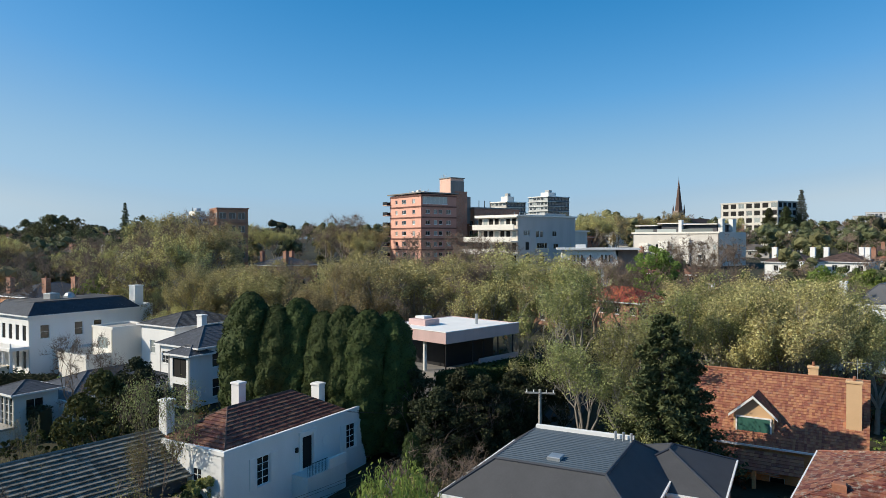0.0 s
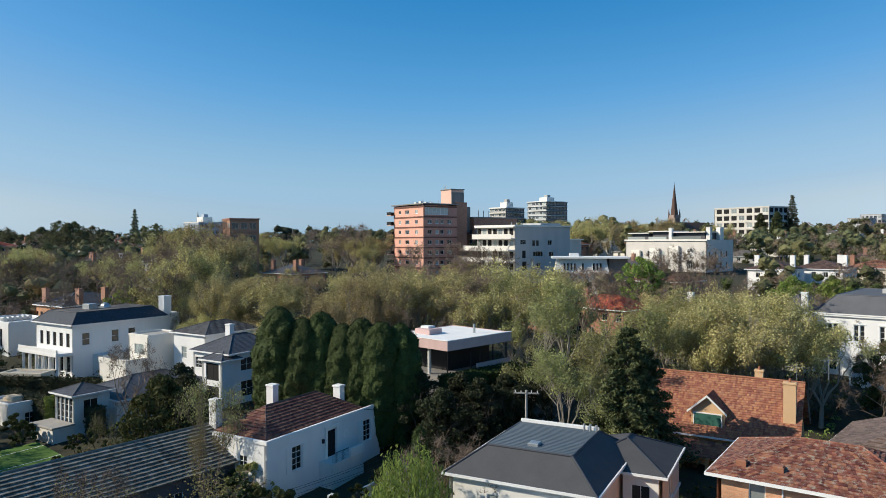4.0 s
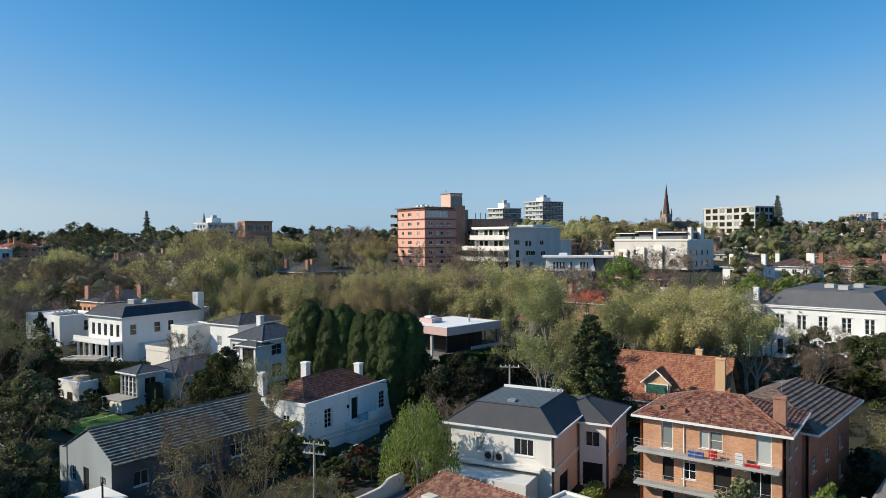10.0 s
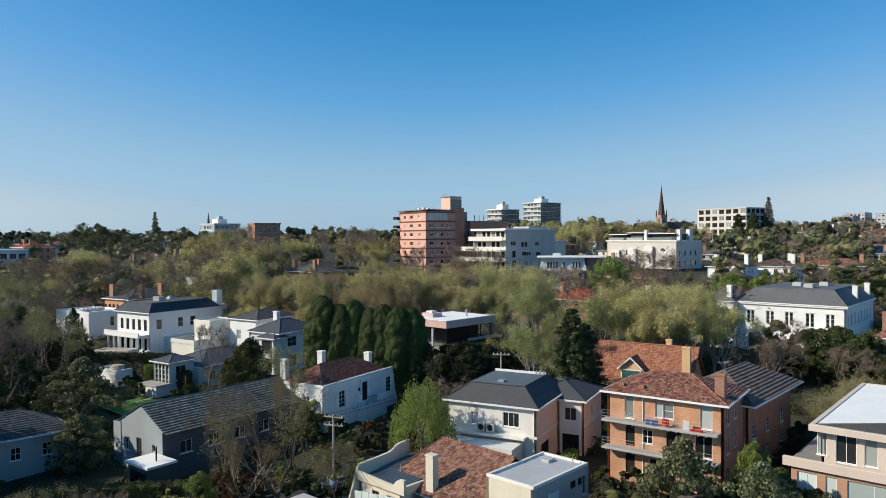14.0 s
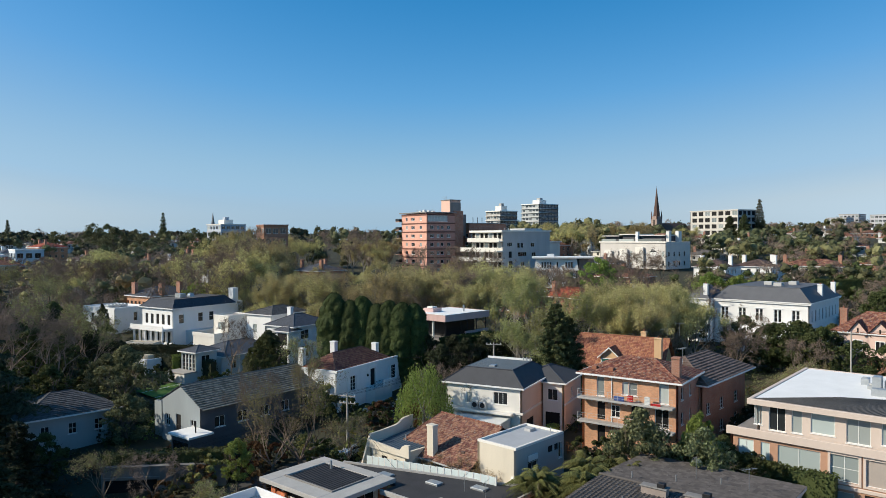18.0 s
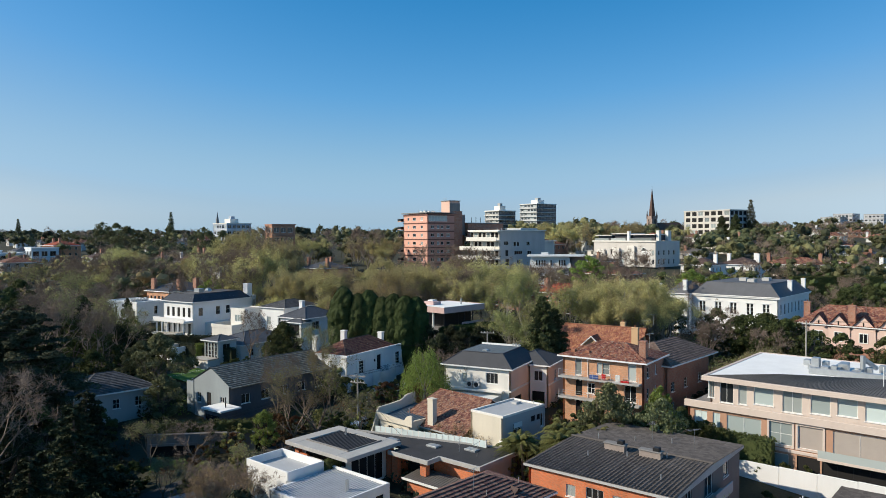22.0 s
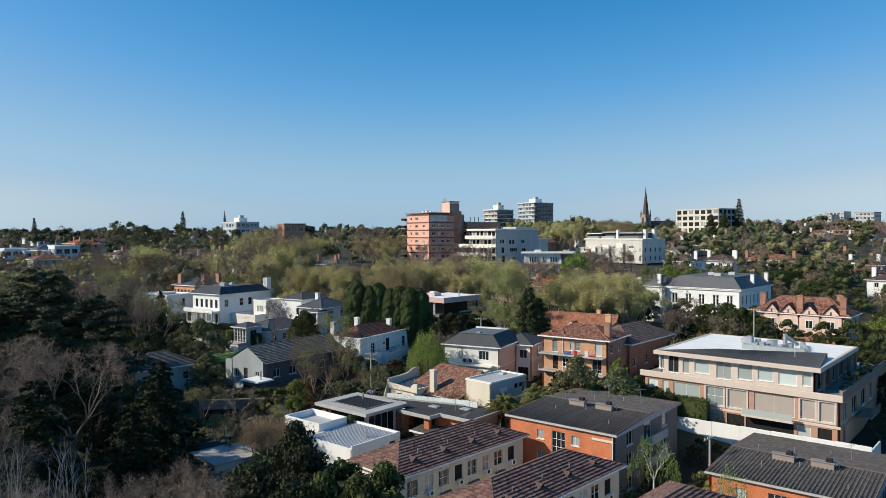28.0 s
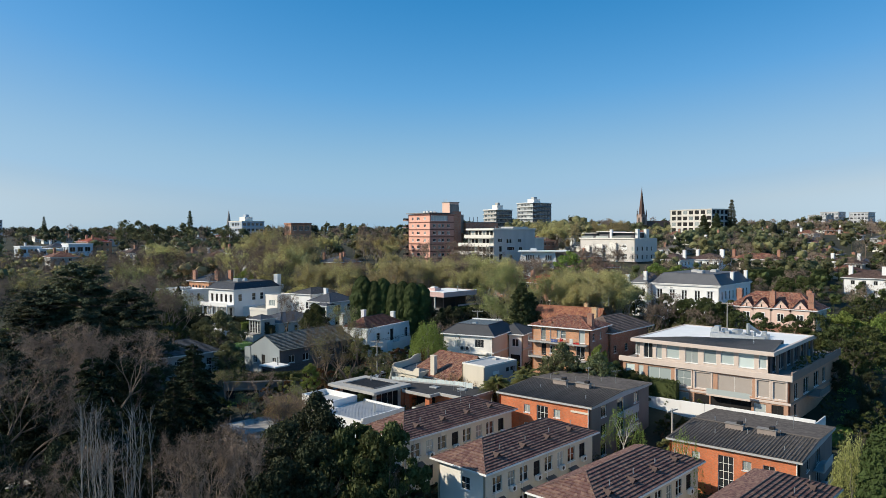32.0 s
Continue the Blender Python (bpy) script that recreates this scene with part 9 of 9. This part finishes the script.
woods("skyline_dark_woods", 6, 200, LEAF_DARK, "dark trees along the skyline", 560, 1500, 1.0, (9, 15), 1.0, 16, lambda x, y: True)
woods("hill_plane_woods", 7, 80, LEAF_HAZE, "plane trees on the rise beside the towers", 262, 400, 1.0, (11, 16), 0.3, 70, lambda x, y: 40 < x < 96 and not (y < 325 and x > 90))
woods("hill_garden_woods", 16, 70, LEAF_FAR, "garden trees on the rise beside the church", 262, 400, 1.0, (8, 13), 0.3, 80, lambda x, y: 100 < x < 190 and not (96 < x < 110 and 300 < y < 325) and clear(x, y))


def undergrowth(name, seed, count, material, label, size=0.13, low=0.6, high=2.2):
    rng = np.random.default_rng(seed)
    g = Geo()
    made = 0
    while made < count:
        y = -55 + 200 * rng.random()
        x = rng.uniform(-0.72, 0.72) * (y + 98)
        if noise.noise((x * 0.05 + seed * 9, y * 0.05, 0)) < -0.12 or not open_ground(x, y):
            continue
        made += 1
        h = rng.uniform(low, high)
        for k in range(3):
            c = (x + rng.normal() * 0.7, y + rng.normal() * 0.7, land(x, y) + h * rng.uniform(0.3, 0.6))
            pts, d = shell(rng, 22, c, (h * 0.55, h * 0.55, h * 0.5), 0.75)
            leaves(g, pts, size * (0.7 + h * 0.3), rng, out=d)
    tagged(part(name, g, material), label, "undergrowth", kind="stuff")


undergrowth("garden_shrubbery", 1, 1500, LEAF_MID, "dark green shrubbery filling the gardens", 0.17)
undergrowth("garden_undergrowth", 2, 800, LEAF_RUST, "brownish undergrowth and dry garden plants", 0.15, 0.5, 1.6)
undergrowth("garden_groundcover", 3, 700, LEAF_LIGHT, "light green low garden plants", 0.14, 0.4, 1.3)
undergrowth("dark_shrubbery", 4, 700, LEAF_DARK, "very dark shrubs in the gardens", 0.18, 0.8, 3.0)


# ---- hedges, poles, cars, road ----
def hedge(x, y, r, length, wide, high, leaf, label, z=None):
    rng = np.random.default_rng(int(abs(x * 7 + y)))
    n = int(length * high * wide * 60) + 400
    p = rng.uniform((0, -wide / 2, 0), (length, wide / 2, high), (n, 3))
    k = rng.integers(0, 4, n)
    p[k == 0, 2] = high
    p[k == 1, 1] = -wide / 2
    p[k == 2, 1] = wide / 2
    p += rng.normal(size=(n, 3)) * 0.09
    b = thing("hedge", pose(x, y, land(x, y) if z is None else z, 0, 0, r), label, "hedge")
    part("core", Geo().bar(0.1, -wide / 2 + 0.12, -0.3, length - 0.1, wide / 2 - 0.12, high - 0.15, 0.1), leaf, b)
    g = Geo()
    leaves(g, p, 0.14, rng)
    part("foliage", g, leaf, b)


hedge(-38.5, 26.4, 7, 14, 1.3, 1.4, LEAF_MID, "clipped green hedge above a retaining wall", z=0.75)
hedge(-62, 84, -30, 24, 1.5, 3.0, LEAF_DARK, "long dark clipped hedge below the mansion")
hedge(-71, 91.8, -7, 21, 1.5, 2.7, LEAF_DEEP, "dark hedge in front of the garden pavilion")
hedge(-50.2, 75.8, 25, 4.6, 1.8, 3.6, LEAF_LIGHT, "bright green block hedge by the lawn")
hedge(10.5, 30.8, 62, 8, 1.3, 2.6, LEAF_LIGHT, "bright green hedge beside the slate-roofed house")
hedge(30.8, 22.6, -41, 10, 1.5, 3.6, LEAF_MID, "dark green hedge along the boundary wall")
hedge(56, 3, 50, 9, 2.0, 1.2, LEAF_LIGHT, "low bright hedge beside the apartments")
hedge(0.0, 66.4, 44, 13, 3.0, 7.6, LEAF_CYP, "tall dark green hedge below the pink terrace")
hedge(82, 74, 46, 16, 2.0, 6.0, LEAF_MID, "tall clipped hedge beside the white mansion")
hedge(106, 150, 0, 28, 2.2, 5.5, LEAF_MID, "long dark clipped hedge below the red-roofed house")
hedge(-13, 13, 49, 8, 0.9, 1.2, LEAF_MID, "planter hedge on a low roof", z=0.2)


def utility_pole(x, y, top, r, arms):
    z = land(x, y)
    b = thing("utility_pole", pose(x, y, z, 0, 0, r), "weathered timber power pole with crossarms", "pole", "power poles")
    h = top - z
    part("pole", Geo().tube((0, 0, -0.5), (0, 0, h), 0.16, 0.11, 8), WOODP, b)
    for i in range(arms):
        a = part("crossarm", Geo().bar(-1.2, -0.06, h - 0.35 - i * 0.9, 1.2, 0.06, h - 0.22 - i * 0.9, 0.01), WOODP, b)
        for s in (-1.05, -0.5, 0.5, 1.05):
            part("insulator", Geo().tube((s, 0, h - 0.22 - i * 0.9), (s, 0, h - 0.02 - i * 0.9), 0.05, 0.04, 6), TRIM, a)
    return b


utility_pole(-12.5, 37.7, 6.2, -20, 2)
utility_pole(7.6, 55.7, 10.0, -10, 1)
utility_pole(31.0, -4.0, 3.6, 40, 1)
utility_pole(60.5, 52, 12, -40, 1)


def cable(p, q, sag, r=0.018):
    g = Geo()
    p, q = Vector(p), Vector(q)
    pts = [p.lerp(q, i / 12) - Vector((0, 0, sag * 4 * (i / 12) * (1 - i / 12))) for i in range(13)]
    for a in pts:
        g.v += [(a.x - r, a.y, a.z), (a.x, a.y - r, a.z + r), (a.x + r, a.y, a.z), (a.x, a.y + r, a.z - r)]
    for i in range(12):
        g.f += [(4 * i + k, 4 * i + (k + 1) % 4, 4 * i + 4 + (k + 1) % 4, 4 * i + 4 + k) for k in range(4)]
    tagged(part("power_cable", g, WIRE), "thin dark overhead power cable", "cable", "power cables")


for s in (-1.0, -0.5, 0.5, 1.0):
    cable((-12.5 + s, 37.7, 6.2), (7.6 + s, 55.7, 10.0), 0.8)
    cable((-12.5 + s, 37.7, 6.2), (-34 + s, 14, 4.0), 0.8)
    cable((7.6 + s, 55.7, 10.0), (26 + s, 92, 14.5), 1.0)
cable((-12.5, 37.7, 5.5), (-5.0, 20.5, 2.2), 0.5, 0.025)
cable((7.6, 55.7, 9.6), (-9.5, 62.5, 6.6), 0.7, 0.035)
for s in (-0.6, 0.6):
    cable((60.5, 52 + s, 12), (120, 60 + s, 13), 0.9)


def strip(name, pts, width, material, label, lift=0.06):
    """A road or path laid over the land along a line of points."""
    g = Geo()
    P = [Vector((*p, 0)) for p in pts]
    fine = []
    for a, b in zip(P, P[1:]):
        n = max(1, int((b - a).length / 3))
        fine += [a.lerp(b, i / n) for i in range(n)]
    fine.append(P[-1])
    for i, p in enumerate(fine):
        d = (fine[min(i + 1, len(fine) - 1)] - fine[max(i - 1, 0)]).normalized()
        s = Vector((-d.y, d.x, 0)) * width / 2
        for q in (p - s, p + s):
            g.v.append((q.x, q.y, land(q.x, q.y) + lift + 0.14))
        if i:
            k = 2 * i
            g.f.append((k - 2, k - 1, k + 1, k))
    tagged(part(name, g, material), label, name, kind="structure")


strip("road", STREET, 3.8, ASPHALT, "narrow worn asphalt street between gardens")
strip("pavement", [(-57, -12.5), (-31, 8), (-16.5, 24.5), (-4.5, 37), (6.0, 50.5)], 1.6, PAVE, "pale concrete footpath beside the street", 0.16)
strip("driveway", [(-22, -4), (-2, -22), (12, -40)], 4.0, PAVE, "pale paved driveway between the villa units")


def car(x, y, r, material, label):
    b = thing("car", pose(x, y, land(x, y) + 0.2, 0, 0, r), label, "car", "parked cars")
    g = Geo()
    prof = [(-2.15, 0.35), (-2.2, 0.75), (-1.6, 0.92), (-1.1, 1.38), (0.5, 1.42), (1.15, 0.98), (2.0, 0.82), (2.15, 0.5), (2.1, 0.32)]
    n = len(prof)
    for y0, k in ((-0.85, 1), (0.85, 1)):
        for px, pz in prof:
            g.v.append((px, y0 * (0.82 if pz > 1.1 else 1), pz))
    for i in range(n - 1):
        g.f.append((i, i + 1, n + i + 1, n + i))
    g.f += [tuple(reversed(range(n))), tuple(range(n, 2 * n))]
    body = part("body", g, material, b)
    part("windscreen", Geo().poly((0.55, -0.66, 1.39), (1.12, -0.74, 1.0), (1.12, 0.74, 1.0), (0.55, 0.66, 1.39)), GLASS, body)
    bpy.data.objects[body.children[0].name].location = (0.03, 0, 0.02)
    part("side_glass", Geo().box(-1.15, -0.845, 1.0, 0.75, -0.74, 1.3).box(-1.15, 0.74, 1.0, 0.75, 0.845, 1.3), GLASS, body)
    for px in (-1.35, 1.35):
        for py in (-0.8, 0.8):
            w = part("wheel", Geo().tube((px, py - 0.1, 0.3), (px, py + 0.1, 0.3), 0.32, 0.32, 14), TYRE, b)
            part("rim", Geo().tube((px, py - 0.11, 0.3), (px, py + 0.11, 0.3), 0.19, 0.19, 10), ZINC, w)


car(-11.2, 34.2, 49, CARW, "white parked hatchback on the narrow street")
car(-17.5, 27.0, 49, CARD, "dark parked car under the trees")
car(-1.2, 44.8, 52, CARD, "dark parked car beside the slate-roofed house")



def tv_antenna(x, y, z, r, high):
    """A roof aerial: mast, boom and rods."""
    b = thing("tv_antenna", pose(x, y, z, 0, 0, r), "thin grey television aerial on a roof mast", "antenna", "roof aerials")
    part("mast", Geo().tube((0, 0, 0), (0, 0, high), 0.025, 0.02, 6), ZINC, b)
    boom = part("boom", Geo().tube((-0.8, 0, high - 0.1), (0.8, 0, high - 0.1), 0.015, 0.015, 5), ZINC, b)
    for i in range(7):
        part("rod", Geo().tube((-0.75 + i * 0.25, -0.45 + 0.03 * i, high - 0.1), (-0.75 + i * 0.25, 0.45 - 0.03 * i, high - 0.1), 0.008, 0.008, 4), ZINC, boom)


for x, y, z, r in ((26.5, 8.5, 4.2, 20), (23.0, 11.5, 4.1, 70), (46.0, -6.0, 1.2, 30), (3.0, -2.5, 3.8, 60), (28.5, 31.5, 11.0, 40), (36, 55, 11.0, 10)):
    tv_antenna(x, y, z, r, 2.0)

# kinds that were never planted
for pool in PROTO.values():
    for t, h, used in pool:
        if not used:
            for o in (*t.children, t):
                bpy.data.objects.remove(o)
